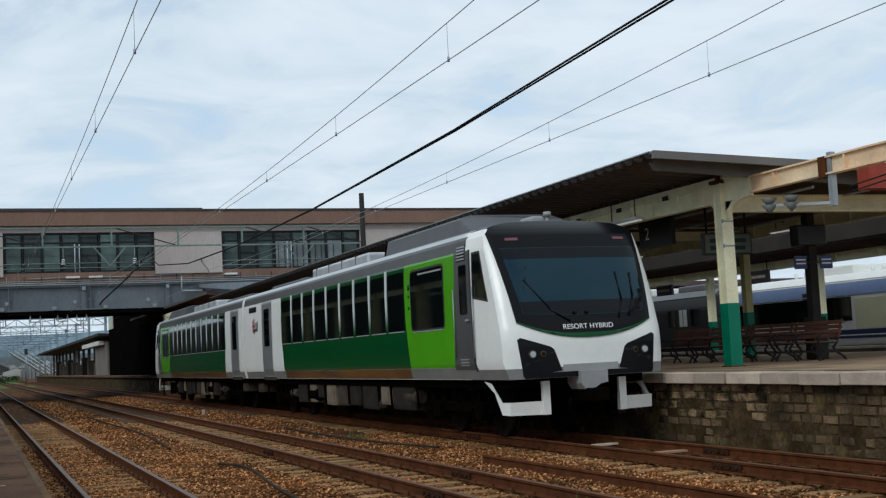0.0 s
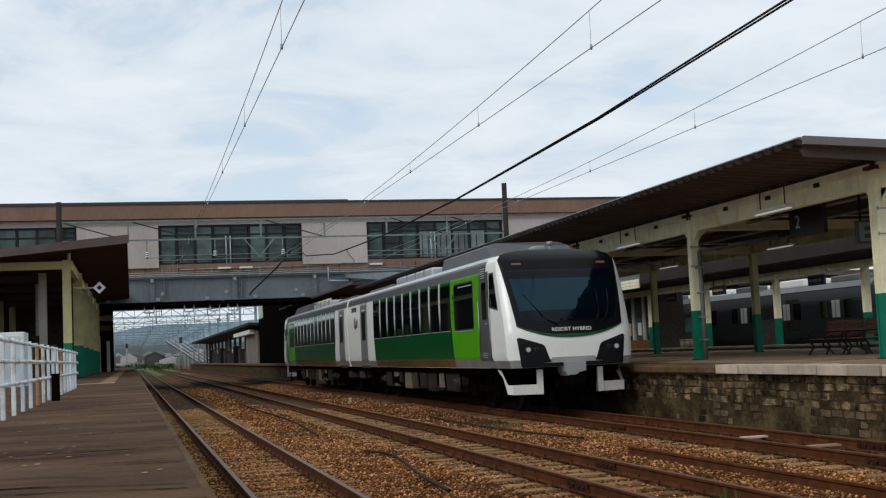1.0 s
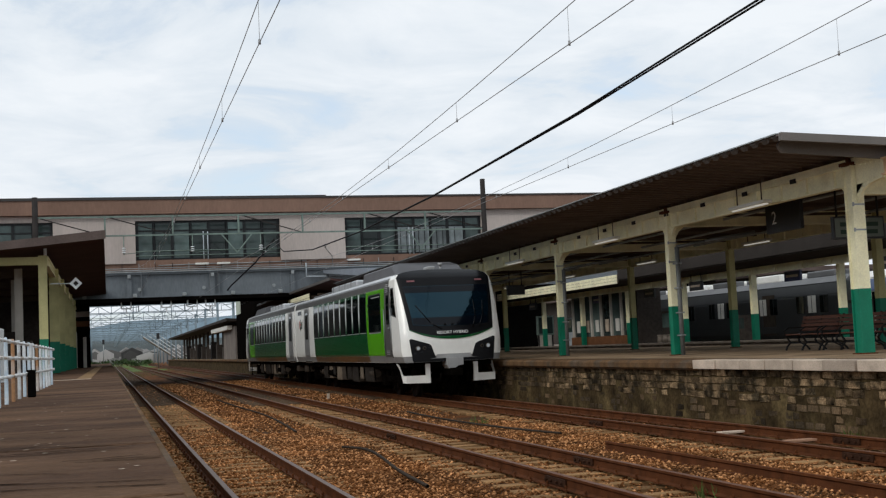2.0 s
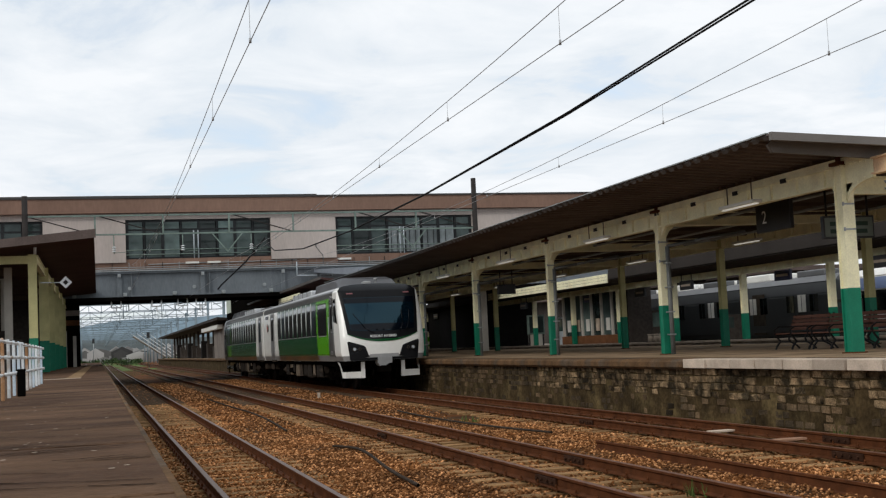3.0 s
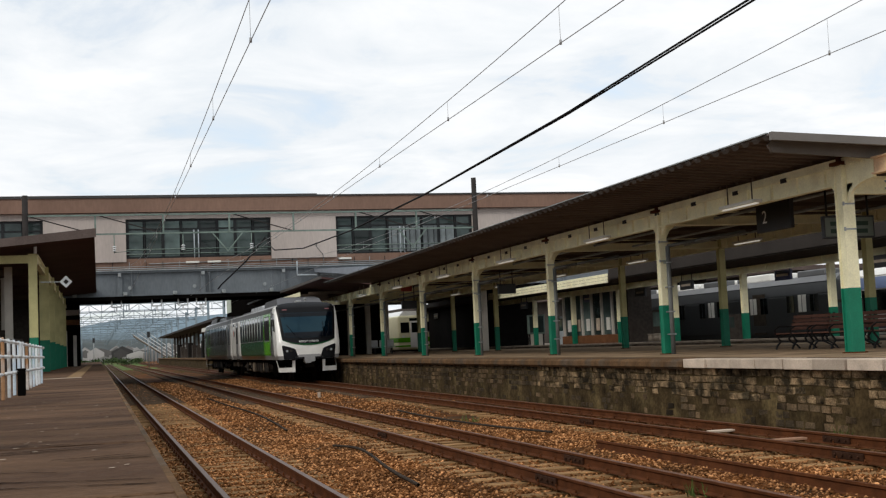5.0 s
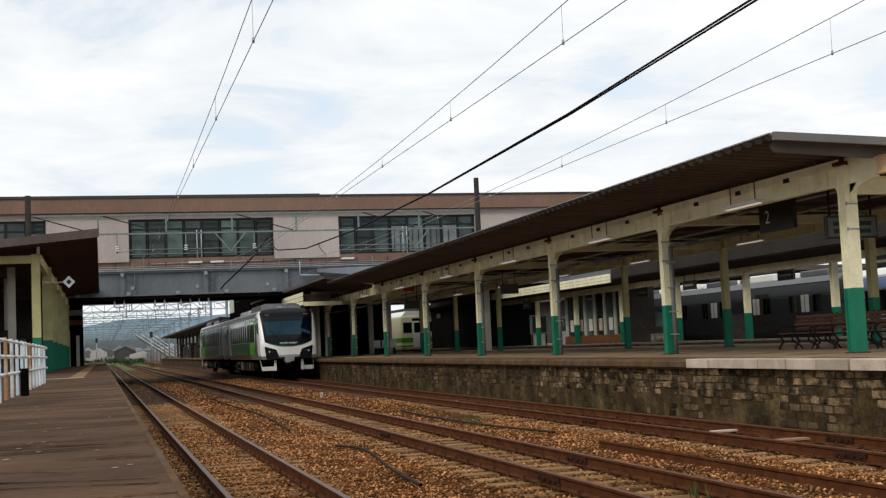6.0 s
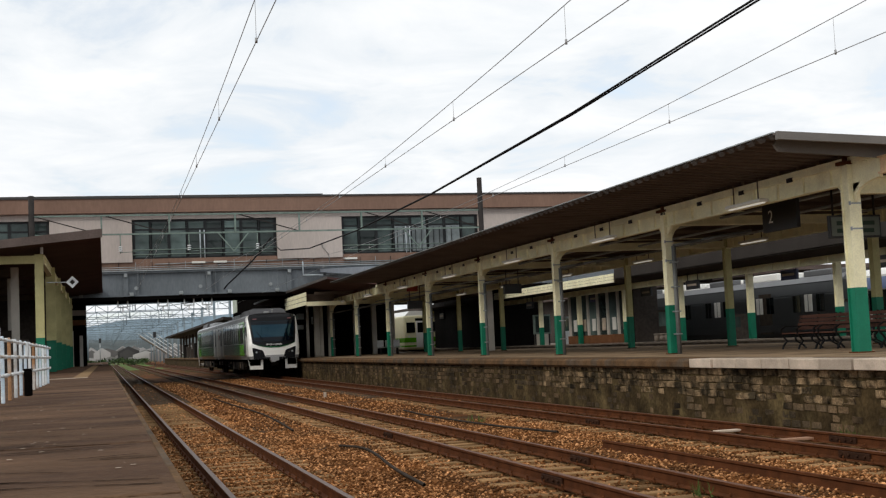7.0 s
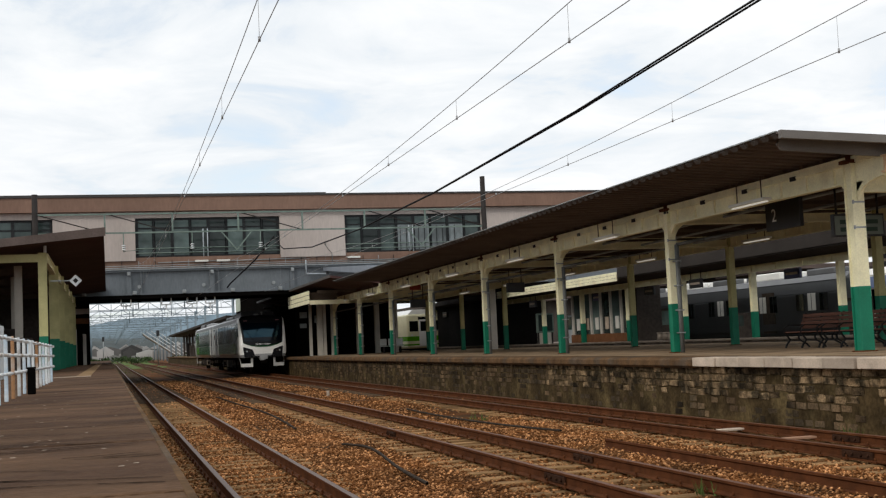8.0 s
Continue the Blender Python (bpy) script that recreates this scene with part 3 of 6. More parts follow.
def girder(name, y0, y1, x, z0, z1, parent, step=0.95, w=0.16, paint="cream"):
    """I-girder along y with stiffener plates."""
    bm = B()
    box(bm, x - w / 2, x + w / 2, y0, y1, z1 - 0.03, z1)
    box(bm, x - w / 2, x + w / 2, y0, y1, z0, z0 + 0.03)
    box(bm, x - 0.02, x + 0.02, y0, y1, z0 + 0.03, z1 - 0.03)
    y = y0 + 0.4
    while y < y1 - 0.2:
        box(bm, x - w / 2 + 0.01, x + w / 2 - 0.01, y - 0.02, y + 0.02, z0 + 0.03, z1 - 0.03)
        y += step
    return part(name, bm, paint, parent)


POSTS = [19.6 + 7.72 * k for k in range(8)]


def build_island_canopy():
    c = thing("platform_canopy", "long platform canopy with cream steel posts and dark ribbed roof", "canopy", kind="structure")
    YE = 60.6
    for k, y in enumerate(POSTS):
        for x in (13.4, 19.25):
            # the rear row takes the cream that carries shade in its colour
            post(x, y, RZ - 0.01, 4.46, 2.18, c, 0.25 if k == 0 and x < 15 else 0.20, "cream" if x < 15 else "cream_old")
        # cross beam with haunches
        bm = B()
        dz = -0.21 if k == 0 else 0.0
        box(bm, 13.4, 19.25, y - 0.09, y + 0.09, 4.43 + dz, 4.46 + dz)
        box(bm, 13.4, 19.25, y - 0.015, y + 0.015, 4.17 + dz, 4.43 + dz)
        box(bm, 13.4, 19.25, y - 0.09, y + 0.09, 4.13 + dz, 4.17 + dz)
        part("cross_beam", bm, "cream", c)
        bm = B()
        if k:
            arc = [(13.52 + 0.46 * (1 - math.cos(a)), 4.17 - 0.46 * (1 - math.sin(a))) for a in (0.0, 0.35, 0.7, 1.05, 1.4, 1.57)]
            prism(bm, [(13.52, 4.17)] + arc, y - 0.03, y + 0.03)
        for s in (-1, 1):
            r0 = [bm.verts.new((13.37 + dx, y + s * yy, z)) for dx in (0, 0.06) for yy, z in ((0.12, 4.10), (0.36, 4.10), (0.12, 3.90))]
            for f in ((0, 1, 2), (3, 5, 4), (0, 3, 4, 1), (1, 4, 5, 2), (2, 5, 3, 0)):
                bm.faces.new([r0[i] for i in f])
        part("haunch", bm, "cream", c)
        if k > 0:
            bm = B()
            tube(bm, (13.45, y - 0.24, RZ), (13.45, y - 0.24, 3.62), 0.055, 10)
            tube(bm, (13.45, y - 0.24, 3.62), (14.2, y - 0.24, 3.74), 0.045, 8)
            tube(bm, (14.2, y - 0.24, 3.74), (15.6, y - 0.24, 3.95), 0.04, 8)
            part("drain_pipe", bm, "pipe_grey", c, "grey rainwater pipe strapped to the post")
            for z in (1.45, 2.0, 2.6, 3.2):
                bm = B()
                box(bm, 13.38, 13.53, y - 0.30, y - 0.10, z, z + 0.035, bevel=0.006)
                part("pipe_clip", bm, "galv", c)
        if k < 7:
            girder("long_beam", y + 0.13, y + 7.59, 13.4, 4.10, 4.47, c)
            girder("long_beam", y + 0.13, y + 7.59, 19.25, 4.10, 4.47, c)
    girder("bare_beam", 8.0, 18.62, 13.4, 4.16, 4.47, c, 1.9, paint="peach")
    # riveted gusset where the bare beam meets the first post
    bm = B()
    arc = [(18.63 + 0.80 * math.sin(a), 4.12 - 0.36 * (1 - math.cos(a))) for a in (0.0, 0.3, 0.6, 0.9, 1.2, 1.5)]
    ring = [(19.46, 4.47), (18.63, 4.47), (18.63, 4.12)] + arc[1:] + [(19.46, 3.76)]
    f0 = [bm.verts.new((13.37, y, z)) for y, z in ring]
    f1 = [bm.verts.new((13.43, y, z)) for y, z in ring]
    bm.faces.new(f0)
    bm.faces.new(f1[::-1])
    for k in range(len(ring)):
        bm.faces.new((f0[k], f1[k], f1[(k + 1) % len(ring)], f0[(k + 1) % len(ring)]))
    for y in (18.7, 18.85, 19.0, 19.15, 19.3):
        tube(bm, (13.355, y, 4.44), (13.37, y, 4.44), 0.018, 6)
    for y, z in arc[1:]:
        tube(bm, (13.355, y + 0.03, z + 0.04), (13.37, y + 0.03, z + 0.04), 0.018, 6)
    part("gusset", bm, "cream", c, "riveted curved gusset plate")
    for y in (16.55, 14.4):
        bm = B()
        box(bm, 13.31, 13.49, y - 0.09, y + 0.09, 4.12, 4.475, bevel=0.008)
        part("splice_plate", bm, "rust_rail", c)
    bm = B()
    box(bm, 14.6, 22.0, 16.9, 17.2, 4.0, 4.45)
    part("old_beam", bm, "red_steel", c, "rust-red primed steel beam")
    # butterfly roof: eaves high, valley low
    for nm, x0, z0, x1, z1 in (("roof_sheet", 11.08, 4.79, 16.9, 4.52), ("roof_sheet", 22.6, 4.84, 16.9, 4.52)):
        bm = B()
        corrugated(bm, x0, z0, x1, z1, 18.2, YE, 0.36, 0.06)
        part(nm, bm, "roof_dark", c)
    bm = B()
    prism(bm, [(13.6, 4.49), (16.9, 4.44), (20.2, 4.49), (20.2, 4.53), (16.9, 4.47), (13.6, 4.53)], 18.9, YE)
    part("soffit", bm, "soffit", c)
    # grey end board, with a second deeper board set back under the sheets
    bm = B()
    prism(bm, [(11.05, 4.69), (16.9, 4.45), (22.6, 4.76), (22.6, 4.90), (16.9, 4.59), (11.05, 4.83)], 18.10, 18.19)
    part("gable_fascia", bm, "roof_edge", c, "grey folded end board of the roof")
    bm = B()
    prism(bm, [(11.36, 4.56), (11.28, 4.68), (11.34, 4.765), (16.9, 4.50), (16.9, 4.26)], 18.62, 18.68)
    part("end_board", bm, "roof_edge", c)
    # ribbed edge of the sheets along the eave
    bm = B()
    rows = [[], [], []]
    for k in range(int((YE - 18.25) / 0.36)):
        y = 18.25 + 0.36 * k
        for dy, d in ((0, 0.0), (0.15, 0.0), (0.20, 0.06), (0.31, 0.06)):
            for row, (x, z) in zip(rows, ((11.05, 4.83), (11.04, 4.775), (11.10, 4.715))):
                row.append(bm.verts.new((x, y + dy, z + (d if z < 4.82 else 0.0))))
    for a, b2 in zip(rows, rows[1:]):
        for k in range(len(a) - 1):
            bm.faces.new((a[k], a[k + 1], b2[k + 1], b2[k]))
    part("ribbed_eave", bm, "roof_rib", c)
    # upper rail over the girder, carrying the sheets
    for x in (13.4, 19.25):
        bm = B()
        box(bm, x - 0.05, x + 0.05, 18.7, YE, 4.475, 4.60)
        part("roof_rail", bm, "cream", c)
    bm = B()
    box(bm, 11.0, 11.05, 18.2, YE, 4.804, 4.824)
    part("eave_rim", bm, "galv", c)
    bm = B()
    y = 19.0
    while y < YE:
        box(bm, 13.30, 13.50, y - 0.05, y + 0.05, 4.60, 4.67)
        y += 0.72
    tagged(part("purlins", bm, "soffit", c), kind="stuff")
    for x, z in ((14.9, 4.30), (16.2, 4.25), (18.0, 4.26)):
        bm = B()
        tube(bm, (x, 18.8, z), (x, 75, z), 0.035, 6)
        part("conduit", bm, "galv", c)
    # sheet joists under the roof, and black clamps on the girder joints
    for y in [21.5 + 1.93 * k for k in range(20)]:
        bm = B()
        box(bm, 13.62, 19.1, y - 0.05, y + 0.05, 4.36, 4.46)
        part("joist", bm, "soffit", c)
        bm = B()
        box(bm, 13.30, 13.335, y - 0.10, y + 0.10, 4.40, 4.49, bevel=0.008)
        part("beam_clamp", bm, "iron", c)
    for k, y in enumerate(POSTS):
        bm = B()
        box(bm, 13.22, 13.58, y - 0.16, y + 0.16, 4.462, 4.53, bevel=0.01)
        box(bm, 13.30, 13.50, y - 0.05, y + 0.05, 4.53, 4.62)
        part("roof_clamp", bm, "rust_rail", c)
        for z in (3.25, 3.72):
            bm = B()
            box(bm, 13.28, 13.52, y - 0.135, y - 0.118, z, z + 0.03)
            box(bm, 13.27, 13.285, y - 0.16, y - 0.118, z - 0.02, z + 0.05)
            part("strap", bm, "galv", c)


def build_stair_roof():
    c = thing("stair_canopy", "dark maroon canopy at the foot of the footbridge stairs", "canopy", kind="structure")
    bm = B()
    prism(bm, [(10.9, 5.00), (13.6, 4.62), (22.4, 4.62), (22.4, 4.74), (13.6, 4.74), (10.9, 5.10)], 60.7, 92)
    part("roof_deck", bm, "maroon", c)
    bm = B()
    box(bm, 10.84, 10.895, 60.7, 92, 5.0, 5.13)
    part("eave_rim", bm, "roof_rib", c)
    for y in (66.0, 71.5, 84.0, 90.0):
        bm = B()
        box(bm, 11.1, 13.5, y - 0.06, y + 0.06, 4.46, 4.61)
        part("bracket", bm, "soffit", c)
    # side boards of the lobby, and its cross beam
    for k in range(3):
        bm = B()
        box(bm, 10.93, 10.98, 68.0, 76.2, 3.98 + 0.25 * k, 4.20 + 0.25 * k, bevel=0.006)
        part("lobby_board", bm, "cream", c, "cream painted board along the eave")
    bm = B()
    box(bm, 10.99, 13.2, 68.0, 68.12, 3.92, 4.16, bevel=0.006)
    part("lobby_beam", bm, "cream", c)
    bm = B()
    box(bm, 10.99, 12.6, 68.3, 76.2, 4.2, 4.6)
    part("lobby_core", bm, "soffit", c)
    s = thing("stair_roof", "blue-grey sheet roof over the stairs to the footbridge", "roof", kind="structure")
    bm = B()
    vs = [bm.verts.new(p) for p in ((13.0, 61.5, 5.2), (17.5, 61.5, 5.2), (17.5, 74.8, 6.25), (13.0, 74.8, 6.25), (13.0, 61.5, 5.62), (17.5, 61.5, 5.62), (17.5, 74.8, 6.45), (13.0, 74.8, 6.45))]
    for f in ((3, 2, 1, 0), (4, 5, 6, 7), (0, 1, 5, 4), (1, 2, 6, 5), (2, 3, 7, 6), (3, 0, 4, 7)):
        bm.faces.new([vs[i] for i in f])
    part("sheet", bm, "stair_sheet", s)
    for x in (13.2, 17.3):
        bm = B()
        bar(bm, (x, 61.6, 4.7), (x, 61.6001, 5.25), 0.15, 0.15)
        bar(bm, (x, 74.5, 4.7), (x, 74.5001, 6.3), 0.15, 0.15)
        part("stud", bm, "bridge_steel", s)


def build_canopy_fittings():
    lamp = thing("strip_lamp", "white fluorescent strip lamp hung under the canopy", "lamp", pose(13.0, 22.7, 4.05), "lamps under the canopy")
    bm = B()
    box(bm, -0.11, 0.11, -0.72, 0.72, 0.03, 0.10, bevel=0.02)
    part("housing", bm, "lamp_cover", lamp)
    bm = B()
    box(bm, -0.04, 0.04, -0.7, 0.7, 0.0, 0.029, bevel=0.01)
    part("tube", bm, "tube_lamp", lamp)
    for s in (-0.5, 0.5):
        bm = B()
        box(bm, -0.01, 0.01, s - 0.01, s + 0.01, 0.10, 0.56)
        part("hanger", bm, "soffit", lamp)
    for k in range(1, 7):
        copy_thing(lamp, pose(13.0, 22.7 + 7.66 * k, 4.05))
    for k in range(6):
        copy_thing(lamp, pose(18.6, 24.5 + 7.72 * k, 4.05))
    # platform number sign
    s = thing("platform_sign", "dark hanging platform sign with the white number 2", "sign", pose(14.8, 24.35, 3.70))
    bm = B()
    box(bm, -0.05, 0.05, -0.72, 0.72, 0.0, 0.66, bevel=0.01)
    part("sign_board", bm, "sign_dark", s)
    for y in (-0.6, 0.6):
        bm = B()
        tube(bm, (0, y, 0.66), (0, y, 0.92), 0.025, 8)
        part("hanger", bm, "iron", s)
    text("numeral", "2", 0.42, s, pose(-0.056, 0.45, 0.2, 90, 0, -90))
    # pale direction sign across the platform
    n = thing("direction_sign", "pale grey-green direction sign with dark text bars", "sign", pose(15.35, 22.4, 3.33))
    bm = B()
    box(bm, -0.62, 0.62, -0.05, 0.05, 0.0, 0.48, bevel=0.01)
    part("sign_board", bm, "sign_dark", n)
    bm = B()
    box(bm, -0.58, 0.58, -0.056, -0.051, 0.04, 0.44)
    part("sign_face", bm, "sign_pale", n)
    bm = B()
    for x0, x1, z in ((-0.46, -0.06, 0.31), (-0.46, -0.10, 0.15), (0.06, 0.46, 0.31), (0.10, 0.44, 0.15)):
        box(bm, x0, x1, -0.060, -0.0565, z - 0.045, z + 0.045, bevel=0.001)
    part("sign_text_bars", bm, "sign_ink", n)
    for x in (-0.5, 0.5):
        bm = B()
        tube(bm, (x, 0, 0.48), (x, 0, 1.10), 0.025, 8)
        part("hanger", bm, "iron", n)
    # slack cables under the bare beam
    for k, z in enumerate((3.98, 3.90)):
        pts = [(13.5 + 0.04 * k, 8.0 + 0.9 * j, z - 0.10 * math.sin(math.pi * (j % 4) / 4)) for j in range(10)]
        wire("slack_cable", pts, 0.012, "black cable hanging in loops under the steel beam", "cable")
    # dark pole with a signal box and two small blue signs
    p = thing("sign_pole", "dark steel pole with a black box and two blue signs", "pole", pose(16.75, 21.4, RZ))
    bm = B()
    box(bm, -0.10, 0.10, -0.10, 0.10, 0, 3.35, bevel=0.015)
    part("shaft", bm, "pole", p)
    bm = B()
    box(bm, -0.17, 0.17, -0.17, 0.17, 0, 0.9, bevel=0.02)
    part("foot_casing", bm, "pole", p)
    bm = B()
    box(bm, -0.38, 0.34, -0.16, 0.16, 2.42, 2.86, bevel=0.03)
    part("black_box", bm, "sign_dark", p)
    for x in (-0.36, 0.30):
        bm = B()
        box(bm, x - 0.16, x + 0.16, -0.14, -0.115, 1.92, 2.20, bevel=0.006)
        g = part("blue_sign", bm, "sign_blue", p, "small blue enamel sign")
        bm = B()
        for z in (2.02, 2.10):
            box(bm, x - 0.12, x + 0.12, -0.145, -0.1405, z, z + 0.03)
        part("text_bar", bm, "ink_white", g)
    bm = B()
    bar(bm, (-0.5, -0.105, 2.06), (0.46, -0.105, 2.0601), 0.02, 0.03)
    part("sign_arm", bm, "iron", p)
    # departure board and other dark boxes further along
    for x, y, z in ((15.36, 45.0, 3.30), (13.95, 55.0, 3.15)):
        d = thing("hanging_board", "dark hanging board under the canopy", "sign", pose(x, y, z))
        bm = B()
        box(bm, -0.36, 0.36, -0.08, 0.08, 0, 0.38, bevel=0.02)
        part("case", bm, "sign_dark", d)
        for s2 in (-0.25, 0.25):
            bm = B()
            tube(bm, (s2, 0, 0.38), (s2, 0, 4.46 - z), 0.02, 6)
            part("hanger", bm, "iron", d)
    r = thing("red_sign", "faded red sign panel hung under the canopy", "sign", pose(13.75, 54.6, 3.95))
    bm = B()
    box(bm, -0.26, 0.26, -0.04, 0.04, 0, 0.26, bevel=0.02)
    part("panel", bm, "red_steel", r)
    for x in (-0.18, 0.18):
        bm = B()
        tube(bm, (x, 0, 0.26), (x, 0, 0.55), 0.015, 6)
        part("hanger", bm, "iron", r)
    k = thing("stair_column", "pale painted column beside the stair entrance", "column", pose(19.9, 62.5, RZ - 0.01), kind="structure")
    bm = B()
    box(bm, -0.22, 0.22, -0.22, 0.22, 0, 3.47, bevel=0.02)
    part("shaft", bm, "pale_wall", k)
    # twin grey lamp heads on a bracket at the bare end of the frame
    t = thing("twin_signal_lamp", "pair of grey pendant lamp heads on a galvanised bracket", "lamp", pose(13.4, 16.4, 3.98))
    bm = B()
    box(bm, -0.05, 0.05, -0.05, 0.05, -0.35, 0.55)
    bar(bm, (0, 0, -0.3), (-0.62, 1.0, -0.22), 0.05, 0.05)
    part("bracket", bm, "galv", t)
    for f in (0.62, 0.95):
        bm = B()
        cx, cy = -0.62 * f, 1.0 * f
        tube(bm, (cx, cy, -0.22), (cx, cy, -0.10), 0.05, 12, 0.14)
        tube(bm, (cx, cy, -0.36), (cx, cy, -0.22), 0.02, 12, 0.14)
        part("lamp_head", bm, "pipe_grey", t)


def text(name, body, size, parent, m, material="ink_white", extrude=0.002):
    cu = bpy.data.curves.new(name, "FONT")
    cu.body, cu.size, cu.extrude = body, size, extrude
    cu.materials.append(M[material])
    ob = new(name, cu)
    ob.parent = parent
    ob.matrix_basis = m
    return ob


def build_bench(y, first=None):
    if first:
        return copy_thing(first, pose(16.0, y, RZ))
    b = thing("bench", "brown slatted timber bench with black scrolled iron legs", "bench", pose(16.0, y, RZ), "benches on the platform")
    for x in (-0.30, -0.20, -0.10, 0.0, 0.10):
        bm = B()
        box(bm, x - 0.04, x + 0.04, -0.88, 0.88, 0.42, 0.45, bevel=0.006)
        part("seat_slat", bm, "bench_wood", b)
    for k in range(4):
        bm = B()
        z = 0.52 + 0.105 * k
        x = 0.16 + 0.035 * k
        box(bm, x - 0.014, x + 0.014, -0.88, 0.88, z, z + 0.09, bevel=0.006)
        part("back_slat", bm, "bench_wood", b)
    for y0 in (-0.8, 0.0, 0.8):
        bm = B()
        pts = [(-0.34, 0.0), (-0.30, 0.10), (-0.20, 0.22), (-0.28, 0.33), (-0.33, 0.40)]
        for a, c in zip(pts, pts[1:]):
            bar(bm, (a[0], y0, a[1]), (c[0], y0, c[1]), 0.045, 0.035)
        pts = [(0.34, 0.0), (0.26, 0.10), (0.08, 0.20), (0.04, 0.30), (0.12, 0.40), (0.16, 0.52), (0.30, 0.95)]
        for a, c in zip(pts, pts[1:]):
            bar(bm, (a[0], y0, a[1]), (c[0], y0, c[1]), 0.045, 0.035)
        bar(bm, (-0.20, y0, 0.22), (0.08, y0, 0.20), 0.04, 0.03)
        bar(bm, (-0.34, y0, 0.40), (0.13, y0, 0.40), 0.04, 0.03)
        pts = [(-0.34, 0.40), (-0.36, 0.55), (-0.24, 0.63), (0.2, 0.62)]
        for a, c in zip(pts, pts[1:]):
            bar(bm, (a[0], y0, a[1]), (c[0], y0, c[1]), 0.045, 0.03)
        part("iron_leg", bm, "iron", b, "black scrolled cast-iron leg with armrest")
    for ch in b.children:
        ch.data.transform(Matrix.Diagonal((0.95, 0.88, 0.86, 1)))
    return b


def build_near_canopy():
    c = thing("platform_canopy", "near platform canopy with cream posts and dark maroon soffit", "canopy", kind="structure")
    Y0 = 40.5
    for k in range(7):
        y = 42.0 + 6.2 * k
        post(-2.02 if k == 0 else -1.93, y, LZ - 0.01, 5.02, 2.28, c, 0.27 if k == 0 else 0.34, "cream_old")
        post(-6.0, y + 0.6, LZ - 0.01, 4.8, 2.28, c, 0.30, "cream_old")
        # beams past the first take the soffit colour in place of shade
        bm = B()
        box(bm, -8.5, -1.93, y - 0.09, y + 0.09, 4.72, 4.98)
        part("cross_beam", bm, "cream_old" if k == 0 else "soffit", c)
    for x, y in ((-3.05, 46.0), (-3.6, 52.0)):
        post(x, y, LZ - 0.01, 4.9, 1.6, c, 0.26, "pale_wall")
    girder("long_beam", 42.2, 80, -1.93, 4.70, 5.02, c, 1.2)
    bm = B()
    prism(bm, [(-0.05, 5.42), (-5.0, 4.96), (-9.5, 5.3), (-9.5, 5.5), (-5.0, 5.16), (-0.05, 5.64)], Y0, 84)
    part("roof_deck", bm, "maroon", c)
    bm = B()
    prism(bm, [(0.0, 5.40), (-5.0, 4.94), (-5.0, 5.19), (0.0, 5.68)], Y0 - 0.06, Y0 - 0.003)
    part("gable_fascia", bm, "roof_dark", c)
    bm = B()
    tube(bm, (-1.93, 41.9, 5.02), (-1.93, 41.9, 5.42), 0.05, 8)
    part("roof_spigot", bm, "white_enamel", c)
    s = thing("diamond_sign", "small white diamond sign on a thin arm", "sign", pose(-0.98, 41.7, 4.06))
    bm = B()
    vs = [(0.2, 0), (0, 0.2), (-0.2, 0), (0, -0.2)]
    prism(bm, vs, -0.012, 0.012)
    part("plate", bm, "white_enamel", s)
    bm = B()
    prism(bm, [(a * 0.45, b * 0.45) for a, b in vs], -0.017, -0.013)
    part("diamond_mark", bm, "pole", s)
    bm = B()
    bar(bm, (-0.2, 0, 0), (-0.80, 0.15, 0.02), 0.03, 0.03)
    part("arm", bm, "galv", s)
    k = thing("platform_kiosk", "dark kiosk with pale signboards at the foot of the stairs", "kiosk", pose(-1.4, 79, LZ))
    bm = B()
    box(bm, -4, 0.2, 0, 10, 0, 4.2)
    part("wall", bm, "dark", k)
    for z in (2.55, 3.15):
        bm = B()
        box(bm, -1.2, 0.3, -0.08, -0.003, z, z + 0.34)
        part("signboard", bm, "timber" if z < 3 else "bridge_panel", k)
    bm = B()
    box(bm, -0.7, -0.45, -0.3, -0.1, 0, 2.2)
    box(bm, -0.1, 0.1, -0.3, -0.1, 0, 1.9)
    part("pale_post", bm, "pale_wall", k)


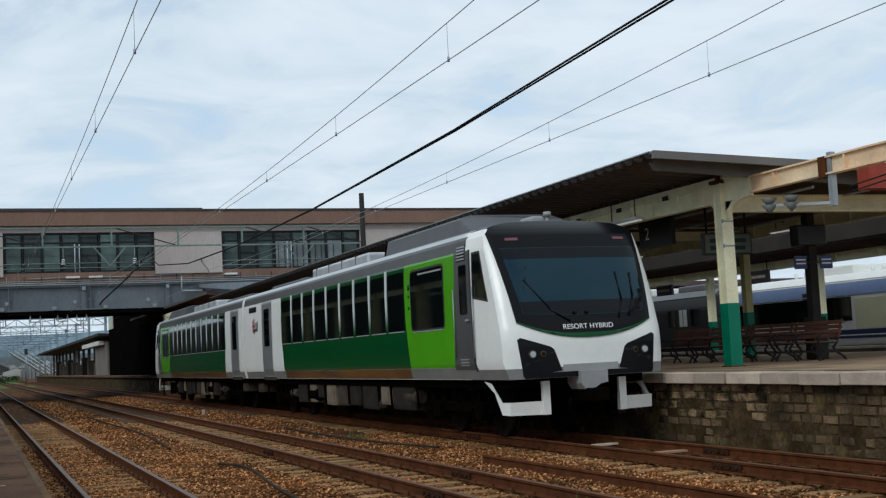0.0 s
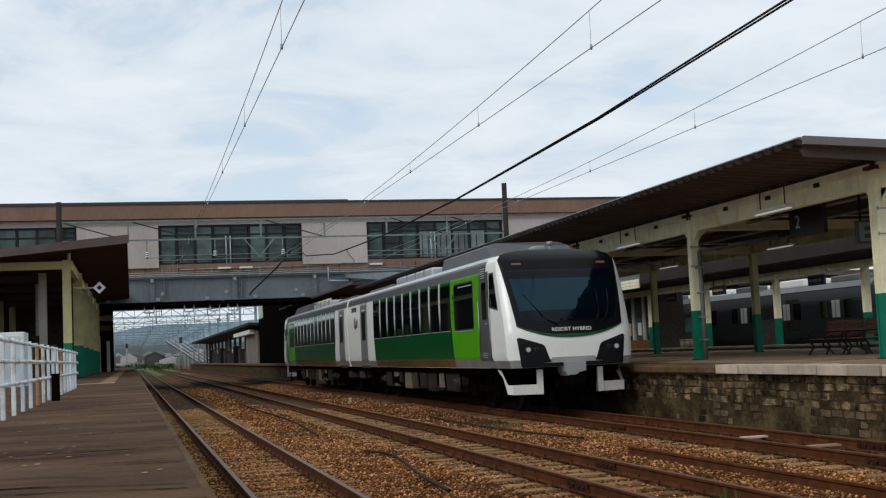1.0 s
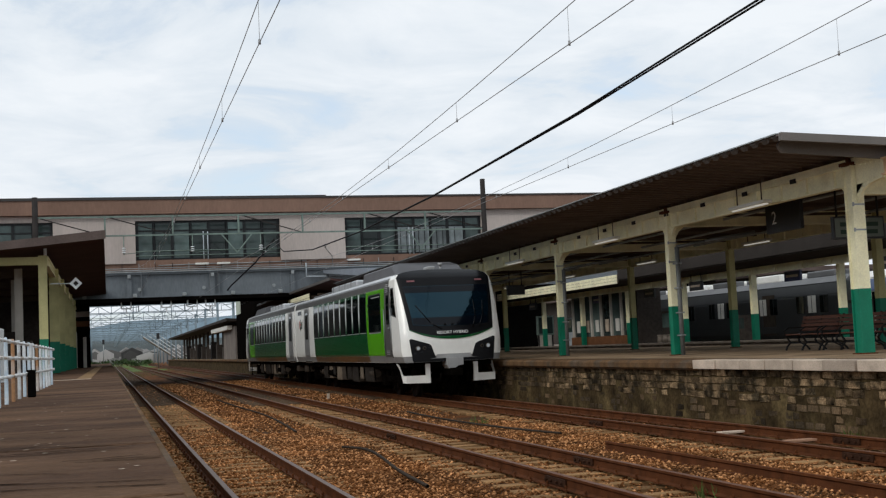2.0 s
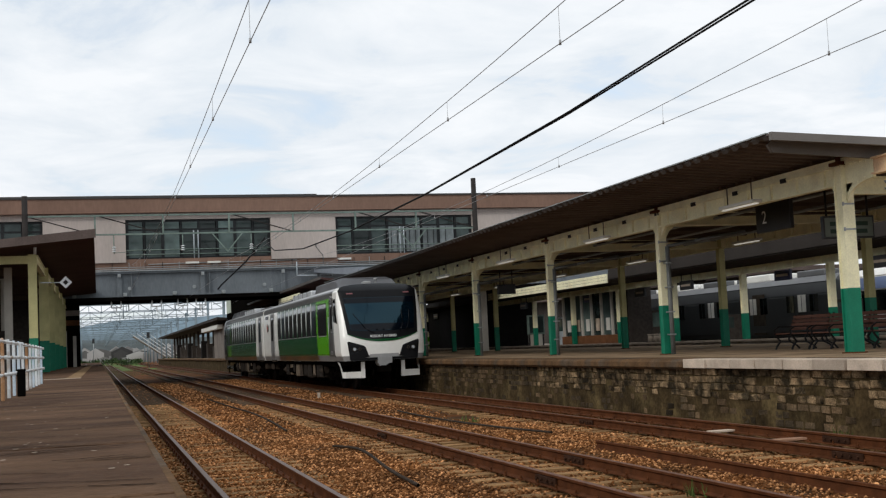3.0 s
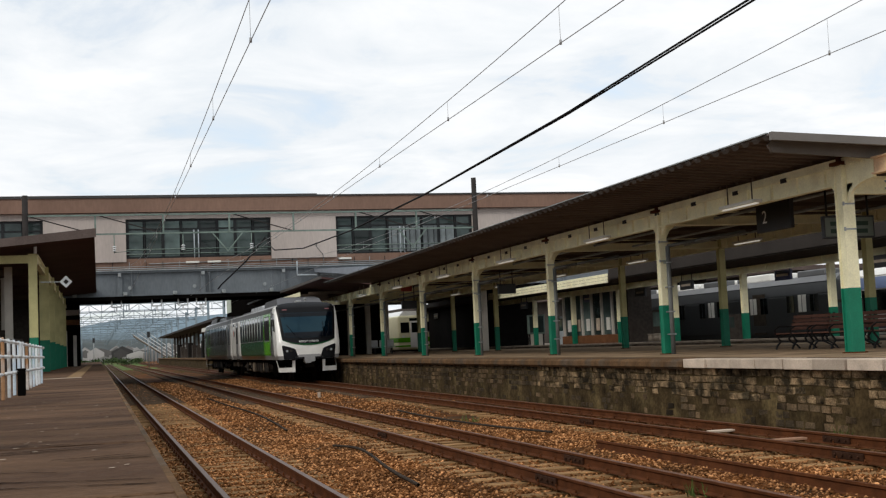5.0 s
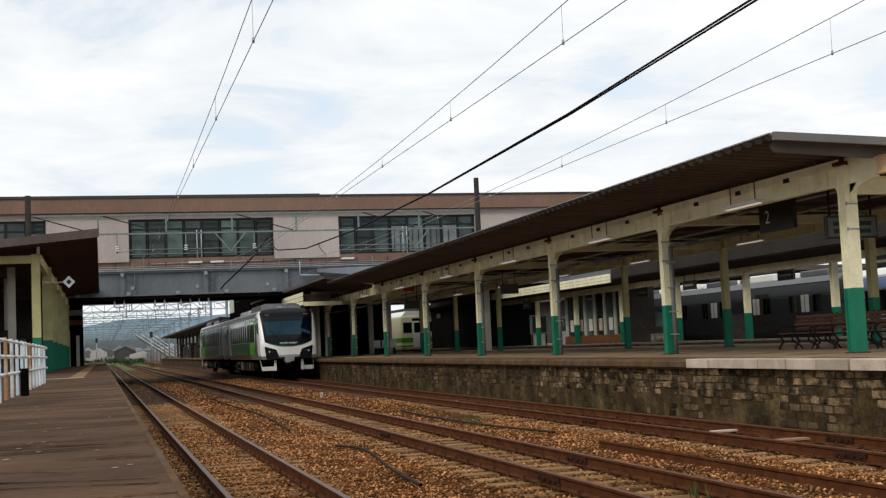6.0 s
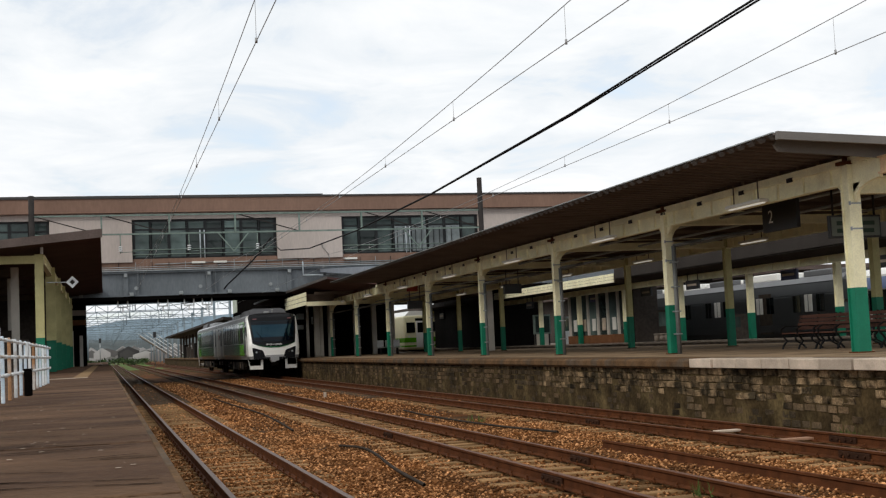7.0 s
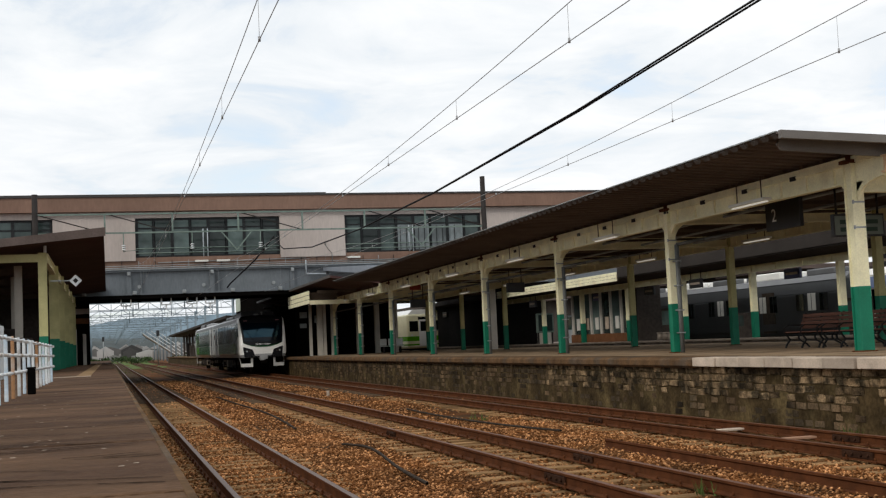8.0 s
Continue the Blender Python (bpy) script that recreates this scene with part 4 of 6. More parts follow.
def build_fence():
    f = thing("fence", "low white and pale blue metal fence with rust-stained posts", "fence")
    x, y0, y1, h = -1.07, 9.05, 25.0, 0.70
    for z in (0.30, 0.50, 0.68):
        bm = B()
        tube(bm, (x + 0.040, y0, LZ + z), (x + 0.040, y1, LZ + z), 0.016, 8)
        part("rail", bm, "fence_white", f)
    posts = []
    for m in ("fence_paint", "fence_blue", "fence_rust"):
        bm = B()
        box(bm, x - 0.018, x + 0.022, -0.022, 0.022, 0.0, h, bevel=0.008)
        tube(bm, (x, 0, h - 0.01), (x, 0, h + 0.025), 0.026, 8, 0.012)
        me = bpy.data.meshes.new("fence_post")
        bm.to_mesh(me)
        bm.free()
        me.materials.append(M[m])
        posts.append(me)
    order = (0, 1, 0, 0, 1, 1, 2, 0, 1, 1, 0, 2, 0, 1, 0, 0, 1)
    for k in range(17):
        y = y0 + 0.985 * k
        instance("fence_post", posts[order[k]], f, pose(0, y, LZ))
        for z in (0.30, 0.50, 0.68):
            bm = B()
            box(bm, x + 0.0225, x + 0.058, y - 0.025, y + 0.025, LZ + z - 0.022, LZ + z + 0.022, bevel=0.005)
            part("rail_bracket", bm, "fence_white", f)
    # box, board and container behind the fence
    bm = B()
    box(bm, -0.05, 0.05, -0.05, 0.05, 0, 0.32, bevel=0.01)
    box(bm, -0.055, 0.055, -0.055, 0.055, 0.32, 0.35, bevel=0.008)
    tagged(part("bollard", bm, "dark", at=pose(-0.96, 16.6, LZ)), "small dark bollard standing before the fence", "bollard")
    bm = B()
    box(bm, -0.02, 0.02, -0.12, 0.12, -0.1, 0.1, bevel=0.01)
    tagged(part("notice_plate", bm, "white_enamel", at=pose(-1.0, 17.2, LZ + 0.60)), "small white notice plate on the fence", "sign")
    s = thing("storage_box", "white storage cabinet behind the fence", "cabinet", pose(-2.95, 31.0, LZ))
    bm = B()
    box(bm, -0.9, 0.5, -0.6, 0.6, 0, 1.3, bevel=0.02)
    part("body", bm, "white_enamel", s)
    bm = B()
    box(bm, -0.8, 0.4, -0.62, -0.603, 0.1, 1.2)
    part("door_panel", bm, "blue_white", s)


# ---------------------------------------------------------------- footbridge
BY = 75.0


def build_bridge():
    b = thing("footbridge", "enclosed station footbridge with brown fascia, pale panels and window bands", "footbridge", kind="structure")
    bm = B()
    box(bm, -45, 40, BY + 0.25, BY + 4.6, 5.15, 6.62)
    part("deck", bm, "bridge_steel", b)
    # unseen extra deck, added to shade the train passing below
    bm = B()
    box(bm, -45, 40, BY + 4.61, BY + 17, 5.95, 9.4)
    part("rear_deck", bm, "bridge_steel", b)
    bm = B()
    box(bm, -45, 40, BY, BY + 0.45, 5.12, 5.2)
    box(bm, -45, 40, BY, BY + 0.45, 6.5, 6.62)
    box(bm, -45, 40, BY + 0.2, BY + 0.25, 5.2, 6.5)
    x = -44
    while x < 40:
        box(bm, x - 0.03, x + 0.03, BY + 0.04, BY + 0.2, 5.2, 6.5)
        x += 4.6
    part("girder", bm, "bridge_steel", b, "blue-grey steel plate girder")
    # near-black slab in place of shade on the deck's underside
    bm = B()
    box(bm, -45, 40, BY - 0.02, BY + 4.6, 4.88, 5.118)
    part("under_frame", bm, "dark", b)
    bm = B()
    box(bm, -45, 40, BY + 0.1, BY + 4.5, 6.62, 7.159)
    part("lower_band", bm, "bridge_brown", b)
    bm = B()
    box(bm, -45, 40, BY - 0.1, BY + 0.099, 6.62, 6.68)
    part("ledge", bm, "galv", b)
    bm = B()
    box(bm, -45, 40, BY + 0.9, BY + 4.4, 7.16, 9.74)
    part("inner_wall", bm, "frame_dark", b)
    bm = B()
    box(bm, -45, 40, BY + 0.1, BY + 4.5, 9.74, 10.12)
    part("lintel", bm, "bridge_panel", b)
    bm = B()
    box(bm, -45, 40, BY - 0.35, BY + 4.9, 10.12, 10.98)
    part("fascia", bm, "bridge_brown", b)
    bm = B()
    box(bm, -45, 13.3, BY - 0.42, BY + 5, 10.98, 11.14)
    box(bm, 13.31, 40, BY - 0.42, BY + 5, 10.98, 11.08)
    part("roof", bm, "bridge_top", b)
    for x0, x1 in ((-3.0, 1.72), (10.42, 14.5), (23.5, 28.2), (36.5, 39.9)):
        bm = B()
        box(bm, x0, x1, BY - 0.02, BY + 0.9, 7.16, 9.73, bevel=0.015)
        part("wall_panel", bm, "bridge_panel", b, "pale grey wall panel")
    for x0, x1 in ((-12.0, -3.0), (1.72, 10.42), (14.5, 23.5), (28.2, 36.5)):
        w = thing("window", "", "")
        w.parent = b
        n = int(round((x1 - x0) / 1.09))
        step = (x1 - x0) / n
        bm = B()
        box(bm, x0, x1, BY + 0.25, BY + 0.35, 7.36, 7.46)
        box(bm, x0, x1, BY + 0.25, BY + 0.35, 9.62, 9.73)
        box(bm, x0, x1, BY + 0.25, BY + 0.35, 9.10, 9.18)
        for k in range(n + 1):
            wd = 0.09 if k % 2 == 0 else 0.045
            x = min(max(x0 + k * step, x0 + wd), x1 - wd)
            box(bm, x - wd, x + wd, BY + 0.24, BY + 0.36, 7.461, 9.619)
        part("window_frame", bm, "frame_dark", w)
        for k in range(n):
            a, c = x0 + k * step + 0.09, x0 + (k + 1) * step - 0.09
            for z0, z1 in ((7.47, 9.09), (9.19, 9.61)):
                bm = B()
                box(bm, a, c, BY + 0.29, BY + 0.31, z0, z1)
                part("pane", bm, "pane_pale" if 17.6 < a < 21.6 and z0 < 9 else "pane", w)
        bm = B()
        box(bm, x0, x1, BY + 0.1, BY + 0.9, 7.161, 7.36)
        part("sill", bm, "bridge_brown", w)
        bm = B()
        for z in (7.62, 7.9):
            tube(bm, (x0, BY + 0.05, z), (x1, BY + 0.05, z), 0.03, 6)
        part("guard_rail", bm, "galv_green", w)
        for k in (n // 2 - 1,):
            bm = B()
            x = x0 + (k + 0.7) * step
            for dx in (0, 0.26):
                tube(bm, (x + dx, BY + 0.12, 7.36), (x + dx, BY + 0.12, 9.05), 0.035, 6)
            part("white_pipe", bm, "blue_white", w)
        if x0 > 14 and x0 < 20:
            bm = B()
            for k in range(11):
                box(bm, 17.7 + 0.4 * k, 17.74 + 0.4 * k, BY + 0.2, BY + 0.23, 7.47, 9.0)
            part("grille", bm, "frame_dark", w)
    # conduits and lamps along the girder
    for k, (x0, x1, z) in enumerate(((3.0, 6.6, 7.02), (6.9, 12, 7.04), (15, 30, 6.85))):
        bm = B()
        tube(bm, (x0, BY + 0.04, z), (x1, BY + 0.04, z + 0.05), 0.03, 6)
        part("conduit", bm, "galv", b)
    for x in (5.6, 6.9, 15.0):
        bm = B()
        box(bm, x - 0.4, x + 0.4, BY - 0.14, BY + 0.09, 7.0, 7.12, bevel=0.02)
        part("strip_lamp", bm, "lamp_cover", b)
    # pale square hanger frames under the girder
    for x in (1.09, 3.44, 4.98, 6.06):
        bm = B()
        for a, b2 in (((x - 0.28, 4.5), (x + 0.28, 4.5)), ((x - 0.28, 4.5), (x - 0.28, 5.0)), ((x + 0.28, 4.5), (x + 0.28, 5.0)), ((x, 4.2), (x, 4.5))):
            bar(bm, (a[0], BY + 0.3, a[1]), (b2[0] + 0.0001, BY + 0.3, b2[1]), 0.08, 0.08)
        part("hanger_frame", bm, "white_enamel", b)
    # pipes along the ledge, rods before the lower band, lamps on the girder web
    for z, r in ((6.74, 0.035), (6.86, 0.022)):
        bm = B()
        tube(bm, (-12, BY - 0.05, z), (30, BY - 0.05, z + 0.02), r, 6)
        part("ledge_pipe", bm, "galv", b)
    for k in range(34):
        bm = B()
        x = -4.0 + 0.98 * k
        box(bm, x - 0.018, x + 0.018, BY - 0.02, BY + 0.02, 6.69, 7.155)
        part("ledge_rod", bm, "pole" if k % 3 else "galv", b)
    for x in (1.89, 5.69, 9.94, 14.2):
        bm = B()
        tube(bm, (x, BY + 0.14, 5.62), (x, BY + 0.199, 5.62), 0.11, 14)
        part("round_lamp", bm, "galv", b, "round pale lamp on the girder")
    for x in (1.29, 6.19, 11.09, 15.9):
        bm = B()
        box(bm, x - 0.10, x + 0.10, BY - 0.16, BY - 0.001, 6.28, 6.49, bevel=0.02)
        part("bracket_lamp", bm, "galv", b)
        bm = B()
        box(bm, x - 0.14, x + 0.14, BY + 0.05, BY + 0.199, 5.205, 6.27)
        part("web_plate", bm, "bridge_steel", b)
    bm = B()
    tube(bm, (11.95, BY - 0.06, 6.95), (11.95, BY - 0.06, 6.10), 0.04, 8)
    tube(bm, (11.95, BY - 0.06, 6.10), (14.2, BY - 0.06, 6.04), 0.04, 8)
    part("elbow_pipe", bm, "blue_white", b, "white drain pipe bent along the girder")
    bm = B()
    tube(bm, (13.2, BY - 0.06, 8.1), (13.2, BY - 0.06, 7.85), 0.03, 6)
    tube(bm, (13.2, BY - 0.06, 7.85), (13.6, BY - 0.06, 7.35), 0.02, 6)
    tube(bm, (13.6, BY - 0.06, 7.35), (13.65, BY - 0.06, 6.75), 0.02, 6)
    part("panel_conduit", bm, "pipe_grey", b)
    for k in range(12):
        bm = B()
        x = -4.2 + 2.9 * k
        box(bm, x - 0.12, x + 0.12, BY - 0.2, BY - 0.001, 5.13, 5.35, bevel=0.03)
        part("junction_box", bm, "galv", b)
    # supports
    for x in (-7.5, 34.0, 39.0):
        bm = B()
        box(bm, x - 0.4, x + 0.4, BY + 0.6, BY + 1.4, -0.3, 5.0, bevel=0.03)
        box(bm, x - 0.4, x + 0.4, BY + 3.4, BY + 4.2, -0.3, 5.0, bevel=0.03)
        part("pier", bm, "bridge_steel", b)
    # stair shafts down to the platforms; near-black walls stand in for deep shade
    s2 = thing("stair_shaft", "near-black block added as stairs to the second platform", "stairs", kind="structure")
    bm = B()
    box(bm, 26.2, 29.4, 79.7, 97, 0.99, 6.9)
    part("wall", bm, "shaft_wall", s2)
    bm = B()
    box(bm, 26.0, 29.6, 79.7, 97.3, 6.9, 7.05)
    part("roof", bm, "roof_dark", s2)
    s = thing("stair_shaft", "enclosed stairs under the footbridge, near-black in place of shade", "stairs", kind="structure")
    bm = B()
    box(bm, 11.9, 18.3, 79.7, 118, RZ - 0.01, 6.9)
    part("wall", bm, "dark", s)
    bm = B()
    prism(bm, [(11.7, 6.9), (18.5, 6.9), (18.5, 7.05), (11.7, 7.05)], 79.7, 118.3)
    part("roof", bm, "roof_dark", s)
    bm = B()
    box(bm, 11.86, 11.897, 113.8, 117.6, 5.2, 6.85)
    part("upper_panel", bm, "panel_green", s, "pale green panel high on the stair wall")


def lattice(bm, a, b, h, n, r=0.035):
    a, b = Vector(a), Vector(b)
    up = Vector((0, 0, h))
    tube(bm, a, b, r, 6)
    tube(bm, a + up, b + up, r, 6)
    for k in range(n):
        p, q = a.lerp(b, k / n), a.lerp(b, (k + 1) / n)
        if k % 2 == 0:
            tube(bm, p, q + up, r * 0.7, 5)
        else:
            tube(bm, p + up, q, r * 0.7, 5)
        tube(bm, q, q + up, r * 0.7, 5)


def build_gantries():
    g = thing("catenary_gantry", "overhead line gantry of green-grey lattice with dark poles before the footbridge", "gantry")
    for x, top in ((-3.85, 10.9), (22.9, 11.75)):
        bm = B()
        tube(bm, (x, 72.5, -0.3), (x, 72.5, top), 0.19, 12, 0.16)
        part("pole", bm, "pole", g)
    for z in (8.62, 9.72):
        bm = B()
        bar(bm, (-3.85, 72.5, z), (22.9, 72.5, z), 0.09, 0.09)
        part("chord", bm, "galv_green", g)
    for k in range(8):
        x = -3.85 + 26.75 * k / 7
        if 0 < k < 7:
            bm = B()
            bar(bm, (x, 72.5, 8.62), (x + 0.001, 72.5, 9.72), 0.10, 0.10)
            part("upright", bm, "galv_green", g)
    for k in (0, 1, 3, 5, 6):
        x = -3.85 + 26.75 * k / 7
        bm = B()
        bar(bm, (x + 0.2, 72.5, 9.7), (x + 3.7, 72.5, 8.65), 0.06, 0.06)
        part("diagonal", bm, "pole", g)
    for x in (6.6, 17.9):
        bm = B()
        bar(bm, (x, 72.5, 8.6), (x + 0.9, 72.5, 7.5), 0.07, 0.07)
        bar(bm, (x + 1.8, 72.5, 8.6), (x + 0.9, 72.5, 7.5), 0.07, 0.07)
        part("hanger_frame", bm, "galv_green", g)
    for x in (1.0, 4.9, 8.9):
        bm = B()
        tube(bm, (x, 72.5, 8.6), (x, 72.5, 7.5), 0.03, 8)
        tube(bm, (x, 72.5, 7.55), (x + 0.9, 72.5, 7.6), 0.02, 6)
        part("drop_arm", bm, "galv_green", g)
        bm = B()
        for z in (7.62, 7.74, 7.86):
            tube(bm, (x, 72.5, z), (x, 72.5, z + 0.06), 0.13, 10, 0.07)
        part("insulator", bm, "white_enamel", g)
    # far gantries, seen under the footbridge
    first = thing("far_gantry", "blue-grey lattice gantry over the tracks beyond the footbridge", "gantry", pose(0, 100, 0), "gantries beyond the footbridge")
    for x in (-5.0, 14.0):
        bm = B()
        tube(bm, (x, 0, -0.3), (x, 0, 8.4), 0.16, 8)
        part("pole", bm, "haze_steel", first)
    bm = B()
    lattice(bm, (-5, 0, 6.6), (14, 0, 6.6), 0.9, 14, 0.05)
    for x in (1.8, 5.4, 9.3):
        tube(bm, (x + 0.6, 0, 6.6), (x + 0.6, 0, 5.2), 0.04, 6)
        tube(bm, (x + 0.6, 0, 5.6), (x - 0.3, 0, 5.5), 0.03, 6)
    part("lattice_beam", bm, "haze_steel", first)
    for k in range(1, 15):
        copy_thing(first, pose(0, 100 + 21 * k, 0))


def wire(name, pts, r, label, material="wire"):
    cu = bpy.data.curves.new(name, "CURVE")
    cu.dimensions, cu.bevel_depth, cu.bevel_resolution = "3D", r, 1
    sp = cu.splines.new("POLY")
    sp.points.add(len(pts) - 1)
    for p, c in zip(sp.points, pts):
        p.co = (*c, 1)
    cu.materials.append(M[material])
    return tagged(new(name, cu), label, "wire")


def build_wires():
    # contact wire, sagging messenger wire and droppers over each track
    for x, low, top, first in ((1.81, 5.17, 5.34, 14.2), (5.41, 5.03, 5.12, 13.4), (9.33, 5.07, 5.19, 13.75)):
        def sag(y):
            return top + 0.00095 * (y - 33) ** 2

        wire("contact_wire", [(x, -30, low), (x, 72.5, low), (x, 400, low)], 0.006, "grooved copper contact wire above the track")
        pts = [(x, -8 + 1.5 * k, sag(-8 + 1.5 * k)) for k in range(54)] + [(x, 75 + 38 * k, 6.7) for k in range(9)]
        wire("messenger_wire", pts, 0.006, "thin catenary wire above the contact wire")
        y = first - 9.8
        while y < 70:
            d = B()
            tube(d, (x, y, low), (x, y, sag(y)), 0.003, 4)
            tube(d, (x, y, low - 0.02), (x, y, low + 0.04), 0.016, 6)
            tagged(part("dropper", d, "wire"), "thin dropper between the overhead wires", "wire", "droppers of the overhead line")
            y += 4.9
    wire("feeder_cable", [(7.4, -14, 6.3), (7.4, 0, 5.72), (7.4, 12.4, 5.35), (7.4, 18.25, 5.14), (7.4, 27.2, 4.99), (7.4, 36, 5.02), (7.6, 46, 5.35), (8.2, 58, 6.3), (9.0, 66, 7.3), (9.7, 72.3, 8.25)], 0.015, "thick black feeder cable slung over the tracks", "cable")
    wire("feeder_cable", [(7.43, -14, 6.28), (7.43, 0, 5.70), (7.43, 12.4, 5.325), (7.42, 18.25, 5.12), (7.41, 27.2, 4.975), (7.41, 36, 5.01), (7.6, 46, 5.33), (8.2, 58, 6.27), (9.0, 66, 7.27), (9.7, 72.3, 8.2)], 0.014, "second black feeder cable slung beside the first", "cable")
    wire("feeder_tail", [(9.7, 72.3, 8.25), (8.6, 73, 6.9), (7.2, 74, 5.6), (6.9, 78, 5.0), (5.5, 90, 5.2)], 0.045, "black cable running down under the footbridge", "cable")


# ---------------------------------------------------------------- distance
def build_distance():
    for name, dist, h, m, seed, label in (("backdrop_near", 900, 23, "hill", 2, "dark wooded ridge beyond the town"), ("backdrop_far", 2100, 88, "hill_far", 5, "mountains coloured pale blue for distance haze")):
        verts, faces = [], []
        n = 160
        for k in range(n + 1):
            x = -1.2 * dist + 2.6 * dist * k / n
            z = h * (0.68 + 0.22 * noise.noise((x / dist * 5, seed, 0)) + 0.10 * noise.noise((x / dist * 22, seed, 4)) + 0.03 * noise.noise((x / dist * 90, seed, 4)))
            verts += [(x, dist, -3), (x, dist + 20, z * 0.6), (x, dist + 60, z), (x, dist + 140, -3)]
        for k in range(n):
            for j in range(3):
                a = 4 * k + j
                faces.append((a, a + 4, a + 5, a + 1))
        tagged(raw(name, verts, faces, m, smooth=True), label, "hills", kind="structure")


build_ground()
build_tracks()
build_gravel()
build_track_clutter()
tufts("track_weeds", [(6.1, 9.2, BALLAST, 0.3, 60), (7.42, 24.6, BALLAST, 0.25, 22), (5.9, 11.5, BALLAST, 0.15, 30), (5.0, 120, BALLAST, 6, 500), (1, 150, BALLAST, 6, 500), (0.9, 9, BALLAST, 0.25, 40), (0.75, 12, BALLAST, 0.3, 40), (10.75, 16.2, BALLAST, 0.2, 26), (-1, 130, BALLAST, 5, 500)], "green weeds growing through the ballast")
build_island_platform()
build_near_platform()
build_far_platform()
build_bridge()
build_gantries()
build_wires()
build_distance()
build_island_canopy()
build_stair_roof()
build_canopy_fittings()
bench = build_bench(25.4)
for yb in (23.82, 22.25, 20.68):
    build_bench(yb, bench)
build_near_canopy()
build_fence()


# ---------------------------------------------------------------- the railcars
M.update({
    "car_white": mat("car_white", (0.82, 0.81, 0.76), 0.22, var=0.04, scale=1.2, fine=8),
    "car_grey": mat("car_grey", (0.15, 0.15, 0.148), 0.4, var=0.12, scale=2),
    "car_dgrey": mat("car_dgrey", (0.070, 0.069, 0.066), 0.4, var=0.12, scale=2, spec=0.2),
    "car_lgrey": mat("car_lgrey", (0.30, 0.30, 0.295), 0.4, var=0.12, scale=2),
    "car_roof": mat("car_roof", (0.080, 0.080, 0.084), 0.5, var=0.15, scale=1.5),
    "car_lime": mat("car_lime", (0.080, 0.33, 0.004), 0.2, var=0.05, scale=1.5, spec=0.28),
    "car_green": mat("car_green", (0.0025, 0.062, 0.014), 0.16, var=0.08, scale=1.5, spec=0.28),
    "car_silver": mat("car_silver", (0.50, 0.51, 0.52), 0.32, 0.35, var=0.12, scale=1.8),
    # orange-brown puts the ballast's reflection into the sill's colour
    "car_rust": mat("car_rust", (0.135, 0.062, 0.018), 0.35, var=0.3, scale=1.2, fine=9, tint=(0.075, 0.046, 0.022), tint_at=0.5, stretch=(1, 0.4, 2)),
    "car_sill": mat("car_sill", (0.185, 0.180, 0.172), 0.4, var=0.15, scale=2.0),
    "seal": mat("seal", (0.02, 0.02, 0.02), 0.6, var=0.0),
    "car_black": mat("car_black", (0.006, 0.006, 0.007), 0.22, var=0.0, spec=0.14),
    "car_glass": mat("car_glass", (0.003, 0.005, 0.005), 0.04, 0.0, 0.0, spec=0.30),
    "screen": mat("screen", (0.001, 0.005, 0.009), 0.03, 0.0, 0.0, spec=0.62, bump=0.5, bump_scale=1.6),
    # dimmer glass for the bands that stand in for a fading reflection
    "tinted": mat("tinted", (0.0015, 0.003, 0.006), 0.1, 0.0, 0.0, spec=0.22),
    # near-black grime, lowered further to put shade into the colour
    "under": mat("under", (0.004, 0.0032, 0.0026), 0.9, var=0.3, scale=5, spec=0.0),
    "under_pale": mat("under_pale", (0.055, 0.043, 0.033), 0.85, var=0.25, scale=4),
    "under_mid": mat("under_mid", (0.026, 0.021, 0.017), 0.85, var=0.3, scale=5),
    "under_box": mat("under_box", (0.17, 0.135, 0.10), 0.8, var=0.25, scale=4),
    "wheel": mat("wheel", (0.010, 0.007, 0.006), 0.8, 0.0, var=0.2, scale=8),
    "head_lens": mat("head_lens", (0.45, 0.48, 0.50), 0.12, 0.7, var=0.0),
    "tail_red": glow("tail_red", (0.17, 0.055, 0.06), 0.0),
    "logo_dark": mat("logo_dark", (0.03, 0.05, 0.04), 0.5, var=0.0),
    "logo_red": mat("logo_red", (0.5, 0.05, 0.04), 0.5, var=0.0),
})

M["screen"].node_tree.nodes["Principled BSDF"].inputs["Specular Tint"].default_value = (0.42, 0.80, 1.0, 1)
LEN = 19.95


def fading_paint(name, upper, lower, z0, z1):
    """Livery that runs from one colour into another between two heights on the car."""
    m = bpy.data.materials.new(name)
    m.use_nodes = True
    nt = m.node_tree
    p = nt.nodes["Principled BSDF"]
    p.inputs["Roughness"].default_value = 0.3
    tc, sep, rng, mix = (nt.nodes.new(k) for k in ("ShaderNodeTexCoord", "ShaderNodeSeparateXYZ", "ShaderNodeMapRange", "ShaderNodeMix"))
    mix.data_type = "RGBA"
    rng.inputs[1].default_value, rng.inputs[2].default_value = z0, z1
    mix.inputs[6].default_value, mix.inputs[7].default_value = (*lower, 1), (*upper, 1)
    nt.links.new(tc.outputs["Object"], sep.inputs[0])
    nt.links.new(sep.outputs["Z"], rng.inputs[0])
    nt.links.new(rng.outputs[0], mix.inputs[0])
    nt.links.new(mix.outputs[2], p.inputs["Base Color"])
    return m


M["pillar_paint"] = fading_paint("pillar_paint", (0.62, 0.66, 0.64), (0.0025, 0.062, 0.014), 2.08, 2.50)


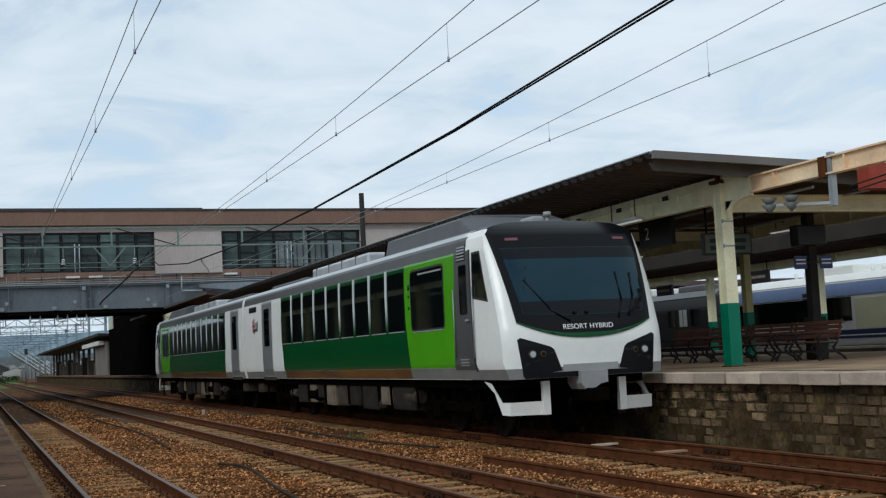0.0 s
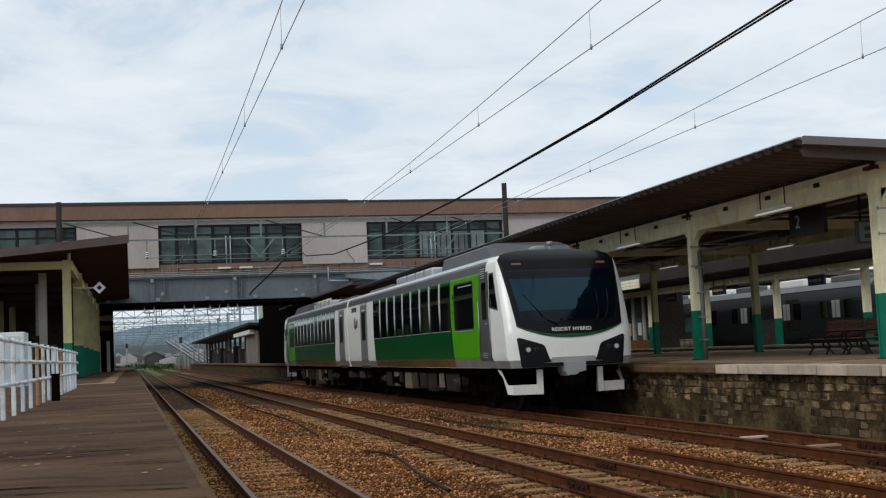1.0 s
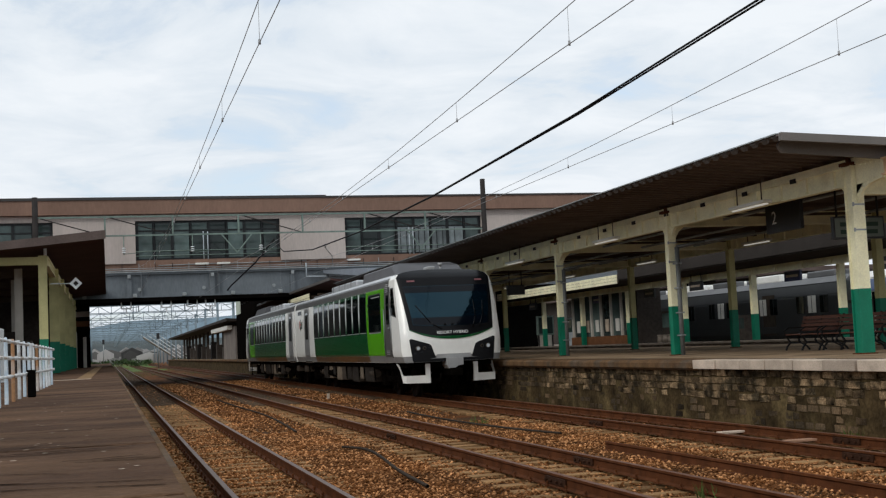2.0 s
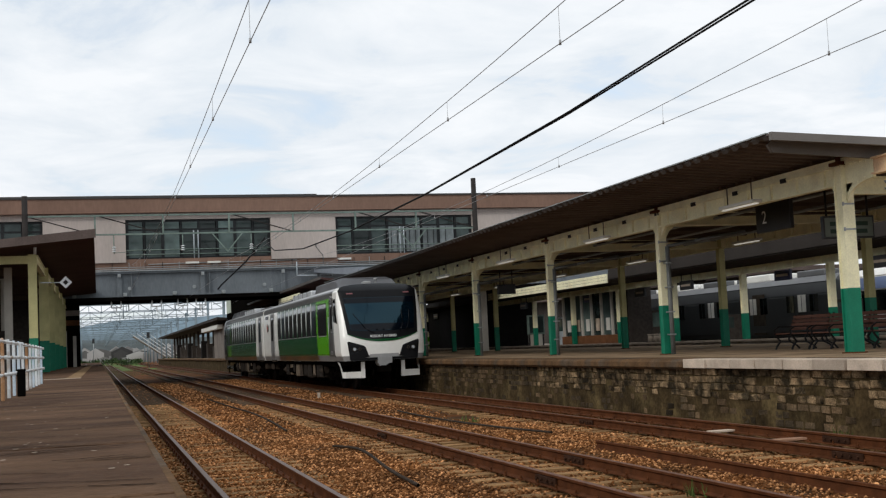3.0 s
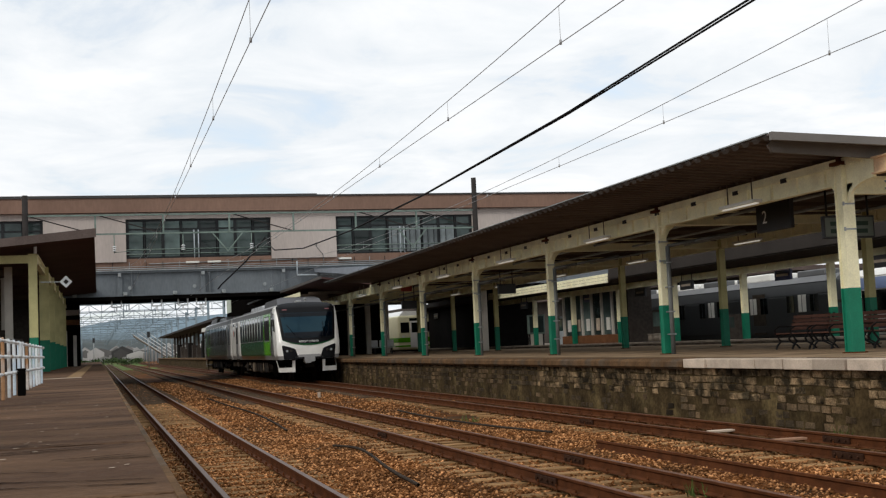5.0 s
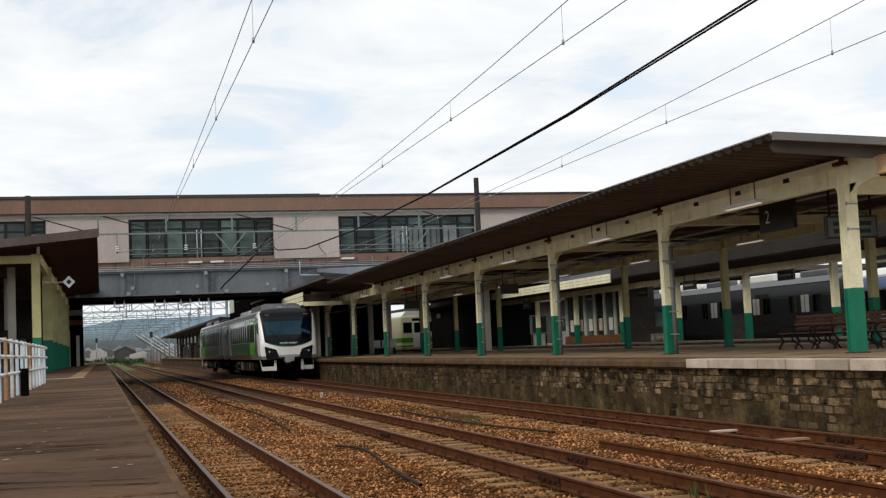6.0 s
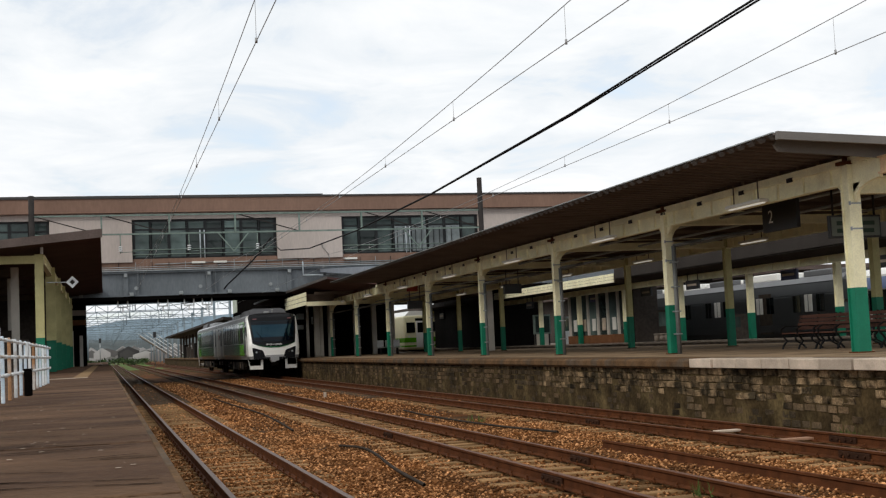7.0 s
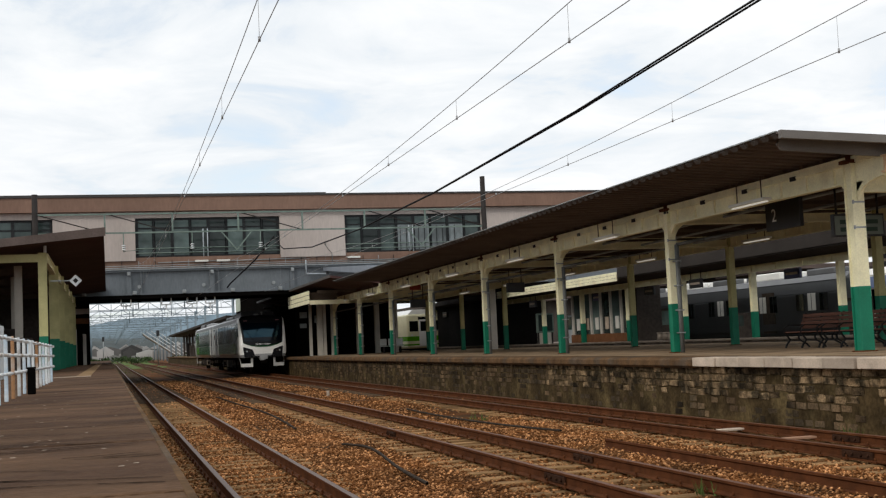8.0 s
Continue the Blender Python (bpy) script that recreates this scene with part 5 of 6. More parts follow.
def hw(z):
    """Half the body's width at height z."""
    pts = ((1.0, 1.37), (1.3, 1.452), (1.7, 1.46), (2.7, 1.46), (3.2, 1.445), (3.42, 1.41), (3.54, 1.32), (3.61, 1.14), (3.655, 0.85), (3.68, 0.45), (3.69, 0.0))
    for (a, wa), (b, wb) in zip(pts, pts[1:]):
        if z <= b:
            return wa + (wb - wa) * max(0.0, (z - a) / (b - a))
    return 0.0


def nose(x, z):
    """How far back the nose lies at x, z."""
    s = 0.0 if z < 1.55 else 0.20 * (z - 1.55) ** 2 / 0.4 if z < 1.95 else 0.08 + 0.27 * (z - 1.95) + 0.10 * (z - 1.95) ** 2
    if z > 3.4:
        s += 1.6 * (z - 3.4) ** 1.5
    return s + 0.07 * (x / 1.46) ** 2 + 0.17 * abs(x / 1.46) ** 9


BENDS = (1.1, 1.2, 1.3, 1.42, 1.55, 1.7, 2.7, 3.2, 3.42)


def patch(name, poly, place, off, material, parent, step=0.14, label=""):
    """A thin shaped panel: a flat outline (a, b), cut fine, laid onto a curved surface by place(a, b, off)."""
    bm = B()
    f = bm.faces.new([bm.verts.new((a, b, 0)) for a, b in poly])
    bmesh.ops.triangulate(bm, faces=[f])
    for axis in (0, 1):
        lo, hi = min(p[axis] for p in poly), max(p[axis] for p in poly)
        k = 1
        while lo + k * step < hi:
            co, no = [0, 0, 0], [0, 0, 0]
            co[axis], no[axis] = lo + k * step, 1
            bmesh.ops.bisect_plane(bm, geom=bm.verts[:] + bm.edges[:] + bm.faces[:], plane_co=co, plane_no=no)
            k += 1
    for z in BENDS:
        bmesh.ops.bisect_plane(bm, geom=bm.verts[:] + bm.edges[:] + bm.faces[:], plane_co=(0, z, 0), plane_no=(0, 1, 0))
    flat = {v: v.co.copy() for v in bm.verts}
    rim = [e for e in bm.edges if len(e.link_faces) == 1]
    back = {}
    for e in rim:
        for v in e.verts:
            if v not in back:
                back[v] = bm.verts.new(place(flat[v].x, flat[v].y, -0.012))
    for v, c in flat.items():
        v.co = place(c.x, c.y, off)
    for e in rim:
        a, b = e.verts
        bm.faces.new((a, b, back[b], back[a]))
    for q in bm.faces:
        q.smooth = len(q.verts) == 3 and step < 0.3
    return part(name, bm, material, parent, label)


def on_nose(x, z, off):
    return Vector((x, nose(x, z) - off, z + (off * 0.4 if z > 1.95 else 0)))


def on_side(s):
    def place(y, z, off):
        return Vector((s * (hw(z) + off), y, z))
    return place


def rect(y0, y1, z0, z1, r=0.0):
    if not r:
        return [(y0, z0), (y1, z0), (y1, z1), (y0, z1)]
    out = []
    for cy, cz, a0 in ((y1 - r, z0 + r, -90), (y1 - r, z1 - r, 0), (y0 + r, z1 - r, 90), (y0 + r, z0 + r, 180)):
        out += [(cy + r * math.cos(radians(a0 + t)), cz + r * math.sin(radians(a0 + t))) for t in (0, 45, 90)]
    return out


def body_shell(parent):
    zs = [1.03, 1.1, 1.2, 1.3, 1.42, 1.55, 1.62, 1.7, 1.78, 1.86, 1.95] + [1.95 + 0.125 * k for k in range(1, 7)] + [2.8, 2.9, 3.0, 3.1, 3.2, 3.28, 3.35, 3.40, 3.42, 3.45, 3.48, 3.51, 3.54, 3.565, 3.59, 3.61, 3.635, 3.655, 3.67, 3.68, 3.686]
    us = [math.sin(math.pi / 2 * (-1 + 2 * k / 64)) for k in range(65)]
    verts, faces = [], []
    for z in zs:
        w = hw(z)
        ring = [(-w, LEN, z), (-w, 1.75, z)] + [(u * w, nose(u * w, z), z) for u in us] + [(w, 1.75, z), (w, LEN, z)]
        verts += ring
    n = len(us) + 4
    for j in range(len(zs) - 1):
        for k in range(n - 1):
            a = j * n + k
            faces.append((a, a + 1, a + n + 1, a + n))
    faces.append(tuple(range(n))[::-1])
    faces.append(tuple(j * n for j in range(len(zs))) + tuple(j * n + n - 1 for j in range(len(zs) - 1, -1, -1)))
    top = (len(zs) - 1) * n
    faces.append(tuple(range(top, top + n)))
    b = raw("body", verts, faces, ("car_white", "car_black", "car_roof", "car_silver", "car_sill"), parent, "glossy white body shell with a raked nose", smooth=True)
    for p in b.data.polygons:
        if p.center.z > 3.55 and p.center.y < 1.75:
            p.material_index = 1
        elif p.center.z > 3.47 and p.center.y > 1.75:
            p.material_index = 3 if p.center.z < 3.645 else 2
        elif p.center.z < 1.21 and p.center.y < 1.9:
            p.material_index = 4
    m = b.modifiers.new("edges", "EDGE_SPLIT")
    m.split_angle = radians(40)
    return b


def build_car(name, label, windows_to, door, lit):
    c = thing(name, label, "train", group="cars of the train")
    body_shell(c)
    # front
    arc = [(-1.22 + 2.44 * k / 20, 1.655 + 0.27 * abs(-1 + 2 * k / 20) ** 2.2) for k in range(21)]
    tops = [(1.375, 3.44), (1.28, 3.55), (1.08, 3.615), (0.6, 3.66), (0, 3.675), (-0.6, 3.66), (-1.08, 3.615), (-1.28, 3.55), (-1.375, 3.44)]
    patch("front_mask", arc + tops, on_nose, 0.014, "car_black", c, 0.06, "gloss black surround of the windscreen")
    glassy = [(-1.10, 2.06), (-0.5, 2.02), (0.5, 2.02), (1.10, 2.06), (1.25, 3.17), (-1.25, 3.17)]
    patch("windscreen", glassy, on_nose, 0.020, "screen", c, 0.08, "large raked windscreen with bluish reflections")
    # bands at top and foot put the reflection's fade onto the glass
    patch("shade_band", [(-1.225, 2.98), (1.225, 2.98), (1.245, 3.16), (-1.245, 3.16)], on_nose, 0.023, "tinted", c, 0.08, "dark band in place of the reflection fading at the windscreen top")
    patch("dash_band", [(-1.09, 2.07), (-0.5, 2.03), (0.5, 2.03), (1.09, 2.07), (1.115, 2.26), (-1.115, 2.26)], on_nose, 0.023, "tinted", c, 0.08, "dark strip on the glass for the dashboard and the fading reflection")
    for x in (-0.2, 0.02):
        bm = B()
        box(bm, x - 0.03, x + 0.03, nose(x, 2.05) - 0.06, nose(x, 2.05) - 0.02, 2.05, 2.09, bevel=0.008)
        part("washer_jet", bm, "car_black", c)
    high = [(x, z + 0.085 * (1 - 0.75 * abs(x / 1.22))) for x, z in arc]
    patch("green_line", arc + high[::-1], on_nose, 0.019, "car_green", c, 0.2, "thin green line under the windscreen")
    for s in (-1, 1):
        hl = [(s * x, z) for x, z in ((1.19, 1.18), (1.25, 1.66), (1.20, 1.69), (0.70, 1.53), (0.64, 1.48), (0.52, 1.14), (1.18, 1.06))]
        h = patch("headlight_housing", hl, on_nose, 0.006, "car_black", c, 0.12, "black angular headlight housing")
        for x, r, m in ((1.02, 0.050, "head_lens"), (0.84, 0.030, "car_black")):
            bm = B()
            z = 1.42
            y = nose(x, z)
            tube(bm, (s * x, y - 0.035, z), (s * x, y + 0.03, z), r, 16)
            part("lamp", bm, m, h)
            bm = B()
            tube(bm, (s * x, y - 0.025, z), (s * x, y + 0.03, z), r + 0.02, 16)
            part("lamp_ring", bm, "under_pale", h)
        patch("tail_lamp", rect(s * 1.0 - 0.11, s * 1.0 + 0.11, 3.30, 3.345), on_nose, 0.024, "tail_red" if lit else "logo_red", c, 0.2, "red tail lamp behind the windscreen top")
    patch("grey_band", rect(-0.50, 0.50, 1.12, 1.235), on_nose, 0.004, "car_lgrey", c, 0.12)
    patch("lower_recess", rect(-1.16, 1.16, 1.035, 1.118), on_nose, 0.005, "car_black", c, 0.2)
    t = text("front_lettering", "RESORT HYBRID", 0.118, c, pose(-0.47, nose(0, 1.85) - 0.05, 1.80, 90 - 14, 0, 0))
    t.scale = (1.06, 1, 1)
    # wipers
    for pts in (((-0.98, 2.62), (-0.62, 2.12), (-0.30, 1.93)), ((0.60, 1.95), (0.72, 2.25), (0.72, 2.72)), ((0.80, 1.97), (0.95, 2.3), (1.0, 2.70))):
        bm = B()
        for a, b in zip(pts, pts[1:]):
            tube(bm, on_nose(a[0], a[1], 0.03), on_nose(b[0], b[1], 0.03), 0.014, 6)
        part("wiper", bm, "car_black", c)
    # snow plough skirts and coupler
    for s in (-1, 1):
        bm = B()
        outline = [((1.40, 1.15), 1.0, 0.97), ((1.36, 0.55), 0.66, 0.46), ((1.30, 0.36), 0.66, 0.45), ((0.66, 0.28), 0.66, 0.44)]
        top = [bm.verts.new((s * p[0][0], p[0][1], p[1])) for p in outline]
        bot = [bm.verts.new((s * p[0][0], p[0][1] + (0.02 if i else -0.28), p[2])) for i, p in enumerate(outline)]
        for k in range(3):
            bm.faces.new((top[k], top[k + 1], bot[k + 1], bot[k]))
        ret = bmesh.ops.extrude_face_region(bm, geom=bm.faces[:])
        for v in [g for g in ret["geom"] if isinstance(g, bmesh.types.BMVert)]:
            v.co += Vector((-s * 0.03, 0.05, 0))
        box(bm, s * 0.70 - 0.065, s * 0.70 + 0.065, 0.26, 0.33, 0.44, 0.98)
        bmesh.ops.recalc_face_normals(bm, faces=bm.faces[:])
        part("snow_plough", bm, "car_white", c, "white angled snow plough under the nose")
        bm = B()
        for z in (0.25, 0.55, 0.85):
            box(bm, s * 1.32 - 0.08, s * 1.32 + 0.08, 1.62, 1.95, z, z + 0.025)
        for y in (1.62, 1.93):
            box(bm, s * 1.32 - 0.015, s * 1.32 + 0.015, y, y + 0.02, 0.25, 1.03)
        part("cab_step", bm, "under", c)
    bm = B()
    prism(bm, [(-0.24, 1.12), (0.24, 1.12), (0.24, 0.92), (0.10, 0.90), (-0.06, 0.80), (-0.16, 0.80), (-0.24, 0.92)], -0.10, 0.4)
    part("coupler_cover", bm, "car_lgrey", c, "pale grey coupler cover")
    bm = B()
    box(bm, -0.18, 0.18, -0.25, 0.6, 0.62, 0.84, bevel=0.03)
    tube(bm, (-0.4, 0.0, 0.7), (-0.4, 0.1, 0.45), 0.03, 8)
    tube(bm, (0.4, 0.0, 0.7), (0.4, 0.1, 0.45), 0.03, 8)
    part("coupler", bm, "under", c)
    # sides
    for s in (-1, 1):
        on = on_side(s)
        patch("upper_band", rect(1.62, LEN - 0.02, 3.24, 3.48), on, 0.004, "car_dgrey", c, 2.2, "dark grey band above the windows")
        # the middle stretch of sill carries the painted ballast reflection
        for ya, yb, m in ((1.3, 4.70, "car_sill"), (4.70, windows_to - 0.12, "car_rust"), (windows_to - 0.12, LEN - 0.02, "car_sill")):
            patch("sill_band", rect(ya, yb, 1.04, 1.235), on, 0.004, m, c, 2.2, "sill band coloured brown like reflected ballast" if m == "car_rust" else "grey sill band")
        g0, w0 = 4.78, windows_to
        lean = [(g0 - 0.2, 1.24), (w0 - 0.10, 1.24), (w0 - 0.05, 1.7), (w0 + 0.06, 2.1), (w0 + 0.06, 3.235), (g0 - 0.05, 3.235)]
        patch("dark_green_panel", lean, on, 0.005, "car_green", c, 0.5, "dark green flank")
        patch("lime_panel", [(2.30, 1.24), (4.62, 1.24), (4.72, 1.8), (g0 + 0.01, 2.2), (g0 + 0.01, 3.235), (2.12, 3.235), (2.12, 2.0)], on, 0.006, "car_lime", c, 0.5, "bright lime green panel")
        patch("wide_window_seal", rect(2.66, 4.46, 1.94, 3.12, 0.10), on, 0.010, "seal", c, 0.6, "black rubber window seal")
        patch("wide_window", rect(2.70, 4.42, 1.98, 3.08, 0.08), on, 0.013, "car_glass", c, 0.6)
        patch("wide_window_sill", rect(2.75, 4.37, 1.925, 1.945), on, 0.018, "car_lgrey", c, 0.6)
        patch("blind", rect(2.75, 4.0, 3.0, 3.03), on, 0.016, "car_lgrey", c, 0.6, "pale blind edge behind the glass")
        for z in (2.40, 2.62):
            bm = B()
            tube(bm, (s * 1.455, 4.55, z), (s * 1.475, 4.55, z), 0.03, 10)
            part("door_button", bm, "car_black", c)
        patch("speaker_grille", rect(4.5, 4.6, 2.75, 2.86), on, 0.010, "car_black", c)
        n = int(round((w0 - g0) / 1.15))
        st = (w0 - g0) / n
        for k in range(n):
            a = g0 + k * st
            w = patch("side_window", rect(a + 0.06, a + st - 0.06, 1.97, 3.13, 0.05), on, 0.010, "car_glass", c, 0.7)
            patch("window_sill", rect(a + 0.10, a + st - 0.10, 1.955, 1.975), on, 0.016, "car_lgrey", w, 0.7)
            if k:
                patch("pillar", rect(a - 0.055, a + 0.055, 2.0, 3.22), on, 0.022, "pillar_paint", c, 0.7, "window pillar, white fading into green")
        # cab door, passenger door
        patch("cab_door", [(1.36, 1.20), (2.32, 1.20), (2.14, 2.0), (2.14, 3.235), (1.45, 3.235)], on, 0.008, "car_dgrey", c, 0.5, "dark grey cab door")
        patch("cab_door_window", rect(1.58, 1.92, 2.15, 3.0, 0.04), on, 0.013, "car_glass", c, 0.6)
        v = patch("vent", rect(1.62, 2.02, 3.07, 3.36), on, 0.012, "car_black", c)
        for k in range(5):
            patch("louvre", rect(1.64, 2.0, 3.09 + 0.053 * k, 3.115 + 0.053 * k), on, 0.020, "car_lgrey", v)
        for y in (1.30, 2.16):
            bm = B()
            tube(bm, (s * 1.49, y, 1.4), (s * 1.49, y, 2.6), 0.014, 6)
            part("grab_rail", bm, "galv", c)
        patch("cab_door_seal", [(1.33, 1.17), (1.39, 1.17), (1.47, 3.24), (1.42, 3.24)], on, 0.010, "seal", c, 0.5)
        bm = B()
        box(bm, min(s * 1.47, s * 1.51), max(s * 1.47, s * 1.51), 1.50, 1.62, 2.02, 2.06, bevel=0.008)
        part("cab_door_handle", bm, "galv", c, "bright door handle")
        for z in (1.27, 1.32, 1.37):
            patch("door_louvre", rect(1.62, 2.0, z, z + 0.02), on, 0.014, "car_lgrey", c, 0.5)
        patch("cab_window_seal", [(1.34, 2.40), (0.69, 2.31), (0.99, 3.18), (1.34, 3.18)], on, 0.005, "seal", c, 0.6)
        patch("cab_side_window", [(1.30, 2.44), (0.74, 2.36), (1.02, 3.14), (1.30, 3.14)], on, 0.008, "car_glass", c, 0.6, "angled cab side window")
        d0, d1 = door
        patch("door_surround", rect(d0 - 0.06, d1 + 0.06, 1.06, 3.22), on, 0.007, "car_lgrey", c, 0.6)
        d = patch("passenger_door", rect(d0, d1, 1.12, 3.16), on, 0.011, "car_grey", c, 0.6, "dark grey passenger door")
        patch("door_window", rect(d0 + 0.25, d1 - 0.25, 1.95, 3.02, 0.05), on, 0.016, "car_glass", d, 0.6)
        patch("door_step", rect(d0 - 0.1, d1 + 0.1, 0.99, 1.08), on, 0.05, "under_pale", d)
        if windows_to < 16:
            for k, (y0, y1, z0, z1, m) in enumerate(((18.05, 18.6, 2.42, 2.5, "logo_dark"), (18.0, 18.12, 2.5, 2.72, "logo_dark"), (18.2, 18.3, 2.48, 2.68, "logo_dark"), (18.4, 18.72, 2.56, 2.64, "logo_red"), (18.45, 18.55, 2.36, 2.8, "logo_dark"), (18.62, 18.72, 2.4, 2.75, "logo_red"))):
                patch("side_logo_bar", rect(y0, y1, z0, z1), on, 0.007, m, c)
            patch("destination_panel", rect(18.2, 19.2, 3.0, 3.16), on, 0.008, "car_black", c)
    # roof equipment
    bm = B()
    prof = [(-1.12, 3.52), (-1.04, 3.92), (-0.8, 4.0), (0.8, 4.0), (1.04, 3.92), (1.12, 3.52)]
    prism(bm, prof, 1.9, 6.9)
    for v in bm.verts:
        if v.co.y < 3 and v.co.z > 3.6:
            v.co.y += 0.9
    bmesh.ops.bevel(bm, geom=bm.edges[:], offset=0.02, segments=1, affect="EDGES")
    part("roof_fairing", bm, "car_roof", c, "grey battery housing along the roof")
    bm = B()
    box(bm, -1.0, 1.0, 8.5, 13.3, 3.55, 3.86, bevel=0.06)
    part("roof_cooler", bm, "car_silver", c, "bright sheet-metal cooler on the roof")
    for k in range(4):
        bm = B()
        box(bm, -1.008, 1.008, 9.4 + 1.15 * k, 9.43 + 1.15 * k, 3.56, 3.868)
        part("cooler_rib", bm, "car_roof", c)
    bm = B()
    tube(bm, (-0.75, 7.25, 3.6), (-0.75, 7.25, 3.86), 0.26, 18, 0.22)
    part("exhaust_cowl", bm, "under", c, "dark round exhaust cowl")
    bm = B()
    box(bm, -0.85, 0.85, 14.6, 18.6, 3.55, 3.76, bevel=0.05)
    part("rear_housing", bm, "car_roof", c)
    for k in range(3):
        bm = B()
        tube(bm, (0, 9.4 + 1.4 * k, 3.86), (0, 9.4 + 1.4 * k, 3.90), 0.45, 20)
        part("fan_guard", bm, "under_pale", c)
    for s in (-1, 1):
        bm = B()
        box(bm, s * 1.18 - 0.015, s * 1.18 + 0.015, 2.0, LEN - 0.3, 3.53, 3.60)
        part("roof_gutter", bm, "car_lgrey", c)
    bm = B()
    box(bm, -0.35, -0.1, 1.2, 1.7, 3.6, 3.78, bevel=0.04)
    part("horn", bm, "car_lgrey", c)
    bm = B()
    tube(bm, (0.15, 1.6, 3.62), (0.15, 1.6, 3.86), 0.03, 8)
    tube(bm, (0.15, 1.6, 3.82), (0.15, 1.6, 3.90), 0.07, 10)
    part("aerial", bm, "car_lgrey", c)
    # underframe; its near-black colour includes the shade below the car
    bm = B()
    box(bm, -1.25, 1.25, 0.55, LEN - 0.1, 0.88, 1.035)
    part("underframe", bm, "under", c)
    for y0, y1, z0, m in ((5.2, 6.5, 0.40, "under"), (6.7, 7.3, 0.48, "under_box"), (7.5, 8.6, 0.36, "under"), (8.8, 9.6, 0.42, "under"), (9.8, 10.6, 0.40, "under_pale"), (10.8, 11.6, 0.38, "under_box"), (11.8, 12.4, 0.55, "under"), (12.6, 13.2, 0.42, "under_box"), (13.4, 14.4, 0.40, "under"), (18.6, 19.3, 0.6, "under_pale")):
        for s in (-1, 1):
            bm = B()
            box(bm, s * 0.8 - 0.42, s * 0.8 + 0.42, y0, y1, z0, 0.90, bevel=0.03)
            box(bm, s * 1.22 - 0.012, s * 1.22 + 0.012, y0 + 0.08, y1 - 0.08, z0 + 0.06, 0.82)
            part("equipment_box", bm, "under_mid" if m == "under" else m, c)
    for y0, z0, z1, r, m in ((5.05, 0.55, 0.80, 0.13, "under_pale"), (7.4, 0.50, 0.50, 0.10, "under_pale"), (12.5, 0.62, 0.62, 0.16, "under"), (14.6, 0.55, 0.72, 0.11, "under_pale")):
        for s in (-1, 1):
            bm = B()
            tube(bm, (s * 1.12, y0, (z0 + z1) / 2), (s * 1.12, y0 + 0.7, (z0 + z1) / 2), r, 12)
            part("air_tank", bm, m, c)
    for s in (-1, 1):
        for y0 in (4.95, 6.58, 7.42, 9.68, 11.7, 13.3, 15.0, 17.9):
            bm = B()
            bar(bm, (s * 1.24, y0, 1.0), (s * 1.20, y0 + 0.05, 0.45), 0.035, 0.05)
            part("hanger_strap", bm, "under", c)
        bm = B()
        tube(bm, (s * 1.2, 4.7, 0.93), (s * 1.2, 15.2, 0.93), 0.025, 6)
        part("brake_pipe", bm, "under_pale", c)
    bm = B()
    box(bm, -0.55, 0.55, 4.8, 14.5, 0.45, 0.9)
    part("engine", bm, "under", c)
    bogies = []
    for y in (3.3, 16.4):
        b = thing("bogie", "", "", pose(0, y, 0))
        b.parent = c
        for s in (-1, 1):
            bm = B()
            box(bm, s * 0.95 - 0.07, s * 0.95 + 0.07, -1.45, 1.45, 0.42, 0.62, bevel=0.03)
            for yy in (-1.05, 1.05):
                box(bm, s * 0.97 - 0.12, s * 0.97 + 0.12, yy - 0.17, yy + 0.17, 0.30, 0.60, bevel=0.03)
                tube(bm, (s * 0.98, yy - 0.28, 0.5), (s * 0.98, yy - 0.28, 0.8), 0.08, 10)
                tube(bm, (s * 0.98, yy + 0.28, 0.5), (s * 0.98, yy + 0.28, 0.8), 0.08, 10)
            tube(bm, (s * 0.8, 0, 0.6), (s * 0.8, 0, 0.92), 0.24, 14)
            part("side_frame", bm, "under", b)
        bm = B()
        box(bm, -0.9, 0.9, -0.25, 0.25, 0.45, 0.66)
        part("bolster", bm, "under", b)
        for yy in (-1.05, 1.05):
            bm = B()
            tube(bm, (-0.85, 0, 0), (0.85, 0, 0), 0.075, 10)
            for s in (-1, 1):
                tube(bm, (s * 0.5, 0, 0), (s * 0.63, 0, 0), 0.43, 26)
                tube(bm, (s * 0.475, 0, 0), (s * 0.5, 0, 0), 0.455, 26)
                for k in range(4):
                    a = k * math.pi / 2
                    tube(bm, (s * 0.625, 0.27 * math.cos(a), 0.27 * math.sin(a)), (s * 0.645, 0.27 * math.cos(a), 0.27 * math.sin(a)), 0.05, 8)
            ws = part("wheelset", bm, "wheel", b, at=pose(0, yy, 0.43))
            bogies.append((ws, yy))
    # gangway at the inner end
    bm = B()
    for k in range(4):
        box(bm, -0.62, 0.62, LEN + 0.0 + 0.03 * k, LEN + 0.018 + 0.03 * k, 1.05, 3.2, bevel=0.006)
    part("gangway_bellows", bm, "under", c, "black gangway bellows between the cars")
    return c, bogies


front_car, front_wheels = build_car("railcar", "white and green railcar with dark windscreen and lime panel", 15.0, (16.25, 17.40), True)
rear_car, rear_wheels = build_car("railcar", "dark green railcar with white end panels coupled behind another", 17.1, (18.15, 19.3), False)


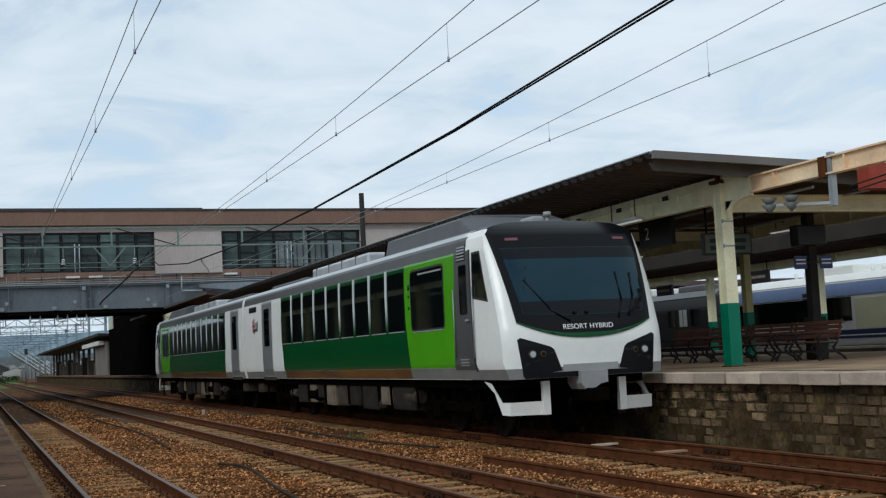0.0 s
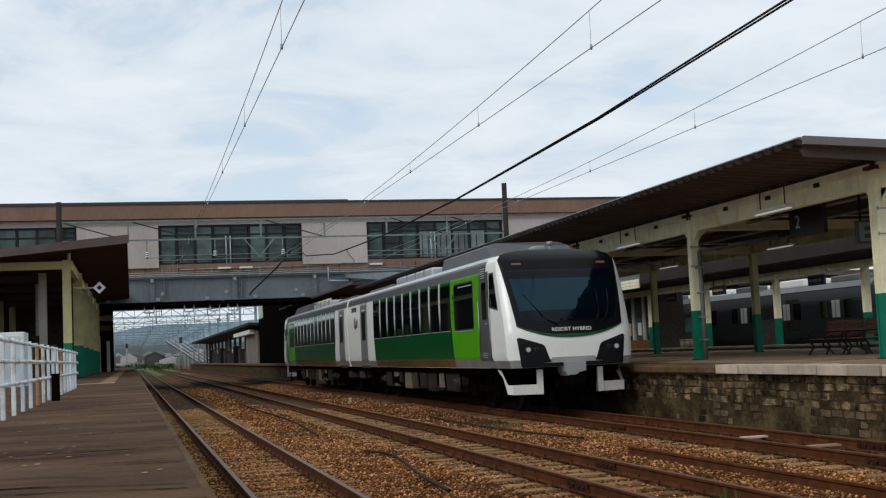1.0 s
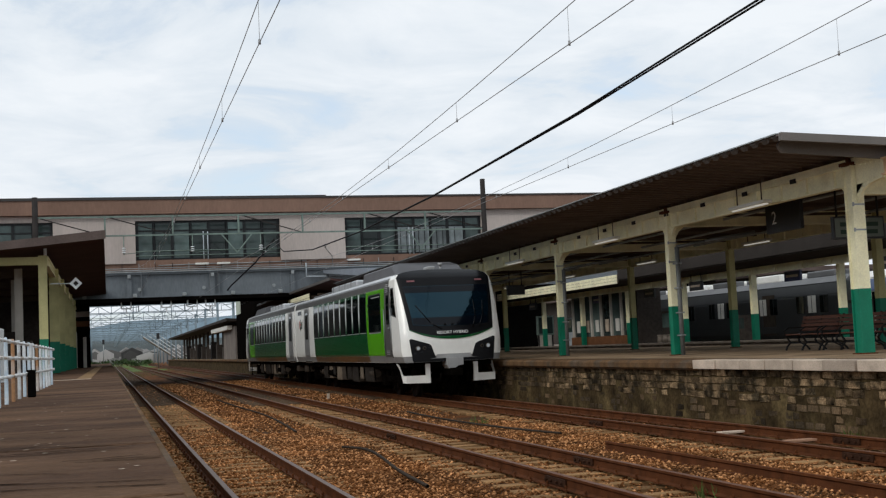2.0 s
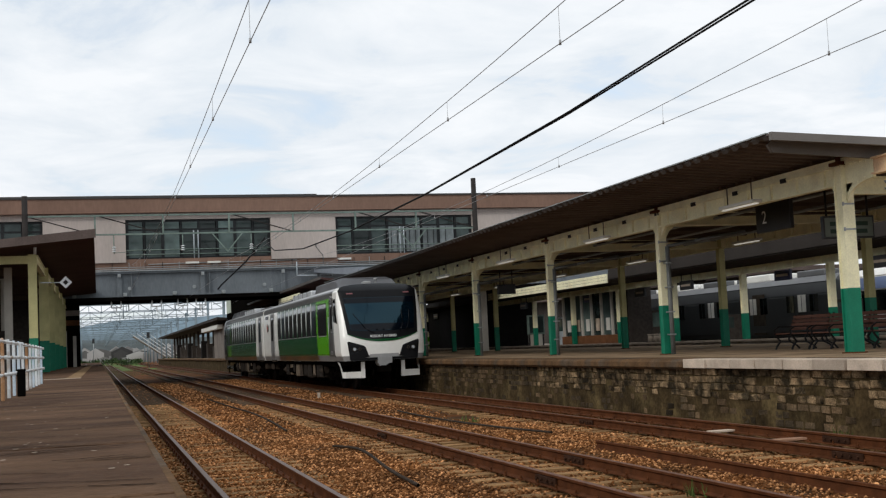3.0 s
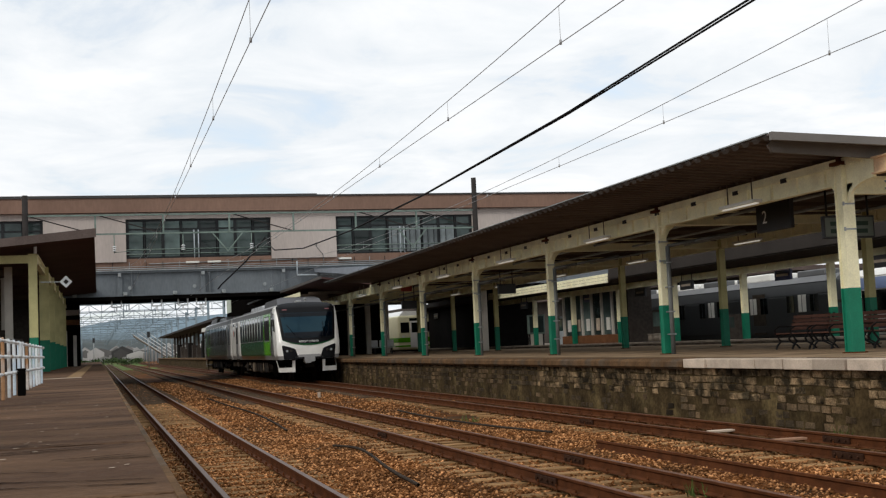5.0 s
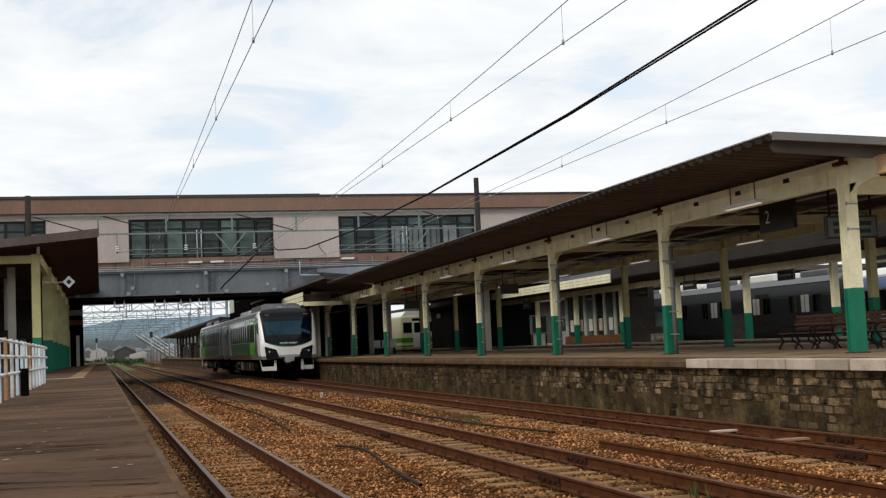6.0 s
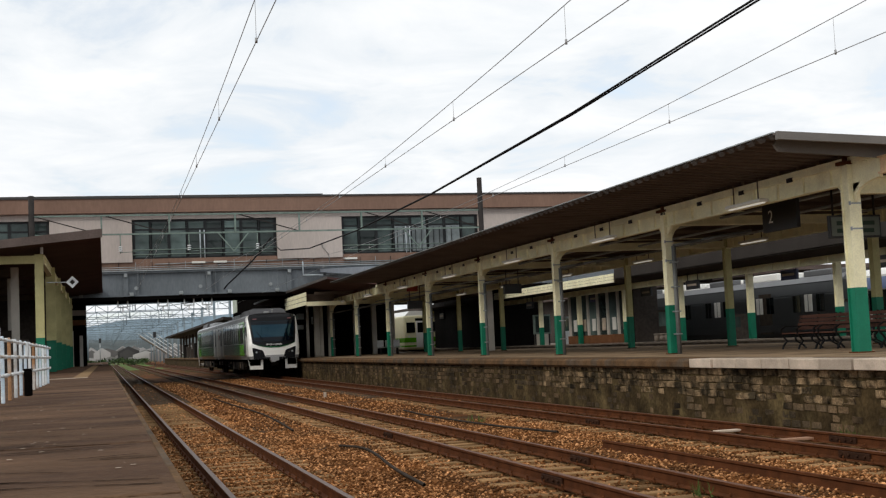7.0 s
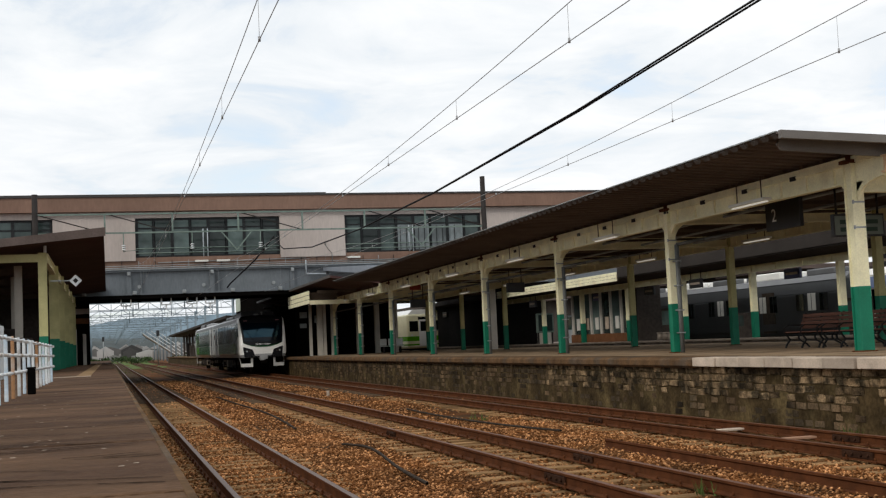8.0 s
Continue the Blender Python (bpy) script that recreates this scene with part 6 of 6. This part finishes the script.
# ---------------------------------------------------------------- across the yard
M.update({
    # dark grey, lowered further to carry the canopy's shade
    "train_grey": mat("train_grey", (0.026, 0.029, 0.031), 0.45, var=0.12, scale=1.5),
    "train_roof": mat("train_roof", (0.10, 0.102, 0.104), 0.45, var=0.15, scale=1.2),
    "train_blue": mat("train_blue", (0.018, 0.022, 0.085), 0.4, var=0.08, scale=1.5),
    "train_pale_blue": mat("train_pale_blue", (0.17, 0.23, 0.40), 0.35, var=0.08, scale=1.5),
    "train_cream": mat("train_cream", (0.74, 0.70, 0.46), 0.4, var=0.06, scale=1.5),
    "kiosk_wall": mat("kiosk_wall", (0.20, 0.175, 0.155), 0.8, var=0.2, scale=0.8),
    "tile_roof": mat("tile_roof", (0.19, 0.20, 0.22), 0.8, var=0.2, scale=1.0),
    "house_wall": mat("house_wall", (0.20, 0.205, 0.205), 0.8, var=0.12, scale=0.5, obj=0.3),
    "leaf": mat("leaf", (0.055, 0.085, 0.035), 0.9, var=0.35, scale=0.4, island=0.5),
})


def parked_train(y0, y1, x, label, wall, band, roof, pale_end=False):
    t = thing("parked_train", label, "train", pose(x, y0, 0))
    n = y1 - y0
    bm = B()
    prism(bm, [(-1.4, 1.05), (1.4, 1.05), (1.45, 1.6), (1.45, 2.9), (1.3, 3.45), (-1.3, 3.45), (-1.45, 2.9), (-1.45, 1.6)], 0, n)
    bmesh.ops.bevel(bm, geom=bm.edges[:], offset=0.05, segments=2, affect="EDGES")
    part("body", bm, wall, t)
    bm = B()
    prism(bm, [(-1.3, 3.45), (1.3, 3.45), (1.0, 3.72), (0, 3.82), (-1.0, 3.72)], 0.05, n - 0.05)
    part("roof", bm, roof, t)
    bm = B()
    box(bm, -1.475, -1.452, 0.2, n - 0.2, 1.30, 1.62)
    part("band", bm, band, t)
    bm = B()
    box(bm, -1.2, 1.2, 0.4, n - 0.4, 0.3, 1.04)
    part("underframe", bm, "under", t)
    for k in range(int(n / 4.5)):
        bm = B()
        y = 1.5 + 4.5 * k
        box(bm, -0.85, 0.85, y, y + 2.2, 3.72, 4.02 + 0.06 * (k % 2), bevel=0.06)
        part("roof_unit", bm, "car_white" if k % 2 else "train_roof", t)
        for dy in (2.5, 3.1, 3.7):
            bm = B()
            tube(bm, (-0.6, y + dy, 3.72), (-0.6, y + dy, 3.98), 0.07, 8)
            part("roof_insulator", bm, "car_white", t)
    k, q = 1.2, 0
    while k < n - 1.6 and not pale_end:
        # every third window is pale, painting daylight seen through it
        bm = B()
        box(bm, -1.47, -1.44, k, k + 0.62, 2.15, 2.92, bevel=0.01)
        w = part("side_window", bm, "lamp_cover" if q % 3 == 1 else "car_glass", t)
        bm = B()
        box(bm, -1.474, -1.471, k + 0.29, k + 0.33, 2.16, 2.91)
        part("window_bar", bm, "frame_dark", w)
        q += 1
        k += 0.95 if q % 3 else 2.3
    for k in (5.6, n - 6.2):
        bm = B()
        box(bm, -1.468, -1.445, k, k + 1.1, 1.2, 3.1)
        part("side_door", bm, "under_pale", t)
    for k in (3.5, n - 3.5):
        bm = B()
        for yy in (-1, 1):
            tube(bm, (-0.6, k + yy, 0.43), (0.6, k + yy, 0.43), 0.43, 14)
        box(bm, -1.0, 1.0, k - 1.5, k + 1.5, 0.4, 0.62)
        part("bogie", bm, "under", t)
    return t


def build_yard():
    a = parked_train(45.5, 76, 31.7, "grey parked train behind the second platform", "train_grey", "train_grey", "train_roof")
    b = parked_train(22, 44.4, 31.7, "white and blue parked express train with cream flank", "car_white", "train_blue", "car_white", True)
    bm = B()
    box(bm, -1.474, -1.453, 14.5, 21.5, 1.95, 2.85, bevel=0.01)
    part("window_band", bm, "car_glass", b, "long black window band")
    bm = B()
    box(bm, -1.478, -1.453, 0.3, 14.3, 1.66, 2.75)
    part("cream_panel", bm, "train_cream", b, "pale cream flank panel")
    bm = B()
    prism(bm, [(-1.478, 2.90), (-1.455, 2.90), (-1.325, 3.38), (-1.35, 3.38)], 0.3, 22.0)
    part("blue_stripe", bm, "train_pale_blue", b, "pale blue stripe above the windows")
    bm = B()
    box(bm, -1.482, -1.476, 0.3, 22.0, 1.40, 1.44)
    part("white_line", bm, "car_white", b)
    # small railcar beyond the stairs, facing this way
    r = thing("parked_railcar", "white and lime green railcar standing at the next platform", "train", pose(25.0, 97, 0.25))
    bm = B()
    box(bm, -1.4, 1.4, 0, 18, 0.8, 3.62, bevel=0.15)
    part("body", bm, "train_cream", r)
    bm = B()
    prism(bm, [(-1.3, 3.58), (1.3, 3.58), (0.9, 3.98), (-0.9, 3.98)], 0.1, 17.9)
    part("roof", bm, "car_white", r)
    for x0, x1 in ((-1.2, -0.48), (0.48, 1.2)):
        bm = B()
        box(bm, x0, x1, -0.02, 0.03, 2.2, 3.05, bevel=0.01)
        part("front_window", bm, "car_glass", r)
    bm = B()
    box(bm, -1.405, 1.405, -0.012, 17.5, 1.42, 1.80)
    part("green_band", bm, "car_lime", r)
    bm = B()
    box(bm, -1.404, 1.404, -0.011, 17.5, 1.05, 1.18)
    part("lower_band", bm, "car_lime", r)
    bm = B()
    box(bm, -0.40, 0.40, -0.018, 0.0, 1.0, 3.14, bevel=0.006)
    part("gangway_door", bm, "car_white", r)
    bm = B()
    box(bm, -0.28, 0.28, -0.026, 0.0, 2.2, 3.02, bevel=0.006)
    part("door_window", bm, "car_glass", r)
    bm = B()
    box(bm, -0.45, 0.45, -0.02, 0.03, 3.16, 3.38)
    part("destination_box", bm, "car_glass", r)
    for s in (-1, 1):
        bm = B()
        tube(bm, (s * 1.0, -0.03, 1.9), (s * 1.0, 0.05, 1.9), 0.1, 12)
        part("headlamp", bm, "lamp_cover", r)
    bm = B()
    box(bm, -1.1, 1.1, 0.3, 17.5, -0.3, 0.8)
    part("underframe", bm, "under", r)
    # canopy of the second platform
    c = thing("second_canopy", "canopy of the second platform with cream beam and dark roof", "canopy", kind="structure")
    for k in range(-2, 16):
        post(27.0, 34.1 + 6.6 * k, 1.0, 4.2, 2.2, c, 0.24)
    girder("long_beam", 20.2, 148, 26.6, 3.86, 4.16, c, 2.0)
    bm = B()
    prism(bm, [(25.4, 4.34), (27.0, 4.17), (28.7, 4.30), (28.7, 4.55), (27.0, 4.4), (25.4, 4.62)], 20, 150)
    part("roof_deck", bm, "dark_wall", c)
    bm = B()
    prism(bm, [(25.32, 4.40), (25.39, 4.40), (25.39, 4.97), (25.32, 4.97)], 20, 57.9)
    part("eave_board", bm, "far_roof", c)
    bm = B()
    box(bm, 25.34, 25.39, 58.0, 78.0, 4.21, 4.68)
    part("fascia_core", bm, "soffit", c)
    for k in range(3):
        bm = B()
        box(bm, 25.28, 25.336, 58.0, 78.0, 4.21 + 0.16 * k, 4.355 + 0.16 * k, bevel=0.006)
        part("fascia_board", bm, "cream", c, "cream painted eave board")
    bm = B()
    for p, q in (((46.5, 5.02), (42.3, 5.04)), ((42.3, 5.04), (41.6, 5.14)), ((41.6, 5.14), (38.4, 5.14))):
        tube(bm, (25.3, p[0], p[1]), (25.3, q[0], q[1]), 0.05, 8)
    part("gutter_pipe", bm, "white_enamel", c, "white gutter pipe with a step along the eave")
    for y in (39.0, 41.2, 43.5, 46.0):
        bm = B()
        box(bm, 25.28, 25.33, y - 0.03, y + 0.03, 4.9, 5.16 if y < 42 else 5.04)
        part("pipe_bracket", bm, "galv", c)
    # waiting room with timber counter
    w = thing("waiting_room", "glazed waiting room with white posts and an orange timber base", "waiting room", pose(27.2, 60.5, 1.0))
    bm = B()
    box(bm, 0.3, 1.7, 0, 9, 0, 3.1)
    part("dark_interior", bm, "dark_wall", w)
    bm = B()
    box(bm, -0.05, 0.25, 0, 9, 0, 0.55, bevel=0.01)
    part("counter", bm, "timber", w)
    for k in range(7):
        bm = B()
        box(bm, 0.0, 0.2, 1.45 * k, 1.45 * k + 0.2, 0.55, 3.1)
        part("white_post", bm, "pale_wall", w)
        if k < 6:
            bm = B()
            box(bm, 0.1, 0.13, 1.45 * k + 0.2, 1.45 * k + 1.45, 0.56, 3.0)
            part("pane", bm, "pane", w)
            bm = B()
            box(bm, 0.02, 0.09, 1.45 * k + 0.5, 1.45 * k + 0.95, 0.8, 1.5, bevel=0.02)
            part("poster", bm, "lamp_cover" if k % 2 else "coping", w)
    # small notices on the dark stair wall, white seats before it
    for x, z, w, h in ((12.41, 3.66, 0.5, 0.4), (12.38, 2.96, 0.45, 0.3), (13.33, 3.37, 0.4, 0.5)):
        bm = B()
        box(bm, -w / 2, w / 2, -0.02, 0.02, -h / 2, h / 2, bevel=0.006)
        tagged(part("wall_notice", bm, "galv", at=pose(x, 79.67, z)), "small pale notice on the dark stair wall", "notice")
    row = thing("seat_row", "row of three white moulded platform seats", "seat", pose(16.55, 72.0, RZ))
    for k in range(3):
        x = -0.5 + 0.5 * k
        bm = B()
        box(bm, x - 0.2, x + 0.2, -0.2, 0.2, 0.38, 0.43, bevel=0.02)
        part("seat", bm, "white_enamel", row)
        bm = B()
        box(bm, x - 0.2, x + 0.2, 0.18, 0.23, 0.45, 0.85, bevel=0.02)
        part("backrest", bm, "white_enamel", row)
    for x in (-0.5, 0.5):
        bm = B()
        box(bm, x - 0.03, x + 0.03, -0.15, 0.21, 0, 0.38)
        part("leg", bm, "iron", row)
    # notice case and vending cabinet on the island
    for x, y, wd, h, m, nm, lb in ((27.5, 75.0, 1.15, 2.05, "galv_green", "notice_case", "grey-green notice case on legs on the second platform"),):
        t = thing(nm, lb, nm.replace("_", " "), pose(x, y, 1.0))
        bm = B()
        box(bm, -wd / 2, wd / 2, -0.12, 0.12, 0.8, h, bevel=0.02)
        part("case", bm, m, t)
        for s in (-1, 1):
            bm = B()
            box(bm, s * (wd / 2 - 0.1) - 0.04, s * (wd / 2 - 0.1) + 0.04, -0.04, 0.04, 0, 0.8)
            part("foot", bm, "iron", t)
        bm = B()
        box(bm, -wd / 2 + 0.1, wd / 2 - 0.1, -0.135, -0.121, 0.9, h - 0.1)
        part("front_panel", bm, "pane", t)
    rng = random.Random(31)
    for k in range(10):
        y = 37.5 + 7.2 * k + rng.uniform(-1, 1)
        d = thing("hanging_sign", "dark panel hung under the second canopy", "sign", pose(26.6 + rng.uniform(-0.5, 1.2), y, 3.45))
        bm = B()
        box(bm, -0.06, 0.06, -0.6, 0.6, 0, 0.42, bevel=0.015)
        part("board", bm, ("sign_dark", "train_blue", "sign_dark")[k % 3], d)
        bm = B()
        box(bm, -0.066, -0.061, -0.45, 0.45, 0.16, 0.26)
        part("text_bar", bm, "coping", d)
        for s2 in (-0.5, 0.5):
            bm = B()
            tube(bm, (0, s2, 0.42), (0, s2, 0.8), 0.02, 6)
            part("hanger", bm, "iron", d)
    for k in range(4):
        bm = B()
        tube(bm, (0, 0, 0), (0, 0, 0.34), 0.17, 12, 0.14)
        tube(bm, (0, 0, 0.34), (0, 0, 0.39), 0.19, 12, 0.16)
        tagged(part("planter_tub", bm, "concrete", at=pose(27.6, 56.2 + 0.62 * k, 1.09)), "round grey planter tub on the second platform", "planter", "tubs on the second platform")
    for k, (y, h, m) in enumerate(((41.5, 1.5, "dark_wall"), (50.2, 1.2, "dark_wall"), (57.8, 1.7, "dark_wall"), (71.5, 1.8, "blue_white"), (77, 1.6, "pale_wall"), (83, 1.8, "timber"))):
        v = thing("vending_machine", "tall cabinet standing on the second platform", "vending machine", pose(28.2, y, 1.0), "cabinets on the second platform")
        bm = B()
        box(bm, -0.35, 0.35, -0.5, 0.5, 0, h, bevel=0.02)
        part("case", bm, m, v)
        bm = B()
        box(bm, -0.366, -0.351, -0.4, 0.4, h * 0.5, h - 0.12)
        part("window", bm, "pane", v)
    # main building wall behind everything, with its own canopy
    s = thing("station_building", "long dark station building beyond the tracks", "building", kind="structure")
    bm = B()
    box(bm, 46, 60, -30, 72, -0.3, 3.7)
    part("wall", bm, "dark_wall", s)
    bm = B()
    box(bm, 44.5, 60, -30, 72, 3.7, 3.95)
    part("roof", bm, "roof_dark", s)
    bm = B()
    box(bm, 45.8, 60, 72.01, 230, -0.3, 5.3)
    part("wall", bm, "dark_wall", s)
    bm = B()
    box(bm, 44.5, 60, 72.01, 230, 5.3, 5.6)
    part("roof", bm, "roof_dark", s)
    bm = B()
    box(bm, 36.0, 46, -30, 150, -0.4, 0.95)
    part("platform", bm, "concrete", s)
    for k in range(12):
        bm = B()
        box(bm, 45.9, 45.99, -10 + 11 * k, -5 + 11 * k, 1.3, 3.2)
        part("window_pane", bm, "pane", s)
    # unseen wall, added so the train's flank reflects something dark
    q = thing("near_station_wall", "unseen dark wall added to darken the train's reflections", "wall", kind="structure")
    bm = B()
    box(bm, -14, -5.6, 84.2, 420, -0.3, 6.3)
    part("wall", bm, "dark_wall", q)
    # dark rear wall of the near platform
    r = thing("near_rear_wall", "dark panelled wall behind the near platform", "wall", kind="structure")
    bm = B()
    box(bm, -9.6, -9.3, 38, 84, LZ - 0.02, 4.9)
    part("panel", bm, "dark_wall", r)
    bm = B()
    box(bm, -9.3, -2.2, 70, 70.3, LZ - 0.02, 4.9)
    part("end_panel", bm, "dark_wall", r)
    for x, y, h in ((-3.4, 47, 1.6), (-4.6, 50, 1.1), (-2.9, 44, 1.2)):
        bm = B()
        box(bm, -0.4, 0.4, -0.3, 0.3, 0, h, bevel=0.03)
        tagged(part("cabinet", bm, "dark_wall", at=pose(x, y, LZ)), "dark equipment cabinet under the canopy", "cabinet")


def build_stair_head():
    h = thing("stair_head", "pale columns and dark roof at the foot of the stairs", "canopy", pose(0, 76.4, 0), kind="structure")
    for x, w in ((12.35, 0.16), (12.85, 0.34), (13.22, 0.2), (13.75, 0.3), (15.4, 0.3), (16.6, 0.3), (17.8, 0.3)):
        bm = B()
        box(bm, x, x + w, 0.5, 0.8, RZ - 0.01, 4.5)
        part("pale_column", bm, "pale_wall", h)
    bm = B()
    box(bm, 17.0, 24.4, 0, 14, 4.55, 4.8)
    part("rear_roof", bm, "soffit", h)


build_stair_head()


def house(x, y, w, d, h, rot, kind):
    t = thing("house", "small house with grey tiled roof beyond the yard", "house", pose(x, y, -0.2, 0, 0, rot), "houses beyond the yard")
    bm = B()
    box(bm, -w / 2, w / 2, -d / 2, d / 2, 0, h)
    part("walls_block", bm, "house_wall", t)
    bm = B()
    prism(bm, [(-w / 2 - 0.5, h), (w / 2 + 0.5, h), (0, h + w * 0.28)], -d / 2 - 0.4, d / 2 + 0.4)
    part("roof", bm, "tile_roof", t)
    for k in range(3):
        for z in ((1.0, 2.4), (3.6, 4.9))[: 2 if h > 5 else 1]:
            bm = B()
            cx = -w / 2 + w * (k + 0.5) / 3
            box(bm, cx - 0.6, cx + 0.6, -d / 2 - 0.05, -d / 2 + 0.05, z[0], z[1])
            part("window", bm, "car_glass", t)


def build_beyond():
    # the island canopy goes on beyond the footbridge
    c = thing("far_canopy", "platform canopy beyond the footbridge with dark roof and pale kiosk", "canopy", kind="structure")
    # roof and posts get darkened colours in place of the bridge's shade
    bm = B()
    prism(bm, [(11.0, 4.72), (15, 4.45), (15, 4.62), (11.0, 4.98)], 118.4, 235)
    part("roof_deck", bm, "far_roof", c)
    for k in range(14):
        bm = B()
        box(bm, 12.8, 13.1, 121 + 7.6 * k, 121.3 + 7.6 * k, RZ - 0.01, 4.6)
        part("post", bm, "dark_wall", c)
    k = thing("pale_kiosk", "pale kiosk on the island platform beyond the stairs", "kiosk", pose(11.9, 119.6, RZ))
    bm = B()
    box(bm, 0, 3, 0, 12.5, 0, 3.2)
    part("wall", bm, "kiosk_wall", k)
    bm = B()
    box(bm, -0.55, -0.02, 2.5, 22, 2.95, 3.35)
    part("signboard", bm, "lamp_cover", k)
    for j in range(9):
        bm = B()
        y = 136 + 8 * j
        box(bm, 12.2, 12.9, y, y + 1.6, RZ - 0.01, RZ + 1.3 + 0.4 * (j % 3), bevel=0.02)
        tagged(part("platform_cabinet", bm, ("dark_wall", "dark_wall", "shaft_wall")[j % 3]), "cabinet on the far end of the island platform", "cabinet")
    # white stair rails of a distant footbridge
    f = thing("distant_stairs", "distant outdoor stair flight with white railings", "stairs", pose(5.6, 300, 0))
    for s in range(4):
        bm = B()
        bar(bm, (2 + 1.3 * s, 4 * s, 7.0 + 0.2 * s), (10.5 + 1.3 * s, 4 * s, 1.0), 0.3, 0.13)
        part("railing", bm, "white_enamel", f)
    bm = B()
    bar(bm, (2.6, 4, 6.4), (11.5, 4, 0.2), 5, 0.3)
    part("flight", bm, "concrete", f)
    rng = random.Random(21)
    for x, y, w, d, h in ((-22, 430, 9, 8, 3.6), (-9, 520, 10, 9, 4.4), (14, 480, 11, 9, 4.2), (24, 390, 8, 7, 3.2), (34, 520, 12, 9, 5.4), (2, 560, 12, 9, 4.0), (20, 620, 14, 10, 6.0), (44, 460, 10, 8, 4.4), (-40, 480, 12, 9, 4.5)):
        house(1.5 * x, 1.5 * y, 0.55 * w, 0.55 * d, 0.55 * h, rng.uniform(-25, 25), 0)
    # signal masts beyond the footbridge
    for x, y, h in ((7.3, 190, 5.4), (-0.9, 245, 5.6)):
        s = thing("signal_mast", "slim railway signal mast with dark head", "signal", pose(x, y, -0.2))
        bm = B()
        tube(bm, (0, 0, 0), (0, 0, h), 0.07, 8)
        part("mast", bm, "galv", s)
        bm = B()
        box(bm, -0.22, 0.22, -0.15, 0.1, h - 0.9, h, bevel=0.05)
        part("signal_head", bm, "sign_dark", s)
    verts, faces = [], []
    for j in range(40):
        for i in range(16):
            x, y = -14 + 1.6 * i, 165 + 7 * j
            verts.append((x, y, BALLAST - 0.04 + 0.03 * noise.noise((x, y * 0.3, 2))))
    for j in range(39):
        for i in range(15):
            if noise.noise((i * 0.5, j * 0.3, 9)) > -0.25:
                a = j * 16 + i
                faces.append((a, a + 1, a + 17, a + 16))
    tagged(raw("far_grass", verts, faces, "grass"), "patchy green grass between the far tracks", "grass", kind="structure")
    # low roofs and walls of the town below the hills
    rng = random.Random(77)
    verts, faces = [], []
    for _ in range(420):
        y = rng.uniform(420, 860)
        x = y * rng.uniform(-0.16, 0.16)
        w, d, h, k = rng.uniform(2, 7), rng.uniform(3, 7), rng.uniform(1.6, 4.8) * y / 600, len(verts)
        for px, py in ((x - w, y - d), (x + w, y - d), (x + w, y + d), (x - w, y + d)):
            verts += [(px, py, -0.3), (px, py, h)]
        verts += [(x, y - d, h * 1.5), (x, y + d, h * 1.5)]
        faces += [(k, k + 2, k + 3, k + 1), (k + 2, k + 4, k + 5, k + 3), (k + 4, k + 6, k + 7, k + 5), (k + 6, k, k + 1, k + 7), (k + 1, k + 3, k + 8), (k + 5, k + 7, k + 9), (k + 3, k + 5, k + 9, k + 8), (k + 7, k + 1, k + 8, k + 9)]
    tagged(raw("town", verts, faces, "town"), "low grey and pale roofs of the distant town", "town", kind="stuff")
    # shrubs and long grass at the end of the yard
    rng = np.random.default_rng(6)
    verts, faces = [], []
    for cx, cy, r, h, n in [(rng.uniform(-30, 40), rng.uniform(240, 330), rng.uniform(1, 3), rng.uniform(0.5, 1.5), 90) for _ in range(60)]:
        for _ in range(n):
            d = rng.normal(0, 0.45, 3)
            p = np.array((cx + d[0] * r, cy + d[1] * r, max(0.05, h * (0.55 + 0.4 * d[2]))))
            k = len(verts)
            s = rng.uniform(0.12, 0.35)
            verts += [tuple(p + rng.normal(0, s, 3)) for _ in range(3)]
            faces.append((k, k + 1, k + 2))
    tagged(raw("shrubs", verts, faces, "leaf"), "low green shrubs and weeds at the far end of the yard", "shrub", kind="stuff")


build_yard()
build_beyond()


# ---------------------------------------------------------------- what moves
RUN = [(0.0, 17.62), (0.5, 21.38), (1.0, 25.12), (1.5, 28.95), (2.0, 32.95), (3.5, 44.2), (4.0, 48.15), (4.5, 52.05), (6.0, 62.95), (6.5, 66.4), (7.0, 69.9), (7.5, 73.25), (8.0, 76.5)]
GRADE = 0.0007  # the line climbs a little


def motions():
    walk(front_car, [(t, pose(9.33, y, GRADE * (y - 17.5))) for t, y in RUN])
    walk(rear_car, [(t, pose(9.33, y + 2 * LEN + 0.3, GRADE * (y - 17.5), 0, 0, 180)) for t, y in RUN])
    for wheels, turn in ((front_wheels, -1), (rear_wheels, 1)):
        for ws, yy in wheels:
            rows = []
            for k in range(101):
                t = 0.08 * k
                d = float(np.interp(t, [r[0] for r in RUN], [r[1] for r in RUN])) - RUN[0][1]
                rows.append((t, pose(0, yy, 0.43, turn * math.degrees(d / 0.43), 0, 0)))
            walk(ws, rows)


motions()
